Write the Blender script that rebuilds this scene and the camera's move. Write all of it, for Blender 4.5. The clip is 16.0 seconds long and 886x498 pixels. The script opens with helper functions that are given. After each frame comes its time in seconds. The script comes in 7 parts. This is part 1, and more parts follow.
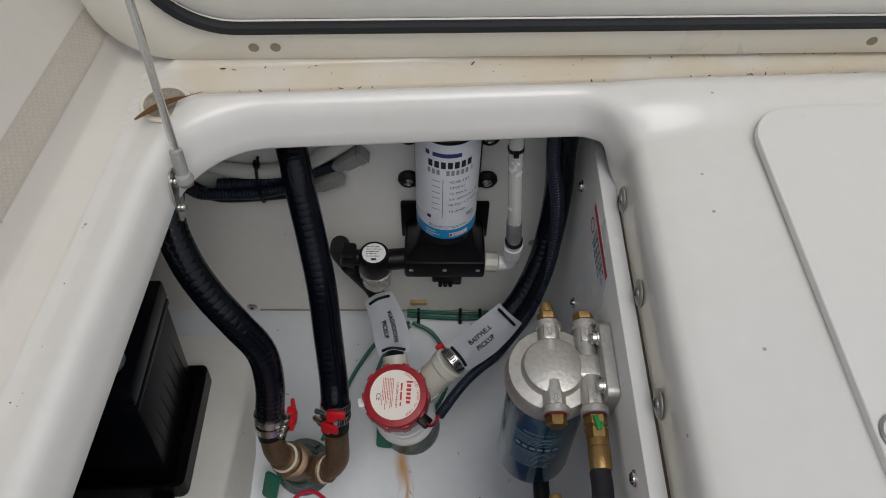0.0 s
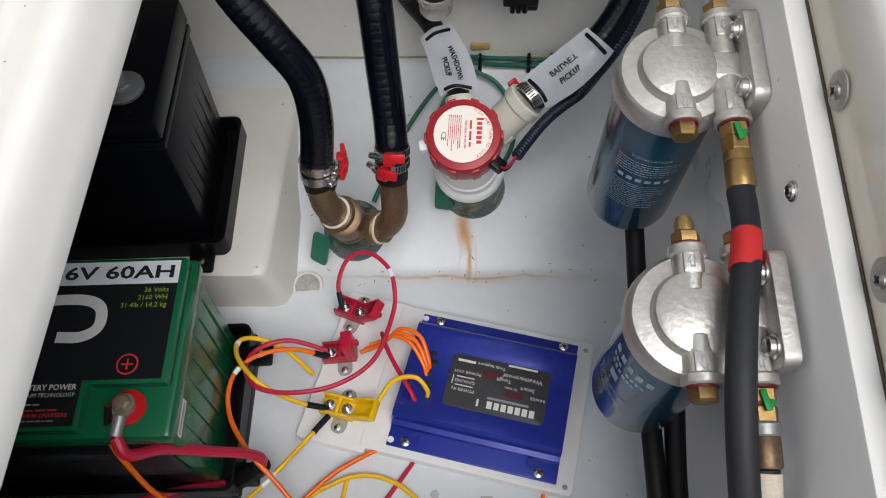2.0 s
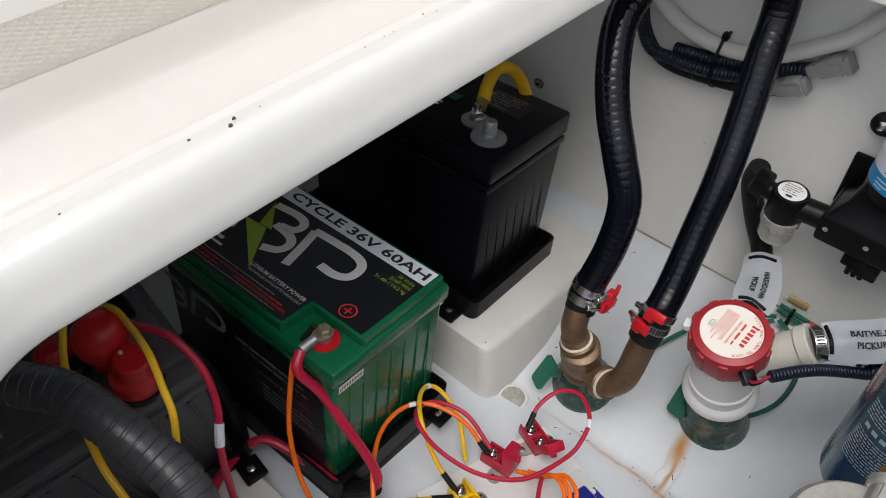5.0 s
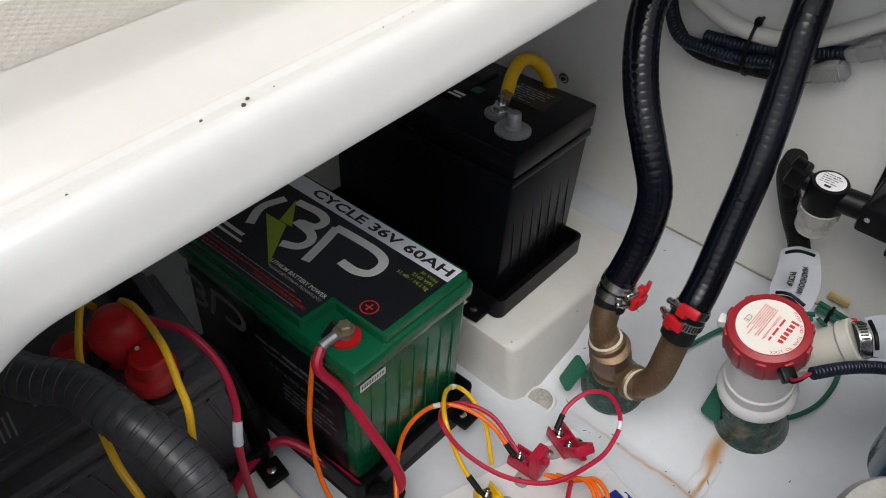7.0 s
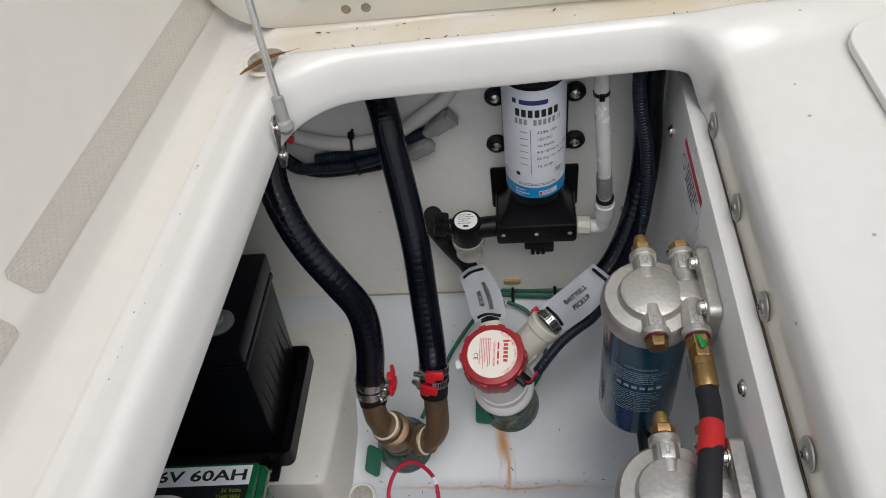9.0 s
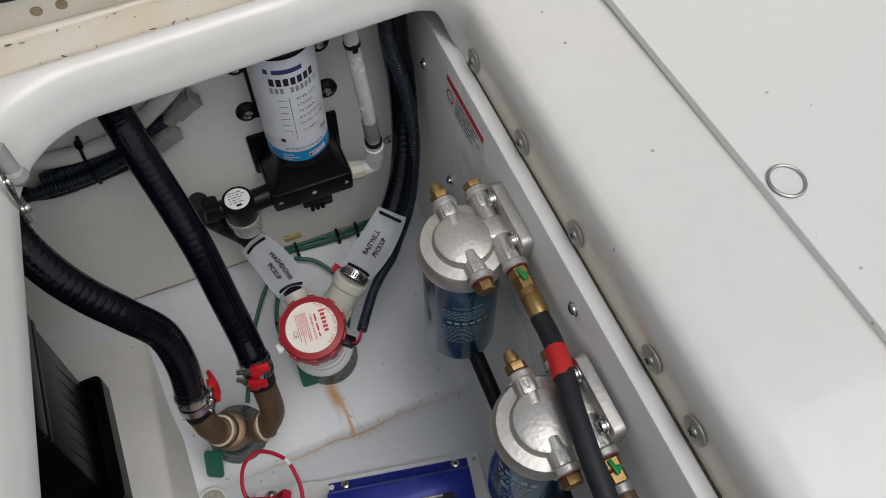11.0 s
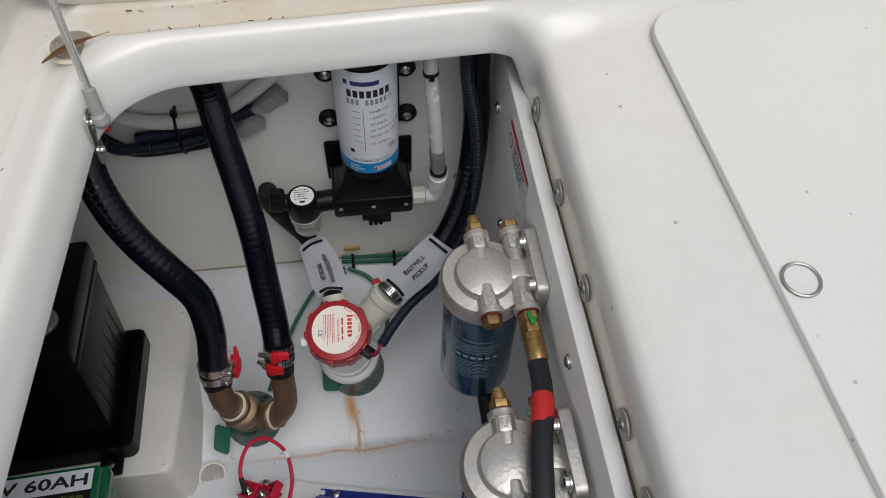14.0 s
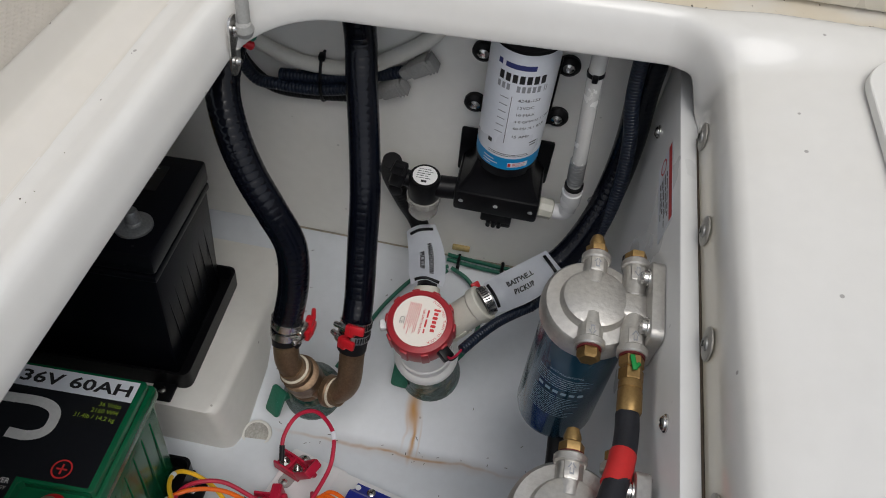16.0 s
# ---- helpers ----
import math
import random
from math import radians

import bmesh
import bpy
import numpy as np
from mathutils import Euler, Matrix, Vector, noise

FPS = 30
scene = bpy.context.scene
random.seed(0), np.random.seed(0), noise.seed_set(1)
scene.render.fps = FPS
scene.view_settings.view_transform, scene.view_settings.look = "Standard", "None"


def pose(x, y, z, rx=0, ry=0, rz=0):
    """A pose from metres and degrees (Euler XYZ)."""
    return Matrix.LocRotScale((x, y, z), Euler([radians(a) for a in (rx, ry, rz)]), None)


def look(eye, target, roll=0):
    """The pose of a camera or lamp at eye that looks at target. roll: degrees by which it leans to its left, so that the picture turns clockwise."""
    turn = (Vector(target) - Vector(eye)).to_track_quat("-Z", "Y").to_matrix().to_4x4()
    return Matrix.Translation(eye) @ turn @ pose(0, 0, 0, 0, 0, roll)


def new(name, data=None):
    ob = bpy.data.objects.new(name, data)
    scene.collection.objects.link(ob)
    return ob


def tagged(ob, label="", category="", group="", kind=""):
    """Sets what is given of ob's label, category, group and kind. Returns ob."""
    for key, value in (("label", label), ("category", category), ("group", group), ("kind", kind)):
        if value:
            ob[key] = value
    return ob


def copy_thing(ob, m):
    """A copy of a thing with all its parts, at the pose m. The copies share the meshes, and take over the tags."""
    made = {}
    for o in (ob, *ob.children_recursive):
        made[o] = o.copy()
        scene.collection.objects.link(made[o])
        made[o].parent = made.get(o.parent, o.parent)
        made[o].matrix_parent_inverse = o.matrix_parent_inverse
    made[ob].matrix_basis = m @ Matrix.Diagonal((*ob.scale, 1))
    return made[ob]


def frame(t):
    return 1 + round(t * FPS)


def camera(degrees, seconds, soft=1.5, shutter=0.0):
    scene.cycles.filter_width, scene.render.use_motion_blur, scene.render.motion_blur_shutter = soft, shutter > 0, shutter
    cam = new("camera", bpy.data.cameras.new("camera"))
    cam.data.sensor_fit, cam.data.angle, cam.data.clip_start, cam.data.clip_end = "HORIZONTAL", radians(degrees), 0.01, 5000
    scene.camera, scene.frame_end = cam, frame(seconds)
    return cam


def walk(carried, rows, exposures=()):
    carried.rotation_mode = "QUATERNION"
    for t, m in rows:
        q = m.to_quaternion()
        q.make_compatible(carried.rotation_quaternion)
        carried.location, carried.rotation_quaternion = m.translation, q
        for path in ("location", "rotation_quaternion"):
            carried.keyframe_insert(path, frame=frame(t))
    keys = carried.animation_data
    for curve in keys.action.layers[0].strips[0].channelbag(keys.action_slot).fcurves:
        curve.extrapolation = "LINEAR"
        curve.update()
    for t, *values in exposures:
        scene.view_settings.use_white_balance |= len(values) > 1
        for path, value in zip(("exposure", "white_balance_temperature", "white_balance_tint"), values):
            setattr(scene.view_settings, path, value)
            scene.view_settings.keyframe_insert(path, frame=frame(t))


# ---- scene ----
# camera path
cam = camera(61.36, 16.0, soft=1.0)
PATH = [
    (0, (-0.1902, -0.3298, 1.3008), (-0.1764, 0.2373, 0.4773), 1.48),
    (0.5, (-0.2214, -0.3508, 1.2304), (-0.2296, 0.1545, 0.3676), -0.06),
    (1, (-0.2416, -0.3409, 1.1517), (-0.2628, 0.1065, 0.2576), -2.32),
    (1.5, (-0.2511, -0.3348, 1.1066), (-0.2753, 0.0631, 0.1895), -3.58),
    (2, (-0.2479, -0.3520, 1.0990), (-0.2678, 0.0089, 0.1665), -2.73),
    (2.5, (-0.2411, -0.3800, 1.0888), (-0.2617, -0.0381, 0.1494), -0.65),
    (3, (-0.2067, -0.4104, 1.0705), (-0.2572, -0.0427, 0.1419), 1.36),
    (3.5, (-0.1358, -0.4135, 1.0637), (-0.2816, 0.0152, 0.1721), -0.94),
    (4, (-0.1290, -0.4483, 1.0551), (-0.4308, 0.0268, 0.2286), -5.10),
    (4.5, (-0.1232, -0.4768, 1.0589), (-0.5357, 0.0139, 0.2913), -4.59),
    (5, (-0.1396, -0.4978, 1.0408), (-0.5982, -0.0112, 0.2973), -2.22),
    (5.2, (-0.1383, -0.5023, 1.0393), (-0.6088, -0.0188, 0.3012), -1.63),
    (7.3, (-0.1407, -0.4907, 1.0065), (-0.6306, -0.0157, 0.2755), -5.17),
    (7.5, (-0.1443, -0.4807, 1.0128), (-0.6155, 0.0103, 0.2801), -6.43),
    (8, (-0.1575, -0.4615, 1.0857), (-0.5175, 0.0458, 0.3027), -12.06),
    (8.5, (-0.1776, -0.4498, 1.1854), (-0.3927, 0.0625, 0.3540), -15.15),
    (9, (-0.1914, -0.4500, 1.2309), (-0.2995, 0.1765, 0.4590), -9.79),
    (9.5, (-0.2076, -0.3721, 1.2284), (-0.1732, 0.2992, 0.4881), -5.44),
    (10, (-0.2444, -0.3358, 1.2506), (-0.1020, 0.2904, 0.4840), -1.00),
    (10.2, (-0.2607, -0.3221, 1.2639), (-0.0794, 0.2573, 0.4692), 1.66),
    (12.3, (-0.2653, -0.3954, 1.2811), (-0.0388, -0.0443, 0.3725), 5.02),
    (12.5, (-0.2704, -0.4040, 1.2772), (-0.0511, -0.0488, 0.3685), 4.46),
    (13, (-0.2565, -0.4002, 1.2861), (-0.0619, -0.0145, 0.3842), 2.69),
    (13.5, (-0.2346, -0.3898, 1.2963), (-0.0657, 0.0507, 0.4146), 2.51),
    (14, (-0.1890, -0.4047, 1.2814), (-0.0874, 0.1354, 0.4459), 3.74),
    (14.5, (-0.1496, -0.3953, 1.2566), (-0.0631, 0.1825, 0.4450), 6.65),
    (15, (-0.1593, -0.3866, 1.2505), (-0.0957, 0.1902, 0.4361), 8.78),
    (15.5, (-0.1818, -0.3916, 1.2340), (-0.1647, 0.1810, 0.4143), 9.11),
    (16, (-0.1754, -0.3905, 1.1850), (-0.2301, 0.1838, 0.3682), 6.36),
]
EXPOSURES = [(0, -0.40), (0.5, -0.15), (1.0, 0.1), (1.5, 0.32), (2.5, 0.50), (3.5, 0.54), (4.0, 0.52), (5.0, 0.46), (7.5, 0.42), (8.0, 0.32), (8.5, 0.18), (9.0, 0.1), (10.0, -0.2), (12.5, -0.06), (13.5, -0.02), (14.5, -0.10), (16.0, -0.08)]
walk(cam, [(t, look(e, g, r)) for t, e, g, r in PATH], EXPOSURES)
# end of path

# ---- world and light ----
world = bpy.data.worlds.new("overcast_sky")
scene.world = world
world.use_nodes = True
wn, wl = world.node_tree.nodes, world.node_tree.links
sky = wn.new("ShaderNodeTexSky")
sky.sky_type, sky.sun_disc = "NISHITA", False
sky.sun_elevation, sky.sun_rotation = radians(64), radians(156)
sky.dust_density = 3.0
grey = wn.new("ShaderNodeHueSaturation")
grey.inputs["Saturation"].default_value = 0.42
wl.new(sky.outputs[0], grey.inputs["Color"])
wl.new(grey.outputs[0], wn["Background"].inputs[0])
wn["Background"].inputs[1].default_value = 0.125
sun_data = bpy.data.lights.new("sun", "SUN")
sun_data.energy, sun_data.angle, sun_data.color = 1.25, radians(42), (1.0, 0.985, 0.97)
sun = new("sun", sun_data)
sun.matrix_world = look((0.46, -0.76, 2.4), (0, 0, 0))


# ---- materials ----
def mat(name, color, rough=0.5, metal=0.0, var=0.06, scale=40.0, bump=0.0, bscale=300.0, rvar=0.1, coat=0.0, trans=0.0, ior=1.45, specks=0.0, speck_color=(0.05, 0.04, 0.03), spec=0.5, stain_scale=7, stain=0.0, stain_color=(0.45, 0.36, 0.2)):
    """Base colour with coarse and fine variation, uneven gloss, fine relief, specks of dirt and stains."""
    m = bpy.data.materials.new(name)
    m.use_nodes = True
    n, l = m.node_tree.nodes, m.node_tree.links
    b = n["Principled BSDF"]
    co = n.new("ShaderNodeTexCoord")
    n1 = n.new("ShaderNodeTexNoise")
    n1.inputs["Scale"].default_value, n1.inputs["Detail"].default_value = scale * 0.25, 5
    n2 = n.new("ShaderNodeTexNoise")
    n2.inputs["Scale"].default_value, n2.inputs["Detail"].default_value = scale * 5, 3
    for k in (n1, n2):
        l.new(co.outputs["Object"], k.inputs["Vector"])
    add = n.new("ShaderNodeMath")
    add.operation = "ADD"
    l.new(n1.outputs["Fac"], add.inputs[0])
    l.new(n2.outputs["Fac"], add.inputs[1])
    rng = n.new("ShaderNodeMapRange")
    rng.inputs["From Min"].default_value, rng.inputs["From Max"].default_value = 0.6, 1.4
    rng.inputs["To Min"].default_value, rng.inputs["To Max"].default_value = 1 - var, 1 + var
    l.new(add.outputs[0], rng.inputs["Value"])
    mul = n.new("ShaderNodeVectorMath")
    mul.operation = "SCALE"
    mul.inputs[0].default_value = color
    l.new(rng.outputs[0], mul.inputs["Scale"])
    out = mul.outputs[0]

    def mixed(fac_socket, col, strength):
        nonlocal out
        mx = n.new("ShaderNodeMix")
        mx.data_type = "RGBA"
        f = n.new("ShaderNodeMath")
        f.operation = "MULTIPLY"
        f.inputs[1].default_value = strength
        l.new(fac_socket, f.inputs[0])
        l.new(f.outputs[0], mx.inputs[0])
        l.new(out, mx.inputs[6])
        mx.inputs[7].default_value = (*col, 1)
        out = mx.outputs[2]
    if stain:
        n3 = n.new("ShaderNodeTexNoise")
        n3.inputs["Scale"].default_value, n3.inputs["Detail"].default_value = stain_scale, 6
        l.new(co.outputs["Object"], n3.inputs["Vector"])
        r3 = n.new("ShaderNodeMapRange")
        r3.inputs["From Min"].default_value, r3.inputs["From Max"].default_value = 0.52, 0.75
        l.new(n3.outputs["Fac"], r3.inputs["Value"])
        mixed(r3.outputs[0], stain_color, stain)
    if specks:
        v = n.new("ShaderNodeTexVoronoi")
        v.inputs["Scale"].default_value = 22
        l.new(co.outputs["Object"], v.inputs["Vector"])
        r4 = n.new("ShaderNodeMapRange")
        r4.inputs["From Min"].default_value, r4.inputs["From Max"].default_value = 0.05, 0.035
        l.new(v.outputs["Distance"], r4.inputs["Value"])
        mixed(r4.outputs[0], speck_color, specks)
    l.new(out, b.inputs["Base Color"])
    rr = n.new("ShaderNodeMapRange")
    rr.inputs["To Min"].default_value, rr.inputs["To Max"].default_value = max(0.02, rough - rvar), min(1, rough + rvar)
    l.new(n1.outputs["Fac"], rr.inputs["Value"])
    l.new(rr.outputs[0], b.inputs["Roughness"])
    b.inputs["Metallic"].default_value = metal
    b.inputs["Specular IOR Level"].default_value = spec
    b.inputs["Coat Weight"].default_value = coat
    b.inputs["Transmission Weight"].default_value = trans
    b.inputs["IOR"].default_value = ior
    if bump:
        n4 = n.new("ShaderNodeTexNoise")
        n4.inputs["Scale"].default_value, n4.inputs["Detail"].default_value = bscale, 3
        l.new(co.outputs["Object"], n4.inputs["Vector"])
        bp = n.new("ShaderNodeBump")
        bp.inputs["Strength"].default_value, bp.inputs["Distance"].default_value = bump, 0.002
        l.new(n4.outputs["Fac"], bp.inputs["Height"])
        l.new(bp.outputs[0], b.inputs["Normal"])
    return m


GEL = mat("gelcoat_cream", (0.665, 0.635, 0.58), 0.2, var=0.025, scale=9, rvar=0.08, bump=0.06, bscale=18, coat=0.3, specks=0.5, stain=0.12, stain_color=(0.6, 0.52, 0.36))
GEL_LIP = mat("gelcoat_yellowed", (0.69, 0.65, 0.56), 0.35, var=0.07, scale=14, stain=0.5, stain_scale=11, stain_color=(0.56, 0.44, 0.24), specks=0.9)
GEL_LID = mat("gelcoat_lid", (0.76, 0.735, 0.665), 0.3, var=0.03, scale=9, stain=0.12, stain_color=(0.6, 0.5, 0.33), specks=0.4)
WALLM = mat("bilge_gelcoat_wall", (0.84, 0.83, 0.785), 0.38, var=0.03, scale=12, bump=0.12, bscale=30, stain=0.08, specks=0.25)
PANELM = mat("painted_panel", (0.765, 0.765, 0.75), 0.3, var=0.02, scale=14, bump=0.05, bscale=40, specks=0.25)
PLATE = mat("white_plastic_hatch", (0.76, 0.755, 0.725), 0.32, var=0.015, scale=14, bump=0.04, bscale=500, specks=0.4)
SHELFM = mat("bilge_gelcoat_shelf", (0.68, 0.67, 0.63), 0.4, var=0.04, scale=14, bump=0.1, bscale=60, stain=0.2, stain_color=(0.45, 0.41, 0.34), specks=0.5)
WHITE_PAD = mat("white_board", (0.76, 0.76, 0.765), 0.4, var=0.03, scale=20, bump=0.05, bscale=300, specks=0.35)
NONSKID = mat("nonskid_beige", (0.50, 0.46, 0.40), 0.6, var=0.05, scale=30)
HOSE = mat("black_ribbed_hose", (0.0022, 0.0030, 0.0065), 0.2, var=0.3, scale=60, rvar=0.1, bump=0.22, bscale=95, spec=0.40)
RUBBER = mat("black_rubber", (0.007, 0.007, 0.008), 0.5, var=0.3, scale=60, bump=0.1, bscale=400, spec=0.3)
FUELHOSE = mat("matt_black_fuel_hose", (0.012, 0.013, 0.018), 0.6, var=0.25, scale=50, bump=0.08, bscale=300)
BLACKP = mat("black_plastic", (0.005, 0.005, 0.006), 0.34, var=0.2, scale=40, bump=0.06, bscale=600, spec=0.2)
BLACKCASE = mat("black_battery_plastic", (0.0036, 0.0040, 0.0065), 0.3, var=0.3, scale=20, bump=0.1, bscale=500, spec=0.2, specks=0.1, speck_color=(0.2, 0.19, 0.17))
# Grey-black plastic, colour lifted to stand in for light missing under the lip.
LIFTEDCASE = mat("lightened_grey_black_plastic", (0.070, 0.070, 0.076), 0.42, var=0.3, scale=25, bump=0.12, bscale=400, specks=0.15, speck_color=(0.2, 0.19, 0.17))
LOOM = mat("blue_black_loom", (0.006, 0.011, 0.024), 0.33, var=0.2, scale=60)
STEEL = mat("stainless_steel", (0.62, 0.61, 0.59), 0.25, 1.0, var=0.12, scale=60, rvar=0.1, bump=0.03)
CAST = mat("cast_aluminium", (0.53, 0.515, 0.485), 0.42, 0.85, var=0.14, scale=45, rvar=0.14, bump=0.3, bscale=160, stain_scale=30, stain=0.3, stain_color=(0.42, 0.38, 0.33))
LEAD = mat("lead_terminal", (0.36, 0.37, 0.37), 0.5, 0.8, var=0.25, scale=80, bump=0.2)
BRASS = mat("brass", (0.36, 0.235, 0.095), 0.42, 0.9, var=0.2, scale=80, rvar=0.15, bump=0.08, stain=0.3, stain_color=(0.25, 0.13, 0.05))
BRONZE = mat("tarnished_bronze", (0.19, 0.125, 0.075), 0.45, 0.65, var=0.35, scale=70, bump=0.25, bscale=200, stain=0.5, stain_scale=35, stain_color=(0.10, 0.06, 0.04))
VERDI = mat("verdigris_bronze", (0.005, 0.045, 0.033), 0.26, 0.1, var=0.9, scale=110, bump=0.8, bscale=90, stain=0.9, stain_scale=46, stain_color=(0.20, 0.17, 0.11), specks=0.8, speck_color=(0.004, 0.01, 0.008))
GREENP = mat("green_coated_handle", (0.015, 0.14, 0.085), 0.4, var=0.25, scale=60, bump=0.1)
TAPE = mat("white_thread_tape", (0.62, 0.56, 0.45), 0.7, var=0.2, scale=90, bump=0.3)
RED = mat("red_plastic", (0.50, 0.012, 0.02), 0.33, var=0.12, scale=60)
CAPRED = mat("maroon_cap_plastic", (0.33, 0.020, 0.028), 0.38, var=0.1, scale=50, bump=0.05)
WASHRED = mat("dark_red_washer", (0.10, 0.008, 0.010), 0.45, var=0.2, scale=90)
TERMRED = mat("red_rubber_boot", (0.52, 0.010, 0.014), 0.36, var=0.15, scale=30)
FUSERED = mat("red_fuse_plastic", (0.42, 0.012, 0.04), 0.3, var=0.12, scale=60)
YEL = mat("yellow_plastic", (0.80, 0.50, 0.01), 0.33, var=0.08, scale=60)
WHITEP = mat("white_plastic", (0.80, 0.80, 0.79), 0.3, var=0.03, scale=40)
PVC = mat("white_pvc", (0.82, 0.82, 0.82), 0.28, var=0.03, scale=40)
GREYP = mat("grey_beige_plastic", (0.56, 0.55, 0.48), 0.4, var=0.05, scale=60)
GREYC = mat("grey_connector", (0.30, 0.30, 0.285), 0.45, var=0.15, scale=80)
PAPER = mat("white_label_film", (0.74, 0.77, 0.82), 0.3, var=0.03, scale=30)
PAPER2 = mat("ivory_label", (0.78, 0.73, 0.66), 0.4, var=0.03, scale=60)
INK = mat("black_ink", (0.012, 0.012, 0.013), 0.5, var=0.1)
GREYINK = mat("grey_ink", (0.28, 0.29, 0.31), 0.5, var=0.1)
REDINK = mat("red_ink", (0.55, 0.03, 0.03), 0.5, var=0.1)
WINK = mat("white_ink", (0.70, 0.70, 0.68), 0.5, var=0.1)
NAVY = mat("navy_ink", (0.03, 0.04, 0.16), 0.5, var=0.1)
CYAN = mat("cyan_ink", (0.0, 0.26, 0.58), 0.4, var=0.05)
LIME = mat("lime_ink", (0.30, 0.42, 0.04), 0.5, var=0.1)
BLUECAN = mat("blue_painted_can", (0.014, 0.062, 0.105), 0.2, 0.35, var=0.1, scale=10, coat=0.4, bump=0.02)
CANINK = mat("pale_blue_ink", (0.28, 0.38, 0.45), 0.5, var=0.1)
CHARGER = mat("blue_anodised", (0.017, 0.032, 0.30), 0.3, 0.2, var=0.15, scale=30, coat=0.2, bump=0.04, bscale=200, stain=0.45, stain_scale=55, stain_color=(0.008, 0.014, 0.15))
CHLABEL = mat("charcoal_label", (0.045, 0.045, 0.05), 0.4, var=0.2, scale=80)
GREENB = mat("green_battery_plastic", (0.003, 0.105, 0.042), 0.25, var=0.1, scale=20, bump=0.05, bscale=500, coat=0.2)
GLABEL = mat("black_battery_label", (0.010, 0.011, 0.014), 0.3, var=0.15, scale=30)
WR = mat("red_wire", (0.45, 0.012, 0.045), 0.35, var=0.1, scale=60)
WO = mat("orange_wire", (0.85, 0.15, 0.008), 0.35, var=0.1, scale=60)
WY = mat("yellow_wire", (0.80, 0.47, 0.015), 0.35, var=0.1, scale=60)
WG = mat("green_wire", (0.01, 0.12, 0.075), 0.4, var=0.2, scale=60)
CLEAR = mat("clear_braided_hose", (0.72, 0.72, 0.70), 0.25, var=0.08, scale=200, trans=0.25)
BOWL = mat("clear_bowl", (0.75, 0.73, 0.68), 0.15, var=0.05, trans=0.7)
WHOSE = mat("white_vinyl_hose", (0.70, 0.69, 0.63), 0.35, var=0.04, scale=30)
LEAF = mat("dry_leaf", (0.22, 0.11, 0.045), 0.7, var=0.3, scale=80, bump=0.3)
# Grey for flat discs that paint the shade inside holes.
HOLE_SHADE = mat("hole_shade_grey", (0.34, 0.33, 0.30), 0.6, var=0.4, scale=60)
SEAL = mat("black_foam_seal", (0.013, 0.014, 0.016), 0.7, var=0.2, scale=80, bump=0.15, bscale=500)
OLDWASHER = mat("dull_sealing_washer", (0.36, 0.345, 0.31), 0.5, 0.3, var=0.2, scale=70, bump=0.1)
OLDSCREW = mat("dull_steel_screw", (0.36, 0.355, 0.34), 0.4, 0.9, var=0.2, scale=80, bump=0.1)
BRZSCR = mat("bronze_screw_head", (0.33, 0.28, 0.2), 0.5, 0.7, var=0.2, scale=90)


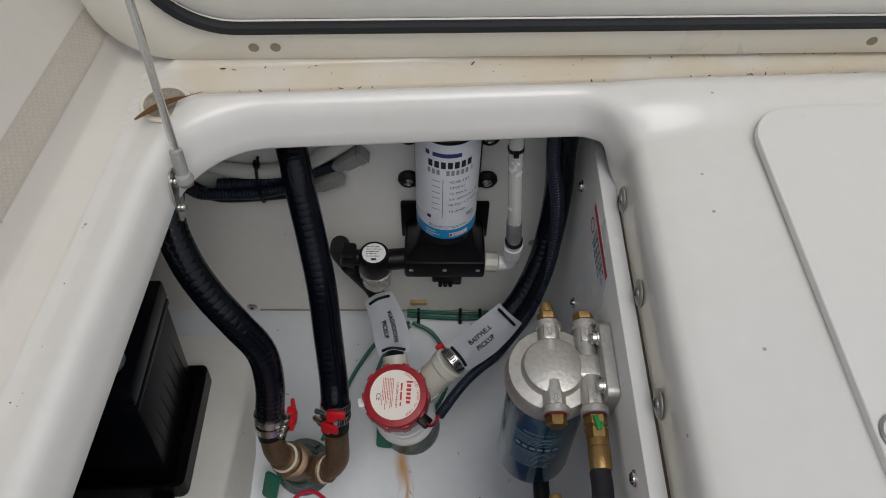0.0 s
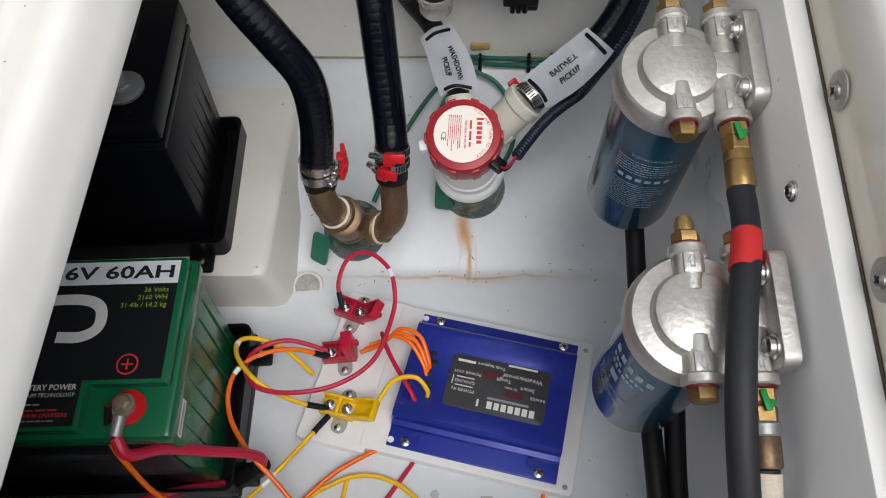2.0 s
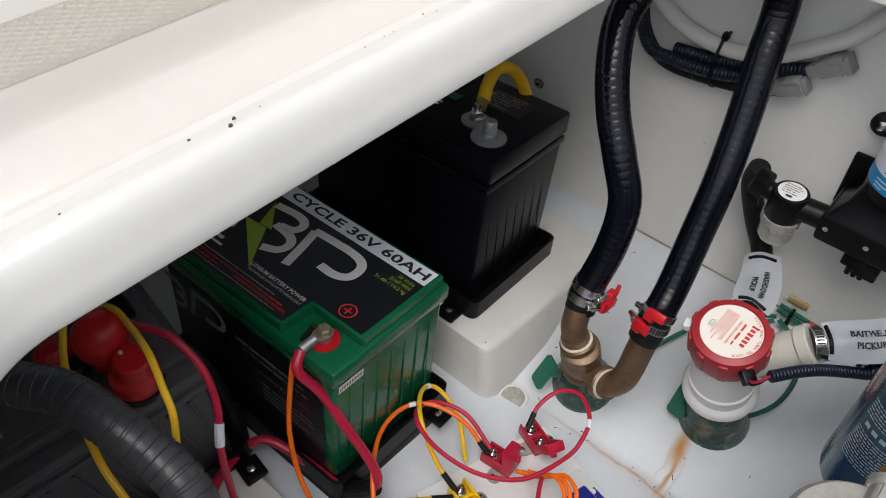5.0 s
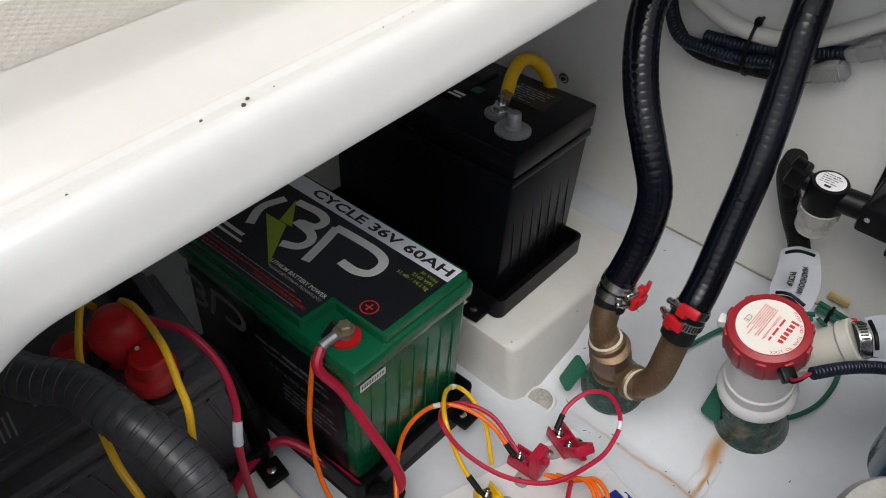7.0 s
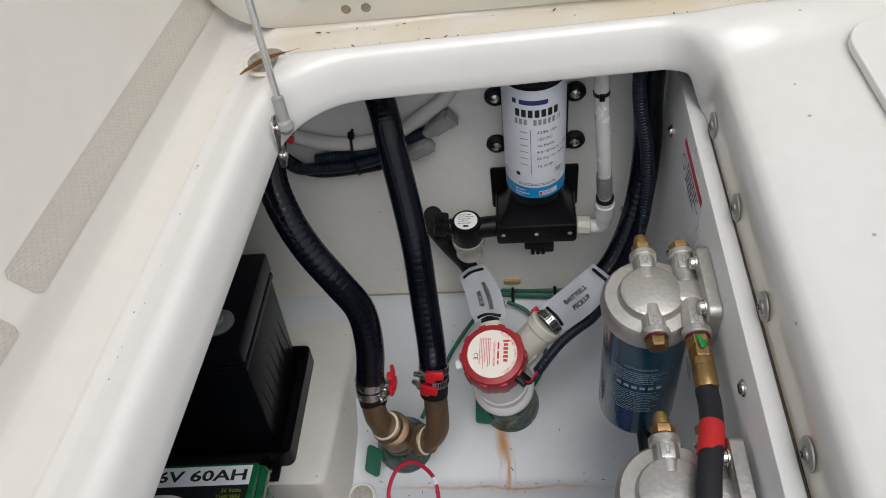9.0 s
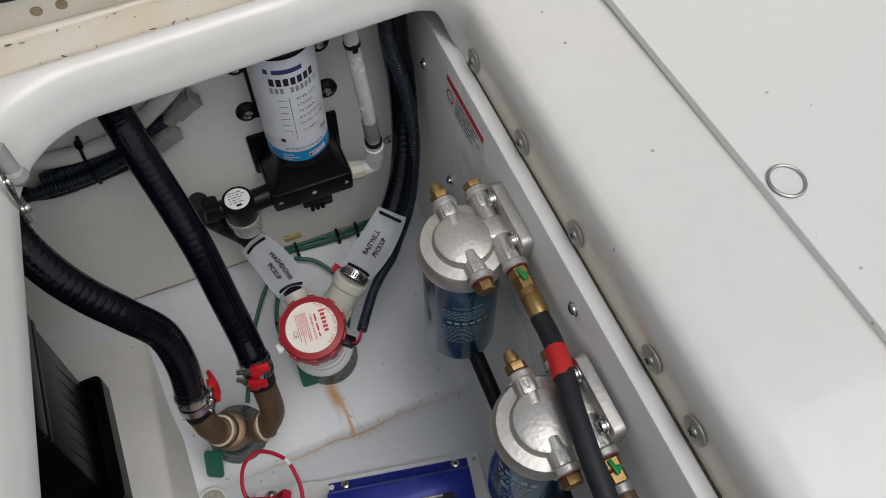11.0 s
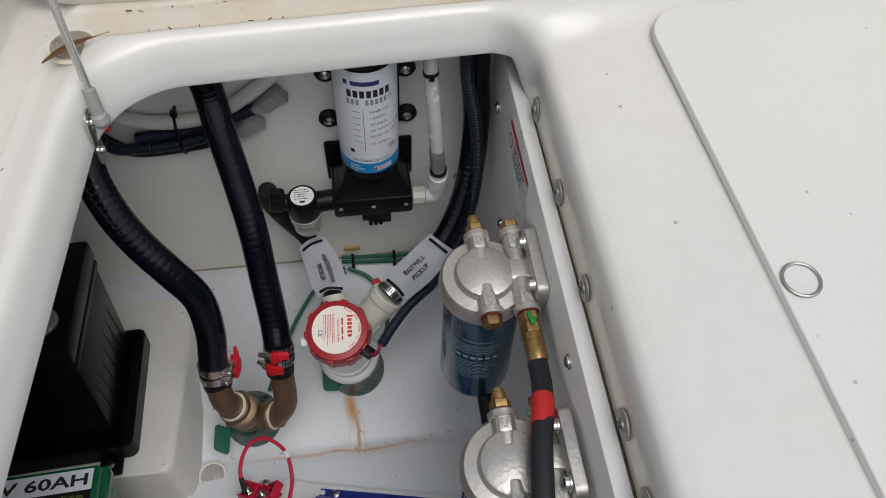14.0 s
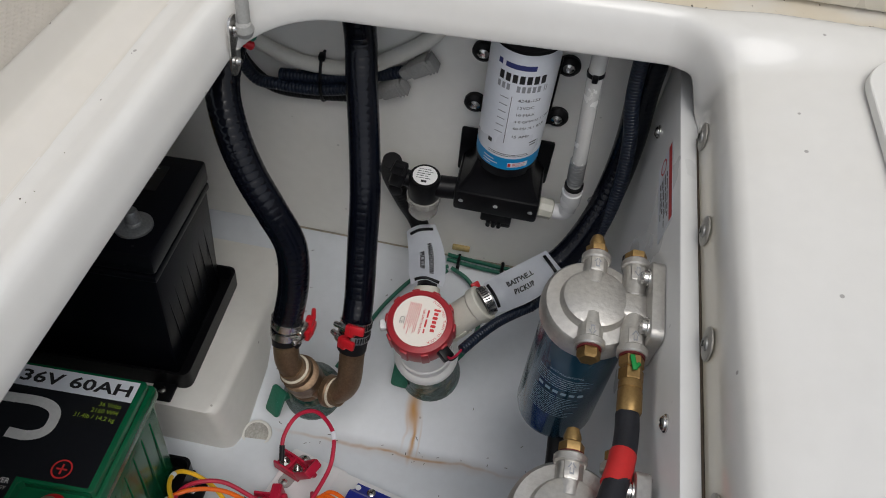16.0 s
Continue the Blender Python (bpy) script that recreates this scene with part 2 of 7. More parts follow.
def floor_material():
    """White gelcoat, its base colour toned bluish for shade, with the rust run under the pump and a rusty seam along
    the valley.
    """
    m = mat("shade_toned_gelcoat_floor", (0.64, 0.672, 0.705), 0.33, var=0.04, scale=14, bump=0.08, bscale=40, stain=0.1, stain_color=(0.5, 0.47, 0.4), specks=0.45)
    n, l = m.node_tree.nodes, m.node_tree.links
    b = n["Principled BSDF"]
    old = b.inputs["Base Color"].links[0].from_socket
    co = n.new("ShaderNodeTexCoord")
    no = n.new("ShaderNodeTexNoise")
    no.inputs["Scale"].default_value = 14
    l.new(co.outputs["Object"], no.inputs["Vector"])
    wob = n.new("ShaderNodeVectorMath")
    wob.operation = "MULTIPLY_ADD"
    l.new(no.outputs["Color"], wob.inputs[0])
    wob.inputs[1].default_value, wob.inputs[2].default_value = (0.03, 0.03, 0), (-0.015, -0.015, 0)
    ad = n.new("ShaderNodeVectorMath")
    ad.operation = "ADD"
    l.new(co.outputs["Object"], ad.inputs[0])
    l.new(wob.outputs[0], ad.inputs[1])
    sp = n.new("ShaderNodeSeparateXYZ")
    l.new(ad.outputs[0], sp.inputs[0])

    def band(sock, c, w):
        a = n.new("ShaderNodeMath")
        a.operation = "SUBTRACT"
        l.new(sock, a.inputs[0])
        a.inputs[1].default_value = c
        q = n.new("ShaderNodeMath")
        q.operation = "ABSOLUTE"
        l.new(a.outputs[0], q.inputs[0])
        r = n.new("ShaderNodeMapRange")
        r.inputs["From Min"].default_value, r.inputs["From Max"].default_value = w, 0
        r.interpolation_type = "SMOOTHSTEP"
        l.new(q.outputs[0], r.inputs["Value"])
        return r.outputs[0]

    def times(p, q, k=1.0):
        a = n.new("ShaderNodeMath")
        a.operation = "MULTIPLY"
        l.new(p, a.inputs[0])
        l.new(q, a.inputs[1])
        c = n.new("ShaderNodeMath")
        c.operation = "MULTIPLY"
        l.new(a.outputs[0], c.inputs[0])
        c.inputs[1].default_value = k
        return c.outputs[0]
    blot = n.new("ShaderNodeTexNoise")
    blot.inputs["Scale"].default_value = 40
    l.new(co.outputs["Object"], blot.inputs["Vector"])
    masks = [times(band(sp.outputs[0], -0.236, 0.016), band(sp.outputs[1], 0.085, 0.045), 1.0),
             times(band(sp.outputs[0], -0.233, 0.005), band(sp.outputs[1], 0.045, 0.055), 1.0),
             times(band(sp.outputs[0], -0.222, 0.003), band(sp.outputs[1], 0.045, 0.05), 0.3),
             times(band(sp.outputs[0], -0.245, 0.003), band(sp.outputs[1], 0.055, 0.05), 0.25),
             times(times(band(sp.outputs[1], 0.014, 0.0045), band(sp.outputs[0], -0.25, 0.26)), blot.outputs["Fac"], 1.1),
             times(times(band(sp.outputs[1], 0.012, 0.018), band(sp.outputs[0], -0.2, 0.2)), blot.outputs["Fac"], 0.4)]
    for f in masks:
        mx = n.new("ShaderNodeMix")
        mx.data_type = "RGBA"
        l.new(f, mx.inputs[0])
        l.new(old, mx.inputs[6])
        mx.inputs[7].default_value = (0.46, 0.215, 0.035, 1)
        old = mx.outputs[2]
    l.new(old, b.inputs["Base Color"])
    return m


FLOORM = floor_material()


def deck_material():
    """Cream gelcoat, yellowed along the hinge gutter, with a brown smear beside the corner drain."""
    m = mat("gelcoat_deck", (0.715, 0.705, 0.675), 0.2, var=0.03, scale=9, rvar=0.08, bump=0.06, bscale=18, coat=0.3, specks=0.5, stain=0.08, stain_color=(0.6, 0.54, 0.42))
    n, l = m.node_tree.nodes, m.node_tree.links
    b = n["Principled BSDF"]
    old = b.inputs["Base Color"].links[0].from_socket
    co = n.new("ShaderNodeTexCoord")
    sp = n.new("ShaderNodeSeparateXYZ")
    l.new(co.outputs["Object"], sp.inputs[0])
    no = n.new("ShaderNodeTexNoise")
    no.inputs["Scale"].default_value, no.inputs["Detail"].default_value = 9, 6
    l.new(co.outputs["Object"], no.inputs["Vector"])

    def op(kind, p, q):
        a = n.new("ShaderNodeMath")
        a.operation = kind
        for k, v in enumerate((p, q)):
            if isinstance(v, float):
                a.inputs[k].default_value = v
            else:
                l.new(v, a.inputs[k])
        return a.outputs[0]

    def step(v, lo, hi):
        r = n.new("ShaderNodeMapRange")
        r.interpolation_type = "SMOOTHSTEP"
        r.inputs["From Min"].default_value, r.inputs["From Max"].default_value = lo, hi
        l.new(v, r.inputs["Value"])
        return r.outputs[0]
    g = op("SUBTRACT", sp.outputs[1], op("MULTIPLY", sp.outputs[0], 0.055))
    g = op("ADD", g, op("MULTIPLY", op("SUBTRACT", no.outputs["Fac"], 0.5), 0.02))
    side = step(sp.outputs[0], -0.53, -0.47)
    gutter = op("MULTIPLY", op("MULTIPLY", step(g, 0.312, 0.326), step(g, 0.400, 0.380)), op("MULTIPLY", side, step(no.outputs["Fac"], 0.15, 0.62)))
    smear = op("MULTIPLY", op("MULTIPLY", step(g, 0.311, 0.319), step(g, 0.334, 0.322)), op("MULTIPLY", step(sp.outputs[0], -0.47, -0.41), step(sp.outputs[0], -0.33, -0.39)))
    lip = op("MULTIPLY", op("MULTIPLY", step(sp.outputs[2], 0.672, 0.640), step(sp.outputs[0], 0.012, 0.022)), op("MULTIPLY", step(sp.outputs[1], 0.26, 0.12), step(no.outputs["Fac"], 0.1, 0.55)))
    for f, k, col in ((lip, 0.75, (0.66, 0.60, 0.46, 1)), (gutter, 0.8, (0.66, 0.575, 0.425, 1)), (smear, 0.6, (0.30, 0.22, 0.13, 1))):
        mx = n.new("ShaderNodeMix")
        mx.data_type = "RGBA"
        l.new(op("MULTIPLY", f, k), mx.inputs[0])
        l.new(old, mx.inputs[6])
        mx.inputs[7].default_value = col
        old = mx.outputs[2]
    l.new(old, b.inputs["Base Color"])
    return m


GEL_DECK = deck_material()


# ---- building helpers ----
WORLD_KIDS = set()


def thing(name, at, label, category, group="", kind="", m=None):
    """An Empty at the base of a thing. Its parts are built in world places, or in its own frame when m is given."""
    e = new(name)
    e.empty_display_size = 0.02
    if m is None:
        e.location = at
        WORLD_KIDS.add(e.name)
    else:
        e.matrix_basis = m
    return tagged(e, label, category, group, kind)


def part(name, bm, material, parent=None, label="", angle=35):
    me = bpy.data.meshes.new(name)
    bmesh.ops.recalc_face_normals(bm, faces=bm.faces)
    bm.to_mesh(me)
    bm.free()
    me.materials.append(material)
    me.shade_smooth()
    me.set_sharp_from_angle(angle=radians(angle))
    ob = new(name, me)
    if parent is not None:
        ob.parent = parent
        if parent.name in WORLD_KIDS:
            ob.matrix_parent_inverse = Matrix.Translation(-parent.location)
    if label:
        ob["label"] = label
    return ob


def single(name, bm, material, label, category, group="", kind="", angle=35):
    return tagged(part(name, bm, material, None, "", angle), label, category, group, kind)


def along(p0, p1, up=(0, 0, 1)):
    z = (Vector(p1) - Vector(p0)).normalized()
    x = Vector(up).cross(z)
    if x.length < 1e-3:
        x = Vector((1, 0, 0)).cross(z)
    x.normalize()
    y = z.cross(x)
    m = Matrix((x, y, z)).transposed().to_4x4()
    m.translation = p0
    return m


def lathe(bm, prof, m=None, seg=28, caps=True):
    """Turns the profile of (radius, height) round the z axis of m."""
    m = m or Matrix()
    rings = []
    for r, h in prof:
        rings.append([bm.verts.new(m @ Vector((r * math.cos(2 * math.pi * k / seg), r * math.sin(2 * math.pi * k / seg), h))) for k in range(seg)])
    for a, b in zip(rings, rings[1:]):
        for k in range(seg):
            bm.faces.new((a[k], a[(k + 1) % seg], b[(k + 1) % seg], b[k]))
    if caps:
        bm.faces.new(rings[0][::-1])
        bm.faces.new(rings[-1])
    return bm


def rod(bm, p0, p1, r, seg=20, bev=0.0):
    h = (Vector(p1) - Vector(p0)).length
    b = min(bev, r * 0.5, h * 0.4)
    prof = [(r - b, 0), (r, b), (r, h - b), (r - b, h)] if b else [(r, 0), (r, h)]
    return lathe(bm, prof, along(p0, p1), seg)


def block(bm, size, m=None, bev=0.0, seg=2, taper=1.0):
    m = m or Matrix()
    tmp = bmesh.new()
    bmesh.ops.create_cube(tmp, size=1)
    for v in tmp.verts:
        k = taper if v.co.z < 0 else 1.0
        v.co = Vector((v.co.x * size[0] * k, v.co.y * size[1] * k, v.co.z * size[2]))
    if bev:
        bmesh.ops.bevel(tmp, geom=list(tmp.edges), offset=bev, segments=seg, affect="EDGES", profile=0.5)
    return merge(bm, tmp, m)


def merge(bm, tmp, m=None):
    m = m or Matrix()
    idx = {v: bm.verts.new(m @ v.co) for v in tmp.verts}
    for f in tmp.faces:
        bm.faces.new([idx[v] for v in f.verts])
    tmp.free()
    return bm


def smooth_path(pts, n=8):
    P = [Vector(p) for p in pts]
    P = [2 * P[0] - P[1]] + P + [2 * P[-1] - P[-2]]
    out = []
    for i in range(1, len(P) - 2):
        a, b, c, d = P[i - 1:i + 3]
        for k in range(n):
            t = k / n
            out.append(0.5 * ((2 * b) + (c - a) * t + (2 * a - 5 * b + 4 * c - d) * t * t + (3 * b - a - 3 * c + d) * t ** 3))
    out.append(P[-2])
    return out


def frames_of(path, up=(0, 0, 1)):
    fr, ref = [], None
    for i, p in enumerate(path):
        t = (path[min(i + 1, len(path) - 1)] - path[max(i - 1, 0)]).normalized()
        if ref is None:
            ref = Vector(up) - Vector(up).dot(t) * t
            if ref.length < 1e-3:
                ref = Vector((1, 0, 0)) - t.x * t
        ref = (ref - ref.dot(t) * t).normalized()
        fr.append((p, t, ref, t.cross(ref)))
    return fr


def tube(bm, pts, r, seg=12, n=8, rib=0.0, pitch=0.004, caps=True):
    """A hose along a smooth line through the points; rib makes rings of that depth."""
    path = smooth_path(pts, n)
    if rib:
        length = sum((b - a).length for a, b in zip(path, path[1:]))
        cnt = max(8, int(length / pitch * 6))
        acc, out, tot, i = 0.0, [path[0]], 0.0, 0
        step = length / cnt
        cur, left = path[0], step
        j = 1
        while j < len(path):
            d = (path[j] - cur).length
            if d >= left:
                cur = cur.lerp(path[j], left / d)
                out.append(cur)
                left = step
            else:
                left -= d
                cur = path[j]
                j += 1
        path = out
    rings = []
    for i, (p, t, u, v) in enumerate(frames_of(path)):
        rr = r - (rib, 0.15 * rib, 0.0, 0.0, 0.0, 0.15 * rib)[i % 6]
        rings.append([bm.verts.new(p + rr * (math.cos(a) * u + math.sin(a) * v)) for a in (2 * math.pi * k / seg for k in range(seg))])
    for a, b in zip(rings, rings[1:]):
        for k in range(seg):
            bm.faces.new((a[k], a[(k + 1) % seg], b[(k + 1) % seg], b[k]))
    if caps:
        bm.faces.new(rings[0][::-1])
        bm.faces.new(rings[-1])
    return bm


def even(pts, step):
    """Points at even steps along a line."""
    out, left = [Vector(pts[0])], step
    for a, b in zip(pts, pts[1:]):
        a, b = Vector(a), Vector(b)
        d = (b - a).length
        s = left
        while s <= d:
            out.append(a.lerp(b, s / d))
            s += step
        left = s - d
    return out


def outline(w, h, r, n=6):
    """A rounded rectangle round the origin."""
    pts = []
    for cx, cy, a0 in ((w / 2 - r, h / 2 - r, 0), (-w / 2 + r, h / 2 - r, 90), (-w / 2 + r, -h / 2 + r, 180), (w / 2 - r, -h / 2 + r, 270)):
        for k in range(n + 1):
            a = radians(a0 + 90 * k / n)
            pts.append((cx + r * math.cos(a), cy + r * math.sin(a)))
    return pts


def slab(bm, pts, z0, z1, m=None, bev=0.0):
    """A plate with that outline, with a softened upper edge."""
    m = m or Matrix()
    cx, cy = sum(p[0] for p in pts) / len(pts), sum(p[1] for p in pts) / len(pts)

    def ring(z, inset):
        out = []
        for x, y in pts:
            d = math.hypot(x - cx, y - cy) or 1
            k = 1 - inset / d
            out.append(bm.verts.new(m @ Vector((cx + (x - cx) * k, cy + (y - cy) * k, z))))
        return out
    rings = [ring(z0, 0), ring(z1 - bev, 0)] + ([ring(z1 - 0.3 * bev, 0.3 * bev), ring(z1, bev)] if bev else [])
    for a, b in zip(rings, rings[1:]):
        for k in range(len(a)):
            bm.faces.new((a[k], a[(k + 1) % len(a)], b[(k + 1) % len(a)], b[k]))
    bm.faces.new(rings[0][::-1])
    bm.faces.new(rings[-1])
    return bm


def text_mesh(s, size, align="CENTER", bold=0.0):
    """Flat letters of the built-in font as a bmesh, centred on the origin."""
    cu = bpy.data.curves.new("letters", "FONT")
    cu.offset = bold * size
    cu.body, cu.size, cu.align_x, cu.align_y, cu.resolution_u = s, size, align, "CENTER", 2
    ob = bpy.data.objects.new("letters", cu)
    me = bpy.data.meshes.new_from_object(ob)
    bm = bmesh.new()
    bm.from_mesh(me)
    bpy.data.objects.remove(ob)
    bpy.data.curves.remove(cu)
    bpy.data.meshes.remove(me)
    return bm


def letters(s, size, m, material, parent, sx=1.0, warp=None, align="CENTER", name="lettering", bold=0.0):
    bm = text_mesh(s, size, align, bold)
    for v in bm.verts:
        c = Vector((v.co.x * sx, v.co.y, 0))
        v.co = warp(c.x, c.y) if warp else m @ c
    return part(name, bm, material, parent)


def bars(rows, m, material, parent, warp=None, name="small_print"):
    """Plain bars (x, y, width, height) for writing that cannot be read."""
    bm = bmesh.new()
    for x, y, w, h in rows:
        k = max(1, int(w / 0.006)) if warp else 1
        if name == "brand_mark" and bm.faces:
            part(name, bm, material, parent)
            bm = bmesh.new()
        for i in range(k):
            x0, x1 = x - w / 2 + w * i / k, x - w / 2 + w * (i + 1) / k
            q = [(x0, y - h / 2), (x1, y - h / 2), (x1, y + h / 2), (x0, y + h / 2)]
            bm.faces.new([bm.verts.new(warp(*c) if warp else m @ Vector((*c, 0))) for c in q])
    ob = part(name, bm, material, parent)
    return tagged(ob, kind="stuff") if len(rows) > 3 and name != "brand_mark" else ob


def text_rows(x, y, w, n, pitch, h, ragged=0.3, seed=1):
    rnd = random.Random(seed)
    out = []
    for i in range(n):
        left, end = x - w / 2, x + w / 2 - w * ragged * rnd.random()
        while left < end - 2 * h:
            ww = min(end - left, h * rnd.uniform(2.0, 6.0))
            out.append((left + ww / 2, y - i * pitch, ww, h * rnd.uniform(0.8, 1.1)))
            left += ww + h * 0.9
    return out


def screw_head(name, p, axis, r, material, label, washer=0.0, group="", category="screw", washer_material=None):
    """A round-headed screw with a cross slot, and a washer if wanted."""
    m = along(p, Vector(p) + Vector(axis))
    e = thing(name, p, label, category, group, m=m)
    bm = bmesh.new()
    if washer:
        lathe(bm, [(washer, 0), (washer, 0.0015), (washer * 0.94, 0.002)], None, 24)
        part("washer", bm, washer_material or material, e)
        bm = bmesh.new()
    z = 0.002 if washer else 0
    lathe(bm, [(r, z), (r * 0.95, z + r * 0.25), (r * 0.62, z + r * 0.5), (r * 0.55, z + r * 0.42)], None, 20)
    part("head", bm, material, e)
    bm = bmesh.new()
    for a in (20, 110):
        block(bm, (r * 0.9, r * 0.2, r * 0.1), Matrix.Translation((0, 0, z + r * 0.46)) @ pose(0, 0, 0, 0, 0, a))
    part("slot", bm, INK, e)
    return e


# ---- structure ----
def wall_y(z):
    return 0.345 + 0.08 * (z - 0.115)


def floor_z(y):
    return 0.0405 - 0.24 * y if y < 0.022 else 0.0295 + 0.25 * y


def build_floor():
    """The V-shaped hull bottom with a soft valley and a fillet up the panel."""
    bm = bmesh.new()
    xs = [-1.15, -0.9, -0.7, -0.55, -0.45, -0.35, -0.25, -0.15, -0.06, -0.035, -0.02, -0.005, 0.004, 0.012]
    lift = {-0.035: 0.0, -0.02: 0.004, -0.005: 0.016, 0.004: 0.034, 0.012: 0.06}
    ys = [-0.75, -0.6, -0.45, -0.3, -0.15, -0.05, 0.0, 0.012, 0.018, 0.022, 0.026, 0.032, 0.05, 0.1, 0.2, 0.28, 0.31, 0.33, 0.345, 0.352, 0.36]
    fill = {0.33: 0.002, 0.345: 0.008, 0.352: 0.02, 0.36: 0.04}
    grid = [[bm.verts.new((x, y, max(floor_z(y), 0.036) + lift.get(x, 0) + fill.get(y, 0))) for y in ys] for x in xs]
    for a, b in zip(grid, grid[1:]):
        for k in range(len(ys) - 1):
            bm.faces.new((a[k], b[k], b[k + 1], a[k + 1]))
    ret = bmesh.ops.extrude_face_region(bm, geom=list(bm.faces))
    for v in [g for g in ret["geom"] if isinstance(g, bmesh.types.BMVert)]:
        v.co.z -= 0.05
    return single("floor", bm, FLOORM, "white gelcoat bilge floor, toned bluish for shade, with a rust run under the pump", "floor", kind="structure", angle=50)


build_floor()

bm = bmesh.new()
for z0, z1 in ((0.06, 0.70),):
    q = [(-1.2, z0), (0.4, z0), (0.4, z1), (-1.2, z1)]
    f = [bm.verts.new((x, wall_y(z) + d, z)) for d in (0, 0.03) for x, z in q]
    for a in ((0, 1, 2, 3), (7, 6, 5, 4), (0, 4, 5, 1), (1, 5, 6, 2), (2, 6, 7, 3), (3, 7, 4, 0)):
        bm.faces.new([f[i] for i in a])
single("wall_back", bm, WALLM, "smooth cream gelcoat bulkhead of the bilge compartment", "wall", kind="structure")

bm = bmesh.new()
block(bm, (0.0205, 1.10, 0.568), pose(0.01875, -0.185, 0.330), 0.003)
single("wall_right", bm, PANELM, "white painted side panel with a bare upper edge", "wall", kind="structure")
bm = bmesh.new()
block(bm, (0.02, 1.3, 0.75), pose(-1.13, -0.2, 0.33))
single("wall_left", bm, WALLM, "cream gelcoat side of the bilge", "wall", kind="structure")
bm = bmesh.new()
block(bm, (1.3, 0.02, 0.62), pose(-0.5, -0.74, 0.33))
single("wall_front", bm, WALLM, "cream gelcoat front bulkhead", "wall", kind="structure")

# dirty joint where the hull bottom meets the bulkhead
rnd = random.Random(3)
bm = bmesh.new()
tube(bm, [(-0.50 + 0.025 * k, 0.3448 + rnd.uniform(-0.0006, 0.0006), 0.1246 + rnd.uniform(-0.0005, 0.0005)) for k in range(21)], 0.0017, 8, 3)
single("caulk_joint", bm, mat("dirty_caulk", (0.36, 0.32, 0.25), 0.6, var=0.5, scale=60, bump=0.2, stain=0.6, stain_scale=30, stain_color=(0.10, 0.08, 0.06)), "thin dirty caulk joint at the foot of the bulkhead", "trim", kind="structure")
bm = bmesh.new()
for k in range(70):
    x, y = rnd.uniform(-0.50, -0.03), rnd.uniform(-0.36, 0.33) if k % 3 else rnd.uniform(-0.005, 0.03)
    r = rnd.uniform(0.0004, 0.0011)
    zz = max(floor_z(y), 0.036)
    lathe(bm, [(r, 0), (r * 0.7, r * 0.5), (r * 0.2, r * 0.6)], Matrix.Translation((x, y, zz + 0.0002)) @ pose(0, 0, 0, -13 if y < 0.022 else 13, 0, 0) @ pose(0, 0, 0, 0, 0, rnd.uniform(0, 180)) @ Matrix.Diagonal((rnd.uniform(1, 5), 0.7, 1, 1)), 6)
single("floor_dirt", bm, mat("floor_dirt_brown", (0.05, 0.038, 0.028), 0.9, var=0.4), "dark crumbs and slivers of dirt on the hull bottom", "dirt", kind="stuff")

# raised moulding under the dark battery
bm = bmesh.new()
def shelf_z(y):
    return 0.1404 - 0.1777 * (y - 0.1006)


top = [(-1.12, -0.028), (-0.524, -0.028), (-0.511, -0.024), (-0.507, -0.012), (-0.500, 0.36), (-1.12, 0.36)]
bot = [(-1.12, -0.038), (-0.514, -0.038), (-0.499, -0.032), (-0.493, -0.016), (-0.478, 0.36), (-1.12, 0.36)]
mid = [((a[0] * 0.8 + b[0] * 0.2), (a[1] * 0.8 + b[1] * 0.2)) for a, b in zip(top, bot)]
inn = [(a[0] - (0.010 if a[0] > -1 else 0), a[1] + (0.010 if a[1] < 0.3 else 0)) for a in top]
rings = [[bm.verts.new((*p, z if z else shelf_z(p[1]) - d)) for p in ps] for ps, z, d in ((bot, 0.02, 0), (bot, 0.056, 0), (mid, 0, 0.012), (top, 0, 0.004), (inn, 0, 0))]
for a, b in zip(rings, rings[1:]):
    for k in range(len(a)):
        bm.faces.new((a[k], a[(k + 1) % len(a)], b[(k + 1) % len(a)], b[k]))
bm.faces.new(rings[-1])
single("battery_shelf", bm, SHELFM, "raised moulded gelcoat shelf with scuffed rounded edges", "shelf", kind="structure", angle=60)
bm = bmesh.new()
block(bm, (0.589, 0.346, 0.09), pose(-0.8255, -0.527, 0.119), 0.006, 3)
single("battery_step", bm, SHELFM, "low moulded gelcoat step under a battery", "shelf", kind="structure", angle=60)

# drain opening at the foot of the shelf
e = thing("drain_hole", (-0.494, 0.012, 0.04), "round scupper hole moulded into the shelf foot", "drain", m=pose(-0.472, -0.003, 0.0425, 5, 0, 20))
bm = bmesh.new()
lathe(bm, [(0.0185, -0.01), (0.0185, 0.002), (0.0200, 0.0030), (0.0225, 0.002), (0.024, -0.003)], None, 28, caps=False)
part("rim", bm, SHELFM, e)
bm = bmesh.new()
# A shallow disc closes the hole; its grey stands for the shade within.
lathe(bm, [(0.0188, 0.0012), (0.001, 0.0008)], None, 28)
part("recess", bm, HOLE_SHADE, e)
copy_thing(e, pose(-0.478, -0.404, 0.1365, -13, 0, 160))


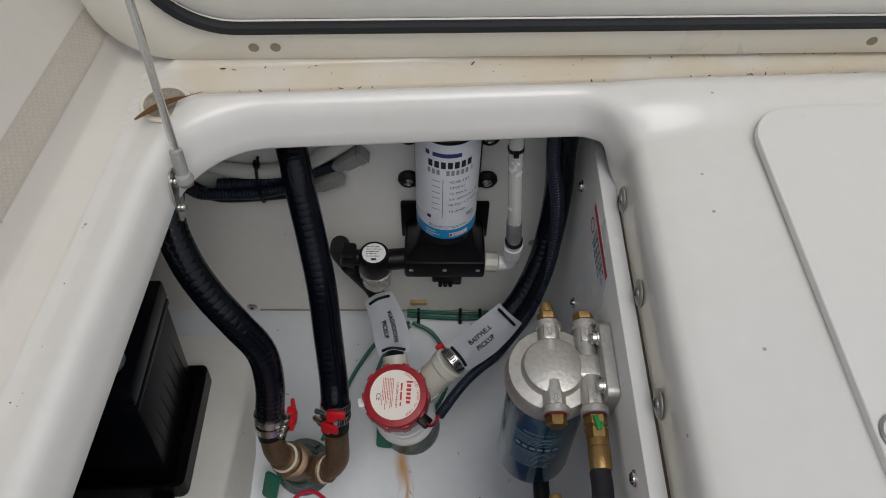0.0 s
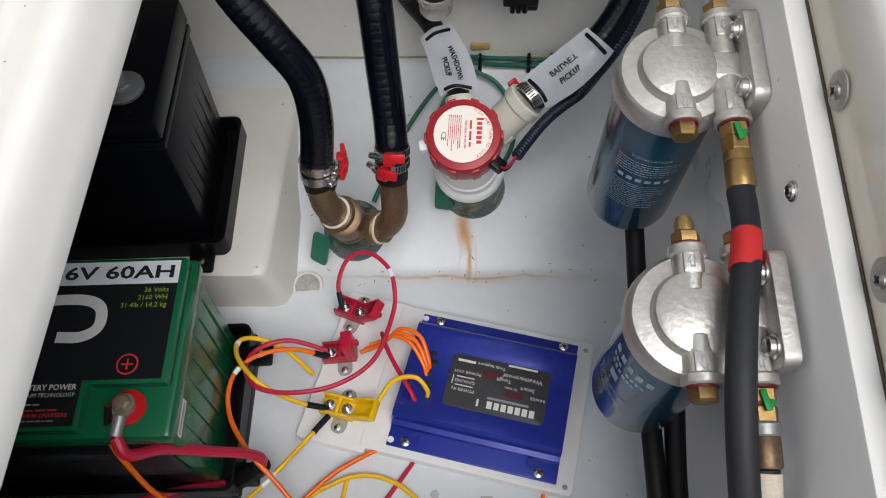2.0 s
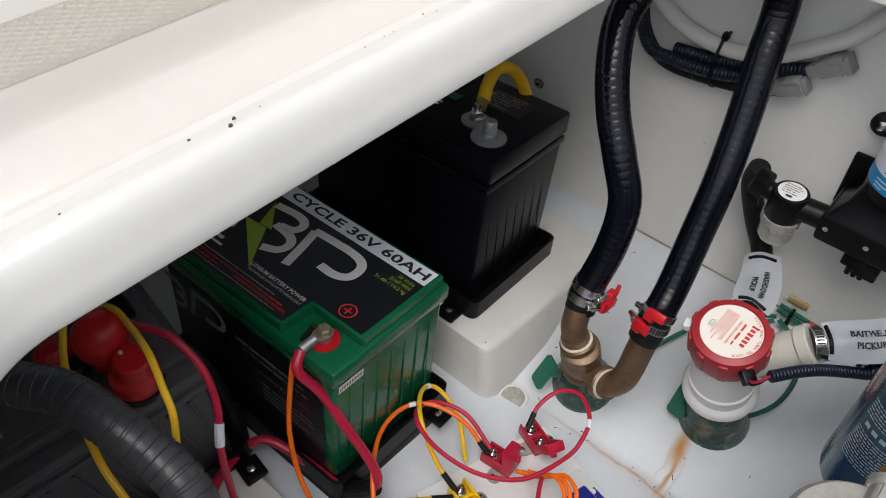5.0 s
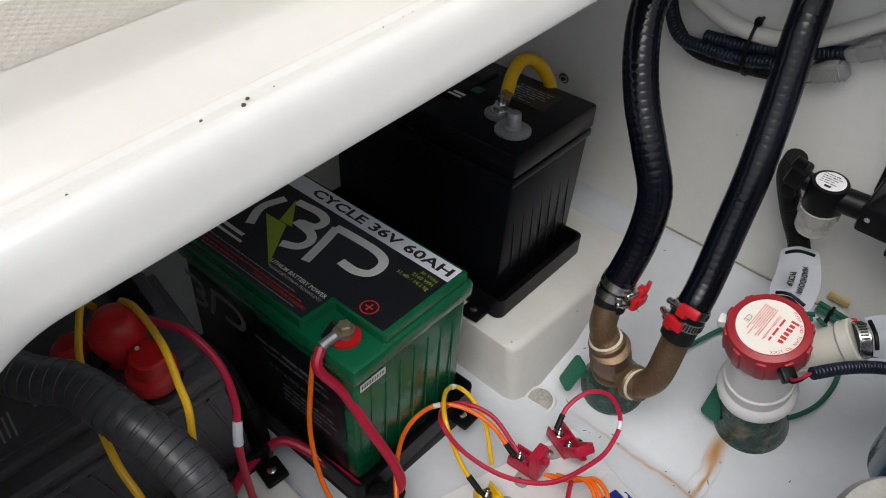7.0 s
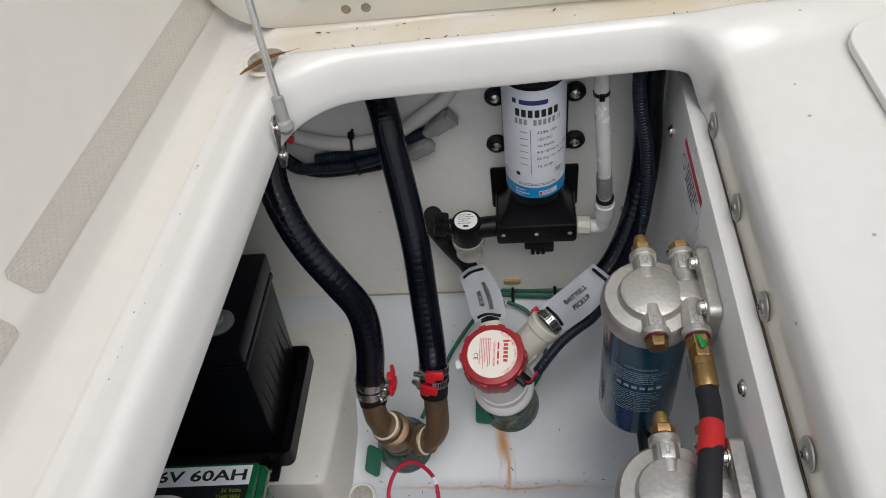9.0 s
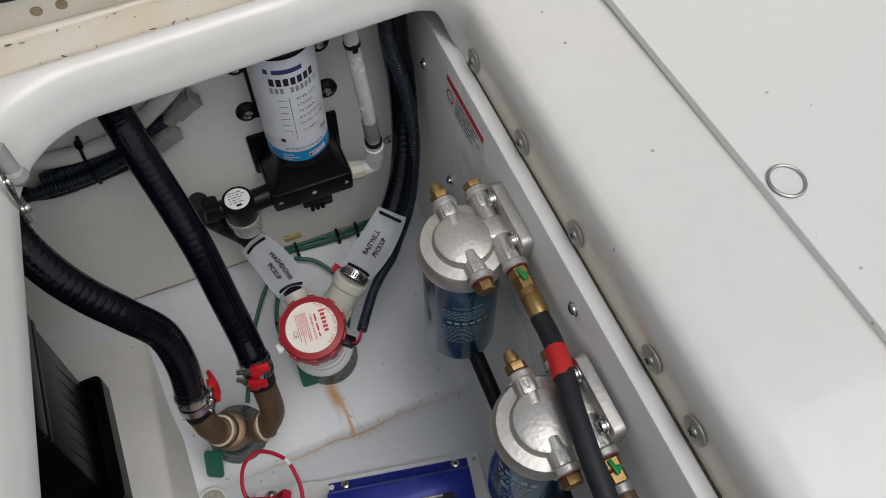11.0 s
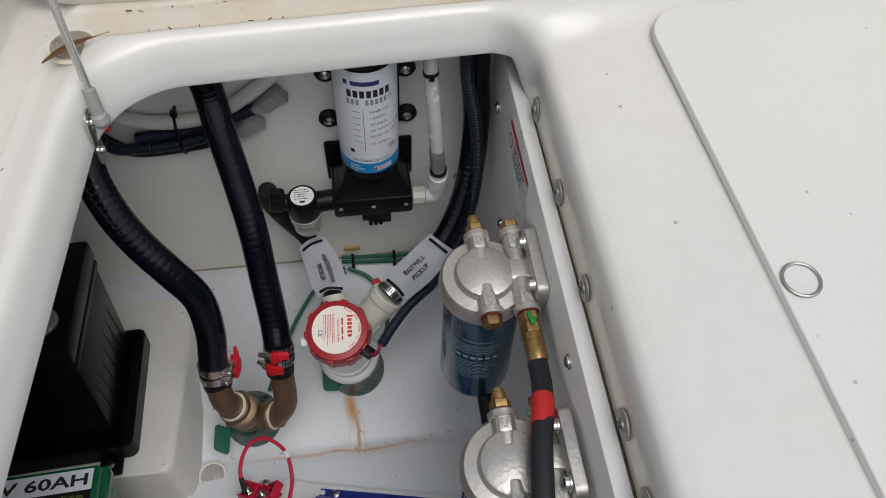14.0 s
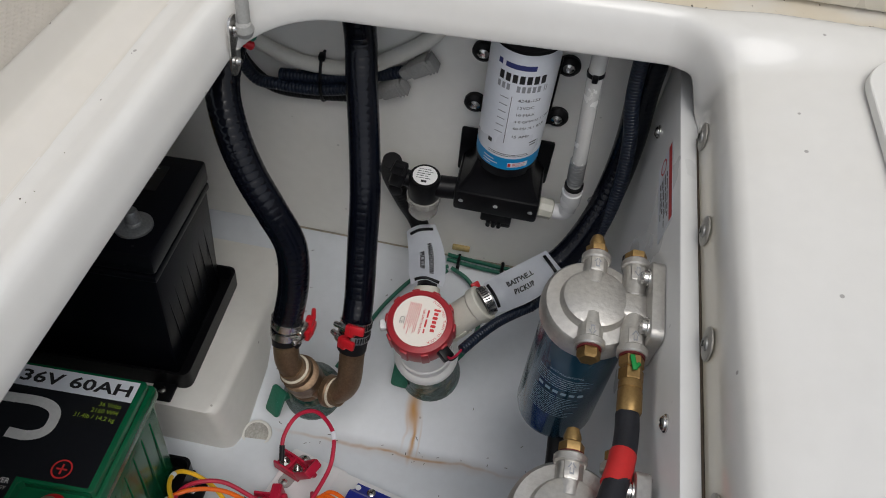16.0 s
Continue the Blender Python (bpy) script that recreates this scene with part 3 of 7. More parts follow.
def hatch_outline(n=10):
    """The hatch opening: four corners, each with its own radius."""
    cs = [((-0.462, 0.248), 0.10), ((-0.525, -0.54), 0.085), ((0.030, -0.60), 0.06), ((0.028, 0.279), 0.050)]
    pts = []
    for i, (c, r) in enumerate(cs):
        p, q = Vector(cs[i - 1][0]), Vector(cs[(i + 1) % 4][0])
        c = Vector(c)
        u, v = (p - c).normalized(), (q - c).normalized()
        half = math.acos(u.dot(v)) / 2
        d = r / math.tan(half)
        cen = c + (u + v).normalized() * (r / math.sin(half))
        a, b = c + u * d - cen, c + v * d - cen
        for k in range(n + 1):
            w = a.lerp(b, k / n).normalized() * r
            pts.append(cen + w)
        nxt, after, r2 = Vector(cs[(i + 1) % 4][0]), Vector(cs[(i + 2) % 4][0]), cs[(i + 1) % 4][1]
        far = (nxt - c).length
        d2 = r2 / math.tan(math.acos((c - nxt).normalized().dot((after - nxt).normalized())) / 2)
        for k in range(1, 16):
            pts.append(c + v * (d + (far - d - d2) * k / 16))
    return pts


def ease(a, b, x):
    t = min(1, max(0, (x - a) / (b - a)))
    return t * t * (3 - 2 * t)


COAMING = ((-0.70, 0.942), (-0.6215, 0.767), (-0.6030, 0.738), (-0.5965, 0.707), (-0.5880, 0.699), (-0.5605, 0.6865), (-0.5590, 0.6885), (-0.5420, 0.692), (-0.5050, 0.710), (-0.4900, 0.713))


def coaming_z(u):
    """Height across the side coaming: wall, grip slope, riser, flat and lip."""
    if u < COAMING[0][0]:
        return COAMING[0][1] + (COAMING[0][0] - u) * 2.2
    for (a, p), (b, q) in zip(COAMING, COAMING[1:]):
        if u <= b:
            return p + (q - p) * (u - a) / (b - a)
    return COAMING[-1][1]


def deck_z(x, y):
    z = 0.712 + 0.006 * ease(0.0, 0.08, x)
    g = y - 0.055 * x
    u = x - 0.1 * y
    z -= (0.022 + 0.006 * ease(0.0, 0.08, x)) * ease(0.300, 0.338, g) * (1 - ease(0.372, 0.395, g)) * ease(-0.560, -0.530, u)
    low = ease(-0.03, 0.025, x) * (1 - ease(0.232, 0.275, g))
    z += (0.690 + 0.028 * min(1, max(0, (x - 0.02) / 0.15)) - z) * low
    if u < -0.49:
        side = sum(coaming_z(u + d) for d in (-0.0024, -0.0012, 0, 0.0012, 0.0024)) / 5 - 0.03 * y * ease(-0.56, -0.60, u)
        z = side if u < -0.557 else min(z, side)
    return z


def build_deck():
    bm = bmesh.new()
    c = hatch_outline(36)
    n = len(c)
    nor = []
    for i in range(n):
        t = (c[(i + 1) % n] - c[i - 1]).normalized()
        nor.append(Vector((t.y, -t.x)))
    if (nor[0].dot(c[0] - Vector((-0.25, -0.1)))) < 0:
        nor = [-k for k in nor]
    loops = []
    low = [0.655 - 0.042 * ease(0.004, 0.028, p.x) for p in c]
    lean = [1 - ease(-0.04, 0.02, p.x) for p in c]
    for off0, off1, k, dz in ((0.014, 0.014, 0.0, 0.002), (0.0, 0.001, 0.0, 0.0), (-0.0012, -0.0005, 0.0, 0.004), (-0.0008, 0.0050, 0.32, 0.0), (0.0, 0.0085, 0.55, 0.0), (0.0012, 0.0122, 0.72, 0.0), (0.0035, 0.0160, 0.85, 0.0), (0.0080, 0.0215, 0.95, 0.0), (0.015, 0.029, 0.99, 0.0)):
        ring = []
        for i in range(n):
            off = off0 + (off1 - off0) * lean[i]
            p = c[i] + nor[i] * off
            ring.append(bm.verts.new((p.x, p.y, low[i] + (deck_z(p.x, p.y) - low[i]) * k + dz)))
        loops.append(ring)
    for off in [0.034 + k * 0.0024 for k in range(66)] + [0.198 + k * 0.009 for k in range(26)]:
        ring = []
        for i in range(n):
            p = c[i] + nor[i] * off
            ring.append(bm.verts.new((p.x, p.y, deck_z(p.x, p.y))))
        loops.append(ring)
    ring = []
    for i in range(n):
        p = c[i] + nor[i] * 1.1
        ring.append(bm.verts.new((p.x, p.y, min(1.1, deck_z(p.x, p.y)))))
    loops.append(ring)
    for a, b in zip(loops, loops[1:]):
        for k in range(n):
            q = (a[k], b[k], b[(k + 1) % n], a[(k + 1) % n])
            if any(v.co.x - 0.1 * v.co.y > -0.558 for v in q):
                bm.faces.new(q)
    bmesh.ops.delete(bm, geom=[v for v in bm.verts if not v.link_faces], context="VERTS")
    return single("deck_liner", bm, GEL_DECK, "glossy cream gelcoat hatch surround with a rounded lip", "deck", kind="structure", angle=70)


build_deck()


def build_coaming():
    """The side coaming: flat, riser, grip slope and the cockpit wall above it."""
    bm = bmesh.new()
    us = [-0.5565 - 0.0012 * k for k in range(60)] + [-0.63 - 0.012 * k for k in range(13)] + [-1.0, -1.5]
    ys = [-1.7, -1.2, -0.9] + [-0.75 + 0.03 * k for k in range(39)] + [0.45, 0.6, 0.9, 1.2]
    grid = [[bm.verts.new((u + 0.1 * y, y, min(1.1, deck_z(u + 0.1 * y, y)) - (0.001 if k == 0 else 0))) for y in ys] for k, u in enumerate(us)]
    for a, b in zip(grid, grid[1:]):
        for k in range(len(ys) - 1):
            bm.faces.new((a[k], b[k], b[k + 1], a[k + 1]))
    return single("side_coaming", bm, GEL, "glossy cream gelcoat side coaming with a raised riser", "deck", kind="structure", angle=70)


build_coaming()

# nonskid strips with a woven grain
def nonskid(y0, y1):
    bm = bmesh.new()
    nu, nv = 30, int((y1 - y0) / 0.0018)
    rows = []
    for j in range(nv + 1):
        y = y0 + (y1 - y0) * j / nv
        row = []
        trim = max(0, 0.006 - min(y - y0, y1 - y)) ** 2 / 0.012
        for i in range(nu + 1):
            x = -0.6032 - trim + 0.1 * y - (0.0188 - 2 * trim) * i / nu
            h = 0.0010 if (i + j) % 2 and (i // 2 + j) % 3 else 0.0004
            row.append(bm.verts.new(Vector((x, y, deck_z(x, y))) + Vector((0.84, 0, 0.54)) * h))
        rows.append(row)
    for a, b in zip(rows, rows[1:]):
        for k in range(nu):
            bm.faces.new((a[k], a[k + 1], b[k + 1], b[k]))
    return single("nonskid_strip", bm, NONSKID, "beige woven-textured nonskid strip along the side coaming", "deck", group="nonskid strips", kind="structure", angle=12)


nonskid(-0.80, -0.122)
nonskid(-0.088, 0.40)


# ---- the open hatch lid ----
def lid_at(x, u, d=0.0):
    """A place on the open lid: x along the hinge, u up from it, d out of its inner face."""
    a = radians(4)
    return Vector((x, 0.368 + 0.03 * x - u * math.sin(a) - d * math.cos(a), 0.693 + u * math.cos(a) - d * math.sin(a)))


def lid_outline(x0, x1, u0, u1, r, n=10):
    pts = outline(x1 - x0, u1 - u0, r, n)
    return [((x0 + x1) / 2 + p, (u0 + u1) / 2 + q) for p, q in pts]


LID = thing("hatch_lid", (0.1, 0.37, 0.693), "open cream gelcoat hatch lid with a black foam seal", "hatch lid")
bm = bmesh.new()
shell = [(lid_outline(-0.572, 0.80, 0.0, 0.62, 0.085), -0.03), (lid_outline(-0.572, 0.80, 0.0, 0.62, 0.085), -0.006), (lid_outline(-0.566, 0.794, 0.006, 0.614, 0.08), 0.0),
         (lid_outline(-0.505, 0.74, 0.053, 0.56, 0.09), 0.0), (lid_outline(-0.499, 0.735, 0.059, 0.555, 0.088), -0.008)]
rings = [[bm.verts.new(lid_at(x, u, d)) for x, u in o] for o, d in shell]
for a, b in zip(rings, rings[1:]):
    for k in range(len(a)):
        bm.faces.new((a[k], a[(k + 1) % len(a)], b[(k + 1) % len(a)], b[k]))
bm.faces.new(rings[0])
part("shell", bm, GEL_LID, LID, angle=50)
bm = bmesh.new()
o = lid_outline(-0.498, 0.734, 0.060, 0.554, 0.088)
bm.faces.new([bm.verts.new(lid_at(x, u, -0.0075)) for x, u in o])
part("inner_panel", bm, GEL_LID, LID)
bm = bmesh.new()
o = [lid_at(x, u, 0.003) for x, u in lid_outline(-0.498, 0.733, 0.056, 0.556, 0.088, 12)]
tube(bm, even(o + [o[0]], 0.012), 0.0075, 10, 1)
part("seal", bm, SEAL, LID, "black foam bulb seal")
for x in (-0.399, -0.374, 0.331, 0.357):
    bm = bmesh.new()
    m = along(lid_at(x, 0.024, 0.0), lid_at(x, 0.024, 0.01))
    lathe(bm, [(0.0062, 0), (0.006, 0.001), (0.004, 0.0018)], m, 18)
    part("screw", bm, BRZSCR, LID)

# ---- raised plastic hatch on the deck ----
PL = thing("deck_plate", (0.42, -0.18, 0.718), "white plastic deck plate with a recessed pull ring", "deck plate", m=pose(0.440, -0.25, 0.7178, 0, 0, 3.0))
bm = bmesh.new()
slab(bm, outline(0.53, 1.04, 0.05, 10), 0, 0.009, None, 0.003)
part("plate", bm, PLATE, PL)
m = pose(-0.2440, 0.150, 0.0092)
bm = bmesh.new()
lathe(bm, [(0.0168, -0.001), (0.0168, 0.0006), (0.001, 0.0002)], m, 30)
part("recess", bm, mat("white_recess", (0.68, 0.68, 0.66), 0.35, var=0.05, specks=0.4), PL)
bm = bmesh.new()
c = [m @ Vector((0.0168 * math.cos(a), 0.0168 * math.sin(a), 0.001)) for a in (2 * math.pi * k / 24 for k in range(25))]
tube(bm, c, 0.0018, 8, 2)
part("pull_ring", bm, OLDSCREW, PL, "polished steel pull ring")

# ---- screws of the surround ----
for y in (0.20, 0.075, -0.048, -0.194, -0.266, -0.412):
    screw_head("lip_screw", (0.0268, y, 0.633 - 0.04 * min(0, y + 0.05)), (-1, 0, -0.03), 0.0066, OLDSCREW, "dull pan-head screw with a grey washer in the hatch lip", 0.0148, "lip screws", washer_material=OLDWASHER)
bm = bmesh.new()
tube(bm, [(0.0270, 0.215 - 0.05 * k, 0.6146) for k in range(17)], 0.0013, 8, 2)
single("panel_joint", bm, mat("dark_joint_gap", (0.07, 0.052, 0.035), 0.8, var=0.4), "narrow dark joint between side panel and hatch lip", "trim", kind="structure")
for y, z in ((-0.102, 0.578), (0.30, 0.535), (0.20, 0.40), (-0.50, 0.50)):
    screw_head("panel_screw", (0.0085, y, z), (-1, 0, 0), 0.0068, STEEL, "stainless screw in the white side panel", 0.0085, "panel screws")
for x, z in ((-0.513, 0.134), (-0.027, 0.317), (-0.716, 0.306)):
    screw_head("bulkhead_screw", (x, wall_y(z) - 0.0005, z), (0, -1, 0), 0.0065, STEEL, "dull screw with washer in the bulkhead", 0.0095, "bulkhead screws")

# ---- gas strut ----
ST = thing("gas_strut", (-0.467, 0.178, 0.67), "steel gas strut holding the hatch lid open", "gas strut")
A, B = Vector((-0.457, 0.187, 0.680)), Vector((-0.492, 0.335, 1.07))
d = (B - A).normalized()
bm = bmesh.new()
rod(bm, A + d * 0.028, A + d * 0.29, 0.0042, 16)
part("rod", bm, STEEL, ST)
bm = bmesh.new()
rod(bm, A + d * 0.27, B, 0.0095, 18, 0.003)
part("cylinder", bm, mat("grey_strut_body", (0.33, 0.31, 0.28), 0.4, 0.6, var=0.1), ST, "grey pressure cylinder")
bm = bmesh.new()
rod(bm, A - d * 0.004, A + d * 0.036, 0.0070, 16, 0.002)
lathe(bm, [(0.001, -0.0105), (0.008, -0.007), (0.0105, 0), (0.008, 0.007), (0.001, 0.0105)], Matrix.Translation(A), 16, False)
part("end_socket", bm, GREYC, ST, "grey moulded ball socket")
bm = bmesh.new()
slab(bm, outline(0.024, 0.066, 0.011, 6), 0, 0.0025, along((-0.4685, 0.178, 0.664), (-0.4585, 0.178, 0.664), (0, 0.25, 1)) @ pose(0, 0, 0, 0, 0, 0))
part("bracket", bm, STEEL, ST, "stainless mounting plate")
for dz in (0.018, -0.018):
    bm = bmesh.new()
    rod(bm, (-0.467, 0.178 + 0.2 * dz, 0.664 + dz), (-0.461, 0.178 + 0.2 * dz, 0.664 + dz), 0.005, 14, 0.002)
    part("bolt", bm, STEEL, ST)
bm = bmesh.new()
rod(bm, (-0.468, 0.183, 0.676), (-0.457, 0.187, 0.680), 0.0045, 12)
part("stud", bm, STEEL, ST)

# ---- corner drain with a dry leaf ----
DH = thing("corner_drain", (-0.485, 0.272, 0.711), "round dirty drain hole in the hatch corner", "drain", m=pose(-0.486, 0.270, 0.7105, 0, 0, 0))
bm = bmesh.new()
lathe(bm, [(0.0225, -0.001), (0.0235, 0.0012), (0.0262, 0.0014), (0.0285, -0.001)], None, 30, False)
part("rim", bm, GEL_LIP, DH)
bm = bmesh.new()
lathe(bm, [(0.0228, 0.0006), (0.001, 0.0002)], None, 30)
part("bottom", bm, mat("dirty_drain_pan", (0.30, 0.27, 0.22), 0.6, var=0.5, scale=90, bump=0.3, stain=0.9, stain_scale=45, stain_color=(0.06, 0.045, 0.03)), DH, "dirt-filled drain bottom")
bm = bmesh.new()
L0, L1 = Vector((-0.510, 0.238, 0.716)), Vector((-0.445, 0.280, 0.717))
rows = []
for i in range(13):
    t = i / 12
    w = 0.0045 * math.sin(math.pi * min(1, t * 1.15 + 0.08)) + 0.0006
    p = L0.lerp(L1, t) + Vector((0, 0, 0.004 * math.sin(t * 3)))
    rows.append([bm.verts.new(p + Vector((-0.4 * s, 0.9 * s, 0.5 * abs(s)))) for s in (-w, 0, w)])
for a, b in zip(rows, rows[1:]):
    for k in (0, 1):
        bm.faces.new((a[k], a[k + 1], b[k + 1], b[k]))
bmesh.ops.solidify(bm, geom=list(bm.faces), thickness=0.0006)
single("dry_leaf", bm, LEAF, "curled dry brown leaf lying across the corner drain", "leaf")


# ---- crumbs of dirt on the surround ----
rnd = random.Random(5)
bm = bmesh.new()
spots = [(-0.551, -0.279), (-0.538, -0.290), (-0.559, -0.314), (-0.551, -0.416), (-0.543, -0.066), (-0.544, -0.078), (-0.551, -0.112), (-0.547, -0.258), (-0.540, -0.021)]
for k in range(34):
    sx, sy = spots[k] if k < 9 else ((rnd.uniform(-0.56, -0.535), rnd.uniform(-0.3, 0.2)) if k % 4 == 0 else (rnd.uniform(-0.4, 0.6), rnd.uniform(0.335, 0.36)))
    rr = (0.0018, 0.0018, 0.0014, 0.0010)[k] if k < 4 else rnd.uniform(0.0004, 0.0008)
    lathe(bm, [(rr, 0), (rr * rnd.uniform(0.6, 0.9), rr * 0.6), (rr * 0.2, rr * 0.8)], Matrix.Translation((sx, sy, deck_z(sx, sy) + 0.0002)) @ pose(0, 0, 0, 0, 0, rnd.uniform(0, 90)) @ Matrix.Diagonal((1, rnd.uniform(0.5, 1.4), 1, 1)), 6)
for k in range(44):
    sx = rnd.uniform(-0.47, 0.75)
    sy = (0.3215 if k % 2 else 0.369) + 0.055 * sx + rnd.uniform(-0.003, 0.002)
    rr = rnd.uniform(0.0006, 0.0017)
    lathe(bm, [(rr, 0), (rr * 0.8, rr * 0.5), (rr * 0.2, rr * 0.7)], Matrix.Translation((sx, sy, deck_z(sx, sy) + 0.0022)) @ pose(0, 0, 0, 0, 0, rnd.uniform(0, 180)) @ Matrix.Diagonal((rnd.uniform(1, 3.2), 0.6, 1, 1)), 6)
single("dirt_crumbs", bm, mat("dirt", (0.07, 0.055, 0.04), 0.9, var=0.4), "small dark crumbs of dirt on the cream gelcoat", "dirt", kind="stuff")


# ---- hoses of the bilge ----
def clamp(path, at, r, turn, parent_label, tab=True):
    """A worm-drive hose clamp round the path at that share of its length."""
    fr = frames_of(smooth_path(path, 8))
    p, t, u, v = fr[min(len(fr) - 1, int(at * (len(fr) - 1)))]
    m = Matrix((u, v, t)).transposed().to_4x4()
    m.translation = p
    m = m @ pose(0, 0, 0, 0, 0, turn)
    e = thing("hose_clamp", p, parent_label, "hose clamp", "hose clamps", m=m)
    bm = bmesh.new()
    lathe(bm, [(r + 0.0002, -0.006), (r + 0.0016, -0.006), (r + 0.0016, 0.006), (r + 0.0002, 0.006)], None, 30, False)
    band = part("band", bm, STEEL, e)
    bm = bmesh.new()
    for k in range(14):
        a = radians(-70 + k * 10 + 130)
        block(bm, (0.0009, 0.0016, 0.008), Matrix.Translation(((r + 0.0017) * math.cos(a), (r + 0.0017) * math.sin(a), 0)) @ pose(0, 0, 0, 0, 0, math.degrees(a)))
    part("slot", bm, INK, band)
    bm = bmesh.new()
    block(bm, (0.008, 0.015, 0.013), pose(r + 0.005, 0, 0), 0.002)
    part("housing", bm, STEEL, e)
    bm = bmesh.new()
    rod(bm, (r + 0.0055, -0.016, 0), (r + 0.0055, 0.010, 0), 0.0042, 14, 0.001)
    part("worm_screw", bm, STEEL, e)
    if tab:
        bm = bmesh.new()
        block(bm, (0.011, 0.014, 0.017), pose(r + 0.0065, 0.013, 0, 0, 0, 12), 0.0025)
        block(bm, (0.006, 0.020, 0.013), pose(r + 0.007, 0.024, 0.004, 0, 0, 25), 0.002)
        part("tab", bm, RED, e, "red plastic screw guard")
    return e


HOSE_A = [(-0.425, 0.070, 0.232), (-0.426, 0.083, 0.262), (-0.416, 0.105, 0.331), (-0.419, 0.125, 0.394), (-0.444, 0.140, 0.443), (-0.473, 0.160, 0.484), (-0.497, 0.185, 0.526), (-0.513, 0.218, 0.566), (-0.512, 0.26, 0.60), (-0.50, 0.30, 0.66)]
HOSE_B = [(-0.3335, 0.080, 0.236), (-0.331, 0.100, 0.274), (-0.333, 0.130, 0.301), (-0.339, 0.175, 0.355), (-0.344, 0.215, 0.412), (-0.355, 0.260, 0.471), (-0.367, 0.300, 0.531), (-0.375, 0.33, 0.58), (-0.385, 0.335, 0.66)]
for pts, lab in ((HOSE_A, "glossy black ribbed hose curving up from the bronze tee"), (HOSE_B, "glossy black ribbed hose rising straight from the bronze tee")):
    bm = bmesh.new()
    tube(bm, pts, 0.0206, 24, 8, 0.0004 if pts is HOSE_A else 0.00022, 0.0098)
    wh = thing("water_hose", pts[0], lab, "hose", "ribbed hoses")
    part("hose_wall", bm, HOSE, wh, angle=60)
    bm = bmesh.new()
    tube(bm, smooth_path(pts, 8)[:8], 0.0209, 24, 1)
    part("end_cuff", bm, RUBBER, wh, "smooth black end cuff")
for path, a, tr in ((HOSE_A, 0.085, 60), (HOSE_A, 0.135, 75), (HOSE_B, 0.085, -35), (HOSE_B, 0.135, -20)):
    clamp(path, a, 0.0207, tr, "steel worm-drive clamp with red guard on a black hose")


# ---- seacocks ----
def floor_frame(x, y):
    """Stands on the far half of the hull bottom, at right angles to it."""
    return along((x, y, floor_z(y)), (x, y - 0.25, floor_z(y) + 1), (0, 1, 0))


SC = thing("bronze_seacock", (-0.404, 0.082, 0.05), "tarnished bronze seacock with tee and two elbows", "seacock")
m = floor_frame(-0.404, 0.083)
bm = bmesh.new()
lathe(bm, [(0.047, 0), (0.046, 0.012), (0.038, 0.030), (0.036, 0.044), (0.030, 0.058), (0.022, 0.066)], m, 30)
part("base", bm, VERDI, SC, "green corroded valve base")
bm = bmesh.new()
lathe(bm, [(0.024, 0.056), (0.028, 0.060), (0.028, 0.070), (0.0245, 0.074), (0.0255, 0.082), (0.0285, 0.092), (0.0285, 0.114), (0.0265, 0.126), (0.0275, 0.129), (0.0275, 0.139), (0.022, 0.142)], m, 26)
part("tee", bm, BRONZE, SC)
tc = m @ Vector((0, 0, 0.105))
EA = [tc + Vector((0, 0, 0.015)), (-0.410, 0.050, 0.190), (-0.420, 0.052, 0.214), (-0.425, 0.066, 0.236)]
EB = [tc + Vector((0.005, -0.003, -0.002)), (-0.374, 0.055, 0.136), (-0.352, 0.050, 0.143), (-0.335, 0.056, 0.172), (-0.3325, 0.073, 0.216), (-0.333, 0.084, 0.238)]
for pts in (EA, EB):
    bm = bmesh.new()
    tube(bm, pts, 0.0180, 20, 8)
    part("elbow", bm, BRONZE, SC)
    bm = bmesh.new()
    fr = frames_of(smooth_path(pts, 8))
    p, t = fr[len(fr) // 3][:2]
    rod(bm, p - t * 0.008, p + t * 0.004, 0.0248, 24, 0.002)
    part("collar", bm, BRONZE, SC)
    bm = bmesh.new()
    tube(bm, [p + t * 0.006, p + t * 0.011, p + t * 0.016], 0.0196, 20, 6, 0.0008, 0.0026)
    part("thread", bm, BRONZE, SC)
    bm = bmesh.new()
    rod(bm, p + t * 0.0035, p + t * 0.0062, 0.0228, 20, 0.0008)
    part("thread_tape", bm, TAPE, SC, "white thread tape")


def handle(parent, hub, at, turn):
    """A flat plate standing beside the valve, on a short stem from its hub."""
    bm = bmesh.new()
    slab(bm, outline(0.027, 0.056, 0.006, 4), -0.002, 0.002, pose(*at, 62, 0, turn), 0.001)
    rod(bm, hub, at, 0.006, 12)
    return part("handle", bm, GREENP, parent, "flat green valve handle")


handle(SC, (-0.404, 0.080, 0.080), (-0.448, 0.038, 0.090), -28)

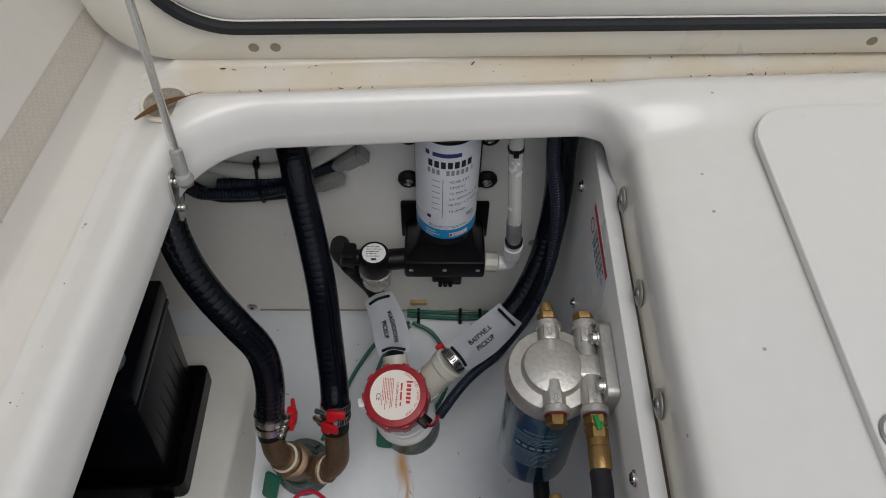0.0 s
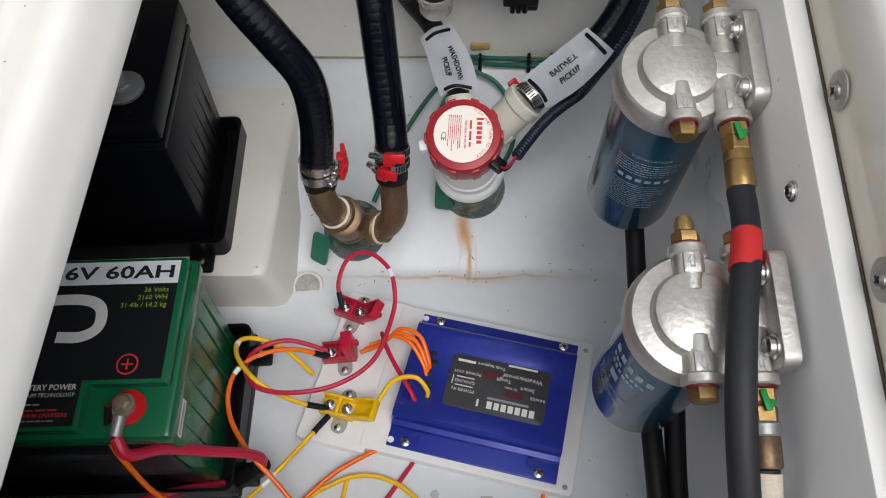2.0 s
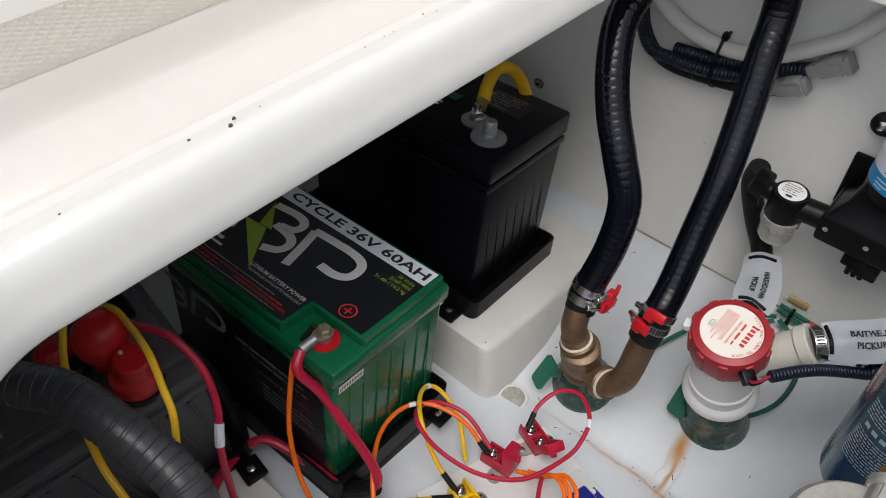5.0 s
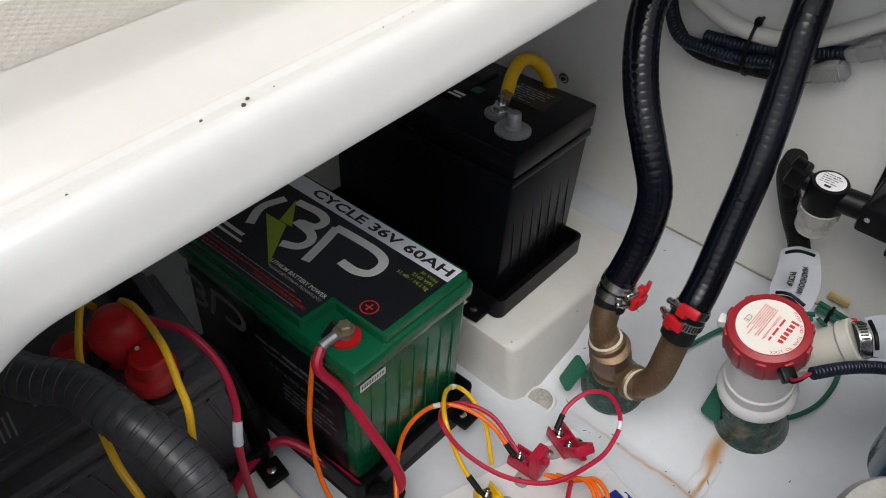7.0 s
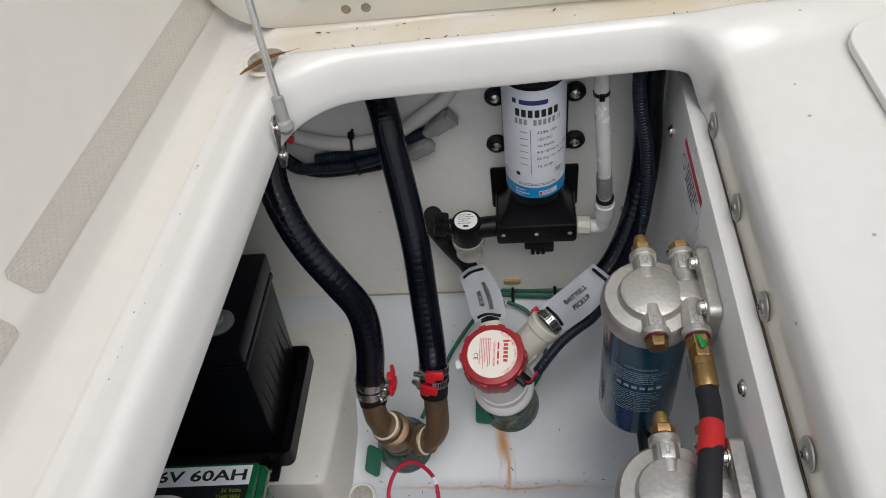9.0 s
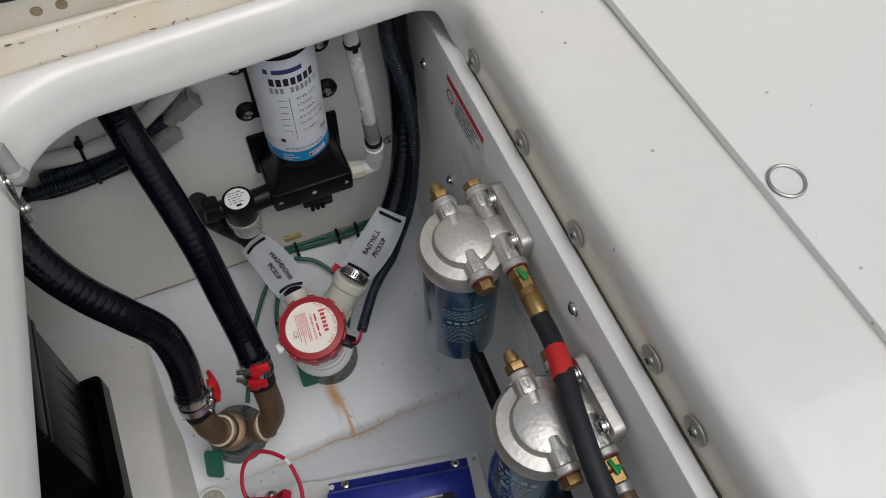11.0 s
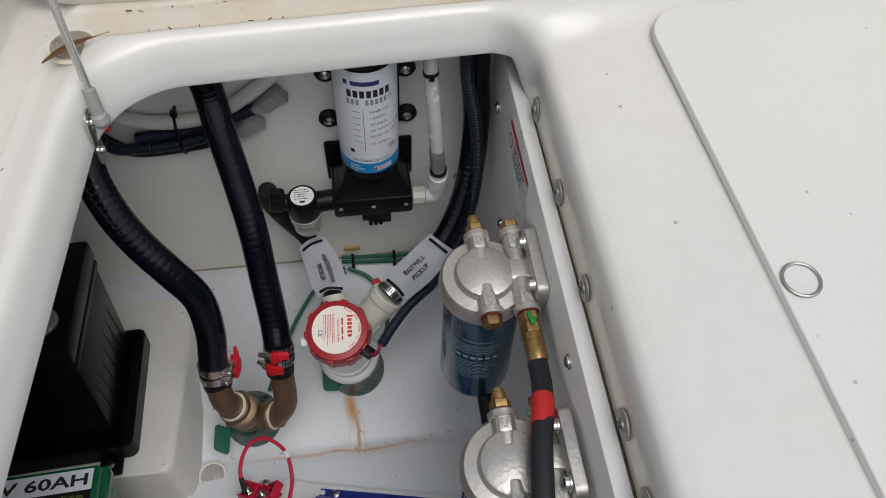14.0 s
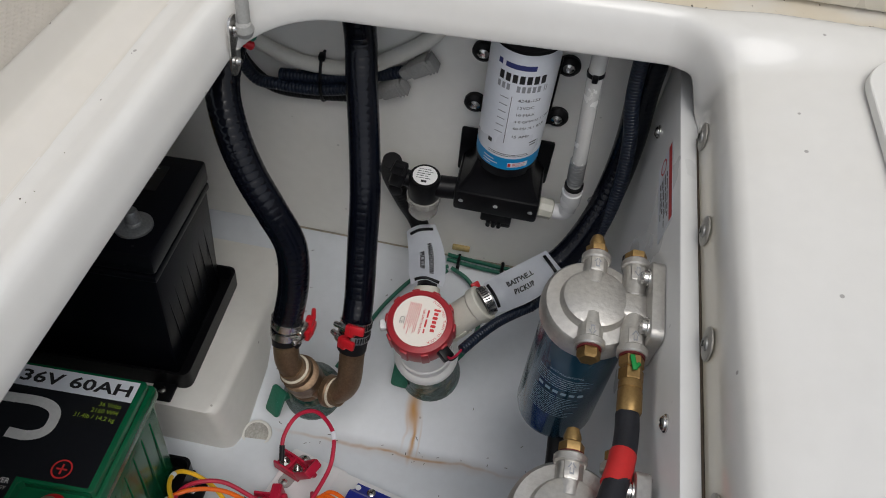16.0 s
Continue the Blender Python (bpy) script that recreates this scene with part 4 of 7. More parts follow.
# ---- cartridge pump on its seacock ----
CP = thing("cartridge_pump", (-0.228, 0.150, 0.066), "white cartridge livewell pump with a maroon twist cap", "pump")
m = along((-0.226, 0.150, 0.066), (-0.2425, 0.096, 0.326), (0, 1, 0))
bm = bmesh.new()
lathe(bm, [(0.050, -0.004), (0.048, 0.012), (0.044, 0.028), (0.041, 0.055), (0.036, 0.075), (0.030, 0.088)], m, 32)
part("seacock_base", bm, VERDI, CP, "green corroded bronze valve under the pump")
bm = bmesh.new()
lathe(bm, [(0.034, 0.085), (0.048, 0.098), (0.049, 0.106), (0.046, 0.112), (0.041, 0.116), (0.040, 0.13), (0.042, 0.132), (0.042, 0.138), (0.0395, 0.14), (0.0385, 0.20), (0.042, 0.202), (0.042, 0.215)], m, 36)
part("body", bm, WHITEP, CP)
bm = bmesh.new()
tmp = bmesh.new()
lathe(tmp, [(0.0445, 0.214), (0.046, 0.218), (0.046, 0.250), (0.044, 0.2555), (0.037, 0.258), (0.0365, 0.257), (0.001, 0.257)], None, 48)
merge(bm, tmp, m)
cap = part("cap", bm, CAPRED, CP, "ribbed maroon twist cap")
bm = bmesh.new()
lathe(bm, [(0.0355, 0.2572), (0.0355, 0.2578), (0.001, 0.2579)], m, 36)
for k in range(10):
    bm2 = bmesh.new()
    a = 2 * math.pi * k / 10
    block(bm2, (0.004, 0.011, 0.034), m @ Matrix.Translation((0.046 * math.cos(a), 0.046 * math.sin(a), 0.235)) @ pose(0, 0, 0, 0, 0, math.degrees(a)), 0.0015)
    part("rib", bm2, CAPRED, cap)
disc = part("cap_label", bm, PAPER2, cap, "round ivory label with red print")
lm = m @ pose(0, 0, 0.2583, 0, 0, 180)
# the label's writing runs across the cap
rot = lm @ pose(0, 0, 0, 0, 0, 86)
bars([(-0.019, 0.0195, 0.0030, 0.009)] + [(-0.0135 + 0.0058 * i, 0.0190, 0.0040, 0.0068 if i % 2 else 0.0058) for i in range(5)] + text_rows(0, 0.0085, 0.034, 1, 0.0045, 0.0026, 0.1, 3) + text_rows(0, -0.0035, 0.046, 7, 0.0024, 0.0010, 0.35, 4), rot, REDINK, CP, name="red_print")
letters("1100 GPH / 4164 LPH", 0.0042, rot @ pose(0, 0.0025, 0), REDINK, CP, 0.95, None, "CENTER", bold=0.02)
letters("CE", 0.009, rot @ pose(0.004, -0.0235, 0), INK, CP)
word = "PUSH AND TURN TO LOCK"
for i, chh in enumerate(word):
    if chh != " ":
        a = 158 - i * 6.2
        letters(chh, 0.0052, rot @ pose(0.0325 * math.cos(radians(a)), 0.0325 * math.sin(radians(a)), 0, 0, 0, a - 90), REDINK, CP, name="rim_letter")
bm = bmesh.new()
block(bm, (0.014, 0.014, 0.014), m @ Matrix.Translation((0, 0, 0)) @ pose(-0.049, -0.006, 0.232, 0, 0, 10), 0.003)
part("lock_tab", bm, WHITEP, CP, "white locking tab")
# outlets
P0 = m @ Vector((0, 0, 0.165))
P1 = Vector((-0.162, 0.156, 0.302))
bm = bmesh.new()
rod(bm, P0, P0.lerp(P1, 0.92), 0.0235, 22, 0.001)
rod(bm, P0.lerp(P1, 0.86), P1, 0.0265, 22, 0.002)
outlet = part("outlet", bm, GREYP, CP, "ribbed grey-beige outlet")
for k in range(8):
    bm = bmesh.new()
    a = 2 * math.pi * k / 8
    mm = along(P0, P1)
    block(bm, (0.003, 0.006, 0.03), mm @ Matrix.Translation((0.0245 * math.cos(a), 0.0245 * math.sin(a), 0.055)) @ pose(0, 0, 0, 0, 0, math.degrees(a)), 0.001)
    part("rib", bm, GREYP, outlet)
bm = bmesh.new()
rod(bm, m @ Vector((0, 0, 0.175)), (-0.247, 0.185, 0.262), 0.019, 20, 0.001)
part("outlet", bm, GREYP, CP)
bm = bmesh.new()
block(bm, (0.018, 0.016, 0.012), Matrix.Translation((-0.2005, 0.067, 0.298)) @ pose(0, 0, 0, 0, 20, -35), 0.002)
part("plug", bm, BLACKP, CP, "black wire plug")
for dz, mt in ((0.0, WR), (-0.005, RUBBER)):
    bm = bmesh.new()
    tube(bm, [(-0.197, 0.063, 0.300 + dz), (-0.192, 0.058, 0.306 + dz), (-0.186, 0.059, 0.315 + dz), (-0.180, 0.066, 0.322)], 0.0016, 8, 6)
    part("lead", bm, mt, CP)
handle(CP, (-0.230, 0.140, 0.100), (-0.268, 0.120, 0.104), -6)

# ---- hose to the baitwell, with its tag and loom ----
BAIT = [(-0.165, 0.153, 0.301), (-0.150, 0.165, 0.303), (-0.105, 0.200, 0.306), (-0.062, 0.236, 0.332), (-0.034, 0.272, 0.378), (-0.020, 0.305, 0.43), (-0.015, 0.330, 0.49), (-0.019, 0.343, 0.56), (-0.022, 0.345, 0.66)]
bm = bmesh.new()
tube(bm, BAIT, 0.0196, 22, 8, 0.0003, 0.0095)
single("baitwell_hose", bm, HOSE, "black ribbed hose running up beside the side panel", "hose", "ribbed hoses", angle=60)
clamp(BAIT, 0.062, 0.0198, 200, "steel worm-drive clamp with red guard at the pump outlet")
for pts, r, lab in (([(-0.180, 0.065, 0.322), (-0.160, 0.096, 0.316), (-0.140, 0.126, 0.304), (-0.118, 0.152, 0.292), (-0.092, 0.176, 0.287), (-0.066, 0.204, 0.304), (-0.052, 0.222, 0.325)], 0.0072, "thin black corrugated loom from the pump cap"),
                    ([(-0.100, 0.172, 0.283), (-0.050, 0.222, 0.322), (-0.026, 0.258, 0.372), (-0.016, 0.284, 0.43), (-0.020, 0.304, 0.50), (-0.034, 0.318, 0.57), (-0.04, 0.325, 0.66)], 0.0095, "blue-black corrugated wire loom beside the baitwell hose")):
    bm = bmesh.new()
    tube(bm, pts, r, 16, 8, 0.0012, 0.0046)
    single("wire_loom", bm, LOOM, lab, "cable", "wire looms", angle=70)

WASH = [(-0.330, 0.318, 0.372), (-0.334, 0.326, 0.335), (-0.314, 0.328, 0.280), (-0.286, 0.316, 0.240), (-0.262, 0.262, 0.237), (-0.250, 0.205, 0.255), (-0.247, 0.18, 0.262)]
bm = bmesh.new()
tube(bm, WASH, 0.0145, 16, 8, 0.0005, 0.006)
single("washdown_hose", bm, RUBBER, "black hose from the strainer down to the cartridge pump", "hose", angle=60)


def tag(path, a0, a1, half, lift, facing, words, swap):
    """A white printed film tag tied round a hose, bowed over it."""
    fr = frames_of(smooth_path(path, 8))
    n = len(fr) - 1
    f = Vector(facing).normalized()

    def spot(s, u):
        x = (a0 + (a1 - a0) * s) * n
        i = min(n - 1, int(x))
        k = x - i
        p = fr[i][0].lerp(fr[i + 1][0], k)
        t = (fr[i + 1][0] - fr[i][0]).normalized()
        nn = (f - f.dot(t) * t).normalized()
        w = t.cross(nn)
        pinch = 1 - 0.16 * (2 * s - 1) ** 2
        return p + nn * (lift - 0.006 * u * u - 0.004 * (2 * s - 1) ** 2 * abs(u) + 0.0015 * math.sin(7 * s + 3 * u)) + w * (u * half * pinch)
    e = thing("hose_tag", spot(0.5, 0), "white film tag tied round a hose, reading " + " ".join(words).lower(), "tag", "hose tags")
    bm = bmesh.new()
    g = [[bm.verts.new(spot(i / 20, -1 + j / 5)) for j in range(11)] for i in range(21)]
    for a, b in zip(g, g[1:]):
        for k in range(10):
            bm.faces.new((a[k], a[k + 1], b[k + 1], b[k]))
    bmesh.ops.solidify(bm, geom=list(bm.faces), thickness=0.0007)
    part("film", bm, PAPER, e)
    length = sum(((fr[i + 1][0] - fr[i][0]).length for i in range(int(a0 * n), int(a1 * n))))
    sg = -1 if swap else 1
    for r, wd in enumerate(words):
        bm = text_mesh(wd, 0.0100, "CENTER", 0.03)
        for v in bm.verts:
            s, u = 0.5 + sg * v.co.x / length, -sg * (v.co.y + 0.0065 - r * 0.0135) / half
            q = spot(s, u)
            v.co = q + f * 0.0020
        part("lettering", bm, INK, e)
    for s in (0.07, 0.93):
        bm = bmesh.new()
        tube(bm, [spot(s, u) + f * 0.0012 for u in (-0.72, -0.3, 0.1, 0.45, 0.72)], 0.0024, 8, 5)
        part("tie", bm, BLACKP, e, "black cable tie")
    return e


tag(BAIT, 0.09, 0.345, 0.0265, 0.0225, (-0.25, -0.55, 0.8), ("BAITWELL", "PICKUP"), False)
tag(WASH, 0.545, 0.99, 0.0275, 0.0195, (0.0, -0.45, 0.9), ("WASHDOWN", "PICKUP"), False)

# ---- washdown pump on the bulkhead ----
WP = thing("washdown_pump", (-0.171, 0.332, 0.33), "white and black diaphragm pump on four rubber feet", "pump")
ax = Matrix.Translation((-0.171, 0.329, 0.0))
bm = bmesh.new()
lathe(bm, [(0.0415, 0.415), (0.0425, 0.43), (0.0425, 0.628), (0.041, 0.632)], ax, 40)
motor = part("motor", bm, BLACKP, WP, "black motor housing")
bm = bmesh.new()
lathe(bm, [(0.0432, 0.632), (0.0445, 0.640), (0.0445, 0.660), (0.040, 0.668), (0.020, 0.672)], ax, 40)
for k in range(20):
    a = 2 * math.pi * k / 20
    block(bm, (0.003, 0.006, 0.022), ax @ Matrix.Translation((0.0445 * math.cos(a), 0.0445 * math.sin(a), 0.65)) @ pose(0, 0, 0, 0, 0, math.degrees(a)), 0.001)
part("end_cap", bm, BLACKP, WP)


def on_motor(r):
    return lambda x, y: ax @ Vector((r * math.sin(x / r), -r * math.cos(x / r), y))


def motor_wrap(z0, z1, r, material, name, parent):
    bm = bmesh.new()
    k = 40
    lo = [bm.verts.new(ax @ Vector((r * math.cos(2 * math.pi * i / k), r * math.sin(2 * math.pi * i / k), z0))) for i in range(k)]
    hi = [bm.verts.new(ax @ Vector((r * math.cos(2 * math.pi * i / k), r * math.sin(2 * math.pi * i / k), z1))) for i in range(k)]
    for i in range(k):
        bm.faces.new((lo[i], lo[(i + 1) % k], hi[(i + 1) % k], hi[i]))
    return part(name, bm, material, parent)


motor_wrap(0.4535, 0.627, 0.0431, PAPER, "label", motor)
motor_wrap(0.432, 0.4535, 0.0431, CYAN, "blue_band", motor)
W = on_motor(0.0434)
bars([(-0.0285, 0.608, 0.006, 0.008), (-0.002, 0.608, 0.038, 0.0075)], None, NAVY, motor, W, "brand_mark")
bars([(-0.024 + 0.0088 * i, 0.590, 0.0062, 0.0125) for i in range(7)], None, INK, motor, W, "brand_mark")
bars([(-0.026 + 0.0064 * i, 0.5755, 0.0042, 0.0095) for i in range(9) if i != 3] + [(0.0325, 0.5755, 0.0012, 0.0095), (0.0355, 0.5755, 0.0012, 0.0095)], None, GREYINK, motor, W, "brand_mark")
for i, (wd, sz) in enumerate((("4248-153", 0.0068), ("12VDC", 0.0066), ("10 MAX", 0.0066), ("4.0 GPM/15.1 LPM", 0.0062), ("60 PSI /4.1 BAR", 0.0062), ("15 AMP", 0.0066))):
    y = 0.5575 - i * 0.0118 - (0.003 if i > 4 else 0)
    letters(wd, sz, None, INK, motor, 1.12, lambda x, v, y=y: W(x + 0.0015, v + y), "LEFT")
bars([(-0.016, 0.5575 - i * 0.0118, 0.011, 0.0016) for i in range(6)], None, GREYINK, motor, W)
bars([(-0.0065, 0.522, 0.0007, 0.082)], None, INK, motor, W, "rule_line")
bars(text_rows(0.004, 0.4615, 0.06, 2, 0.003, 0.0011, 0.2, 8) + [(-0.026, 0.478, 0.006, 0.007), (0.034, 0.482, 0.012, 0.002), (0.034, 0.477, 0.010, 0.002)], None, INK, motor, W)
bars([(-0.024, 0.4465, 0.016, 0.0018), (-0.021, 0.441, 0.022, 0.002), (-0.026, 0.4365, 0.012, 0.0016)], None, WINK, motor, W)
bars([(0.018, 0.442, 0.028, 0.009)], None, PAPER, motor, on_motor(0.0436), "warning_box")
bars([(0.0065, 0.442, 0.004, 0.006)] + text_rows(0.020, 0.4445, 0.020, 3, 0.0026, 0.001, 0.1, 5), None, REDINK, motor, on_motor(0.0438))
# pump head
bm = bmesh.new()
block(bm, (0.122, 0.088, 0.040), pose(-0.172, 0.3265, 0.3525), 0.005, 2)
head = part("pump_head", bm, BLACKP, WP, "black pump head with a cable outlet")
bm = bmesh.new()
lo = outline(0.114, 0.080, 0.006, 4)
k = len(lo)
ra = [bm.verts.new((-0.172 + x, 0.3265 + y, 0.372)) for x, y in lo]
rb, rc = [], []
for x, y in lo:
    a = math.atan2(y, x)
    rb.append(bm.verts.new((-0.171 + 0.052 * math.cos(a), 0.3275 + 0.046 * math.sin(a), 0.395)))
    rc.append(bm.verts.new((-0.171 + 0.0435 * math.cos(a), 0.329 + 0.0425 * math.sin(a), 0.424)))
for a, b in ((ra, rb), (rb, rc)):
    for i in range(k):
        bm.faces.new((a[i], a[(i + 1) % k], b[(i + 1) % k], b[i]))
part("neck", bm, BLACKP, WP)
bm = bmesh.new()
block(bm, (0.134, 0.008, 0.085), pose(-0.172, 0.362, 0.378), 0.003)
part("back_plate", bm, BLACKP, WP)
for dx in (-0.05, 0.0, 0.05):
    bm = bmesh.new()
    rod(bm, (-0.172 + dx, 0.2835, 0.3565), (-0.172 + dx, 0.281, 0.3565), 0.0035, 12)
    part("screw", bm, STEEL, head)
bm = bmesh.new()
block(bm, (0.046, 0.022, 0.034), pose(-0.168, 0.300, 0.326), 0.003)
block(bm, (0.030, 0.018, 0.02), pose(-0.160, 0.299, 0.310), 0.003)
for k in range(3):
    rod(bm, (-0.178 + 0.008 * k, 0.29, 0.312), (-0.178 + 0.008 * k, 0.29, 0.300), 0.0035, 10)
part("pressure_switch", bm, BLACKP, WP, "black pressure switch with a plug")
bm = bmesh.new()
block(bm, (0.094, 0.010, 0.115), pose(-0.169, 0.3715, 0.505), 0.003)
part("bracket", bm, BLACKP, WP)
for x, z in ((-0.226, 0.464), (-0.112, 0.464), (-0.224, 0.548), (-0.113, 0.548)):
    bm = bmesh.new()
    y = wall_y(z)
    mm = along((x, y + 0.001, z), (x, y - 1, z))
    lathe(bm, [(0.0150, 0), (0.0155, 0.006), (0.013, 0.010), (0.0085, 0.012), (0.008, 0.0105)], mm, 24)
    sx = 1 if x < -0.17 else -1
    block(bm, (0.024, 0.009, 0.024), pose(x + 0.012 * sx, y - 0.005, z), 0.003)
    foot = part("foot", bm, RUBBER, WP, "black rubber mounting foot")
    bm = bmesh.new()
    lathe(bm, [(0.0078, 0.0095), (0.0078, 0.0115), (0.004, 0.0135), (0.003, 0.0128)], mm, 18)
    part("screw", bm, STEEL, foot)
# inlet strainer
SX = (-0.2785, 0.302)
bm = bmesh.new()
rod(bm, (-0.228, 0.306, 0.352), (-0.262, 0.303, 0.352), 0.0165, 20, 0.001)
rod(bm, (-0.262, 0.303, 0.352), (-0.318, 0.306, 0.356), 0.0125, 20, 0.001)
lathe(bm, [(0.0215, 0.328), (0.0235, 0.332), (0.0235, 0.366), (0.022, 0.3705), (0.001, 0.3712)], Matrix.Translation((*SX, 0)), 30)
block(bm, (0.022, 0.030, 0.030), pose(-0.318, 0.306, 0.360, 0, 12, 0), 0.005)
block(bm, (0.016, 0.008, 0.018), pose(-0.318, 0.296, 0.381, 0, 20, 0), 0.002)
block(bm, (0.016, 0.008, 0.018), pose(-0.320, 0.296, 0.336, 0, -20, 0), 0.002)
sb = part("strainer_body", bm, BLACKP, WP, "black inlet strainer body")
bm = bmesh.new()
lathe(bm, [(0.0178, 0.3712), (0.0178, 0.3718), (0.001, 0.3719)], Matrix.Translation((*SX, 0)), 28)
part("round_label", bm, WHITEP, sb, "round white label")
bars(text_rows(0, 0.011, 0.024, 5, 0.0042, 0.0013, 0.35, 9) + [(0, -0.0115, 0.008, 0.004)], pose(SX[0], SX[1], 0.3722), INK, sb)
bm = bmesh.new()
lathe(bm, [(0.0195, 0.290), (0.0225, 0.296), (0.0225, 0.318), (0.0245, 0.319), (0.0245, 0.330), (0.022, 0.331)], Matrix.Translation((*SX, 0)), 28)
bowl = part("strainer_bowl", bm, BOWL, WP, "clear strainer bowl")
for k in range(16):
    bm = bmesh.new()
    a = 2 * math.pi * k / 16
    block(bm, (0.002, 0.004, 0.011), Matrix.Translation((SX[0] + 0.0245 * math.cos(a), SX[1] + 0.0245 * math.sin(a), 0.3245)) @ pose(0, 0, 0, 0, 0, math.degrees(a)))
    part("grip_rib", bm, BOWL, bowl)
# outlet
bm = bmesh.new()
lathe(bm, [(0.0135, 0), (0.0155, 0.002), (0.0155, 0.020), (0.0125, 0.022)], along((-0.112, 0.303, 0.349), (-0.090, 0.303, 0.347)), 10)
part("union_nut", bm, GREYP, WP, "grey-beige union nut")
bm = bmesh.new()
tube(bm, [(-0.093, 0.303, 0.347), (-0.080, 0.303, 0.346), (-0.072, 0.302, 0.351), (-0.0705, 0.300, 0.362), (-0.0708, 0.297, 0.385)], 0.0118, 18, 8)
part("elbow", bm, PVC, WP, "white plastic elbow")
bm = bmesh.new()
rod(bm, (-0.0708, 0.297, 0.378), (-0.0722, 0.2935, 0.408), 0.0142, 20, 0.0015)
rod(bm, (-0.0722, 0.2935, 0.408), (-0.0728, 0.292, 0.418), 0.0125, 20)
part("socket", bm, PVC, WP)
bm = bmesh.new()
rod(bm, (-0.0727, 0.292, 0.417), (-0.0731, 0.2915, 0.423), 0.0128, 20)
part("seal_ring", bm, RUBBER, WP)
CH = [(-0.0731, 0.2915, 0.422), (-0.076, 0.292, 0.47), (-0.081, 0.297, 0.53), (-0.086, 0.304, 0.60), (-0.089, 0.308, 0.68)]
bm = bmesh.new()
tube(bm, CH, 0.0098, 16, 8)
hs = single("braided_hose", bm, CLEAR, "translucent white braided hose rising from the pump outlet", "hose")
e = thing("hose_clamp", (-0.074, 0.2915, 0.435), "crimped grey steel sleeve on a clear braided hose", "hose clamp", "hose clamps")
bm = bmesh.new()
tube(bm, [(-0.0735, 0.2915, 0.427), (-0.075, 0.292, 0.445), (-0.0765, 0.2925, 0.468)], 0.0112, 18, 6, 0.0008, 0.005)
part("sleeve", bm, LEAD, e)
e = thing("cable_tie", (-0.087, 0.305, 0.61), "black cable tie round a clear hose", "cable tie", "cable ties")
bm = bmesh.new()
rod(bm, (-0.0863, 0.3035, 0.602), (-0.0868, 0.304, 0.607), 0.0108, 16)
block(bm, (0.007, 0.007, 0.008), pose(-0.087, 0.292, 0.605), 0.001)
part("band", bm, BLACKP, e)


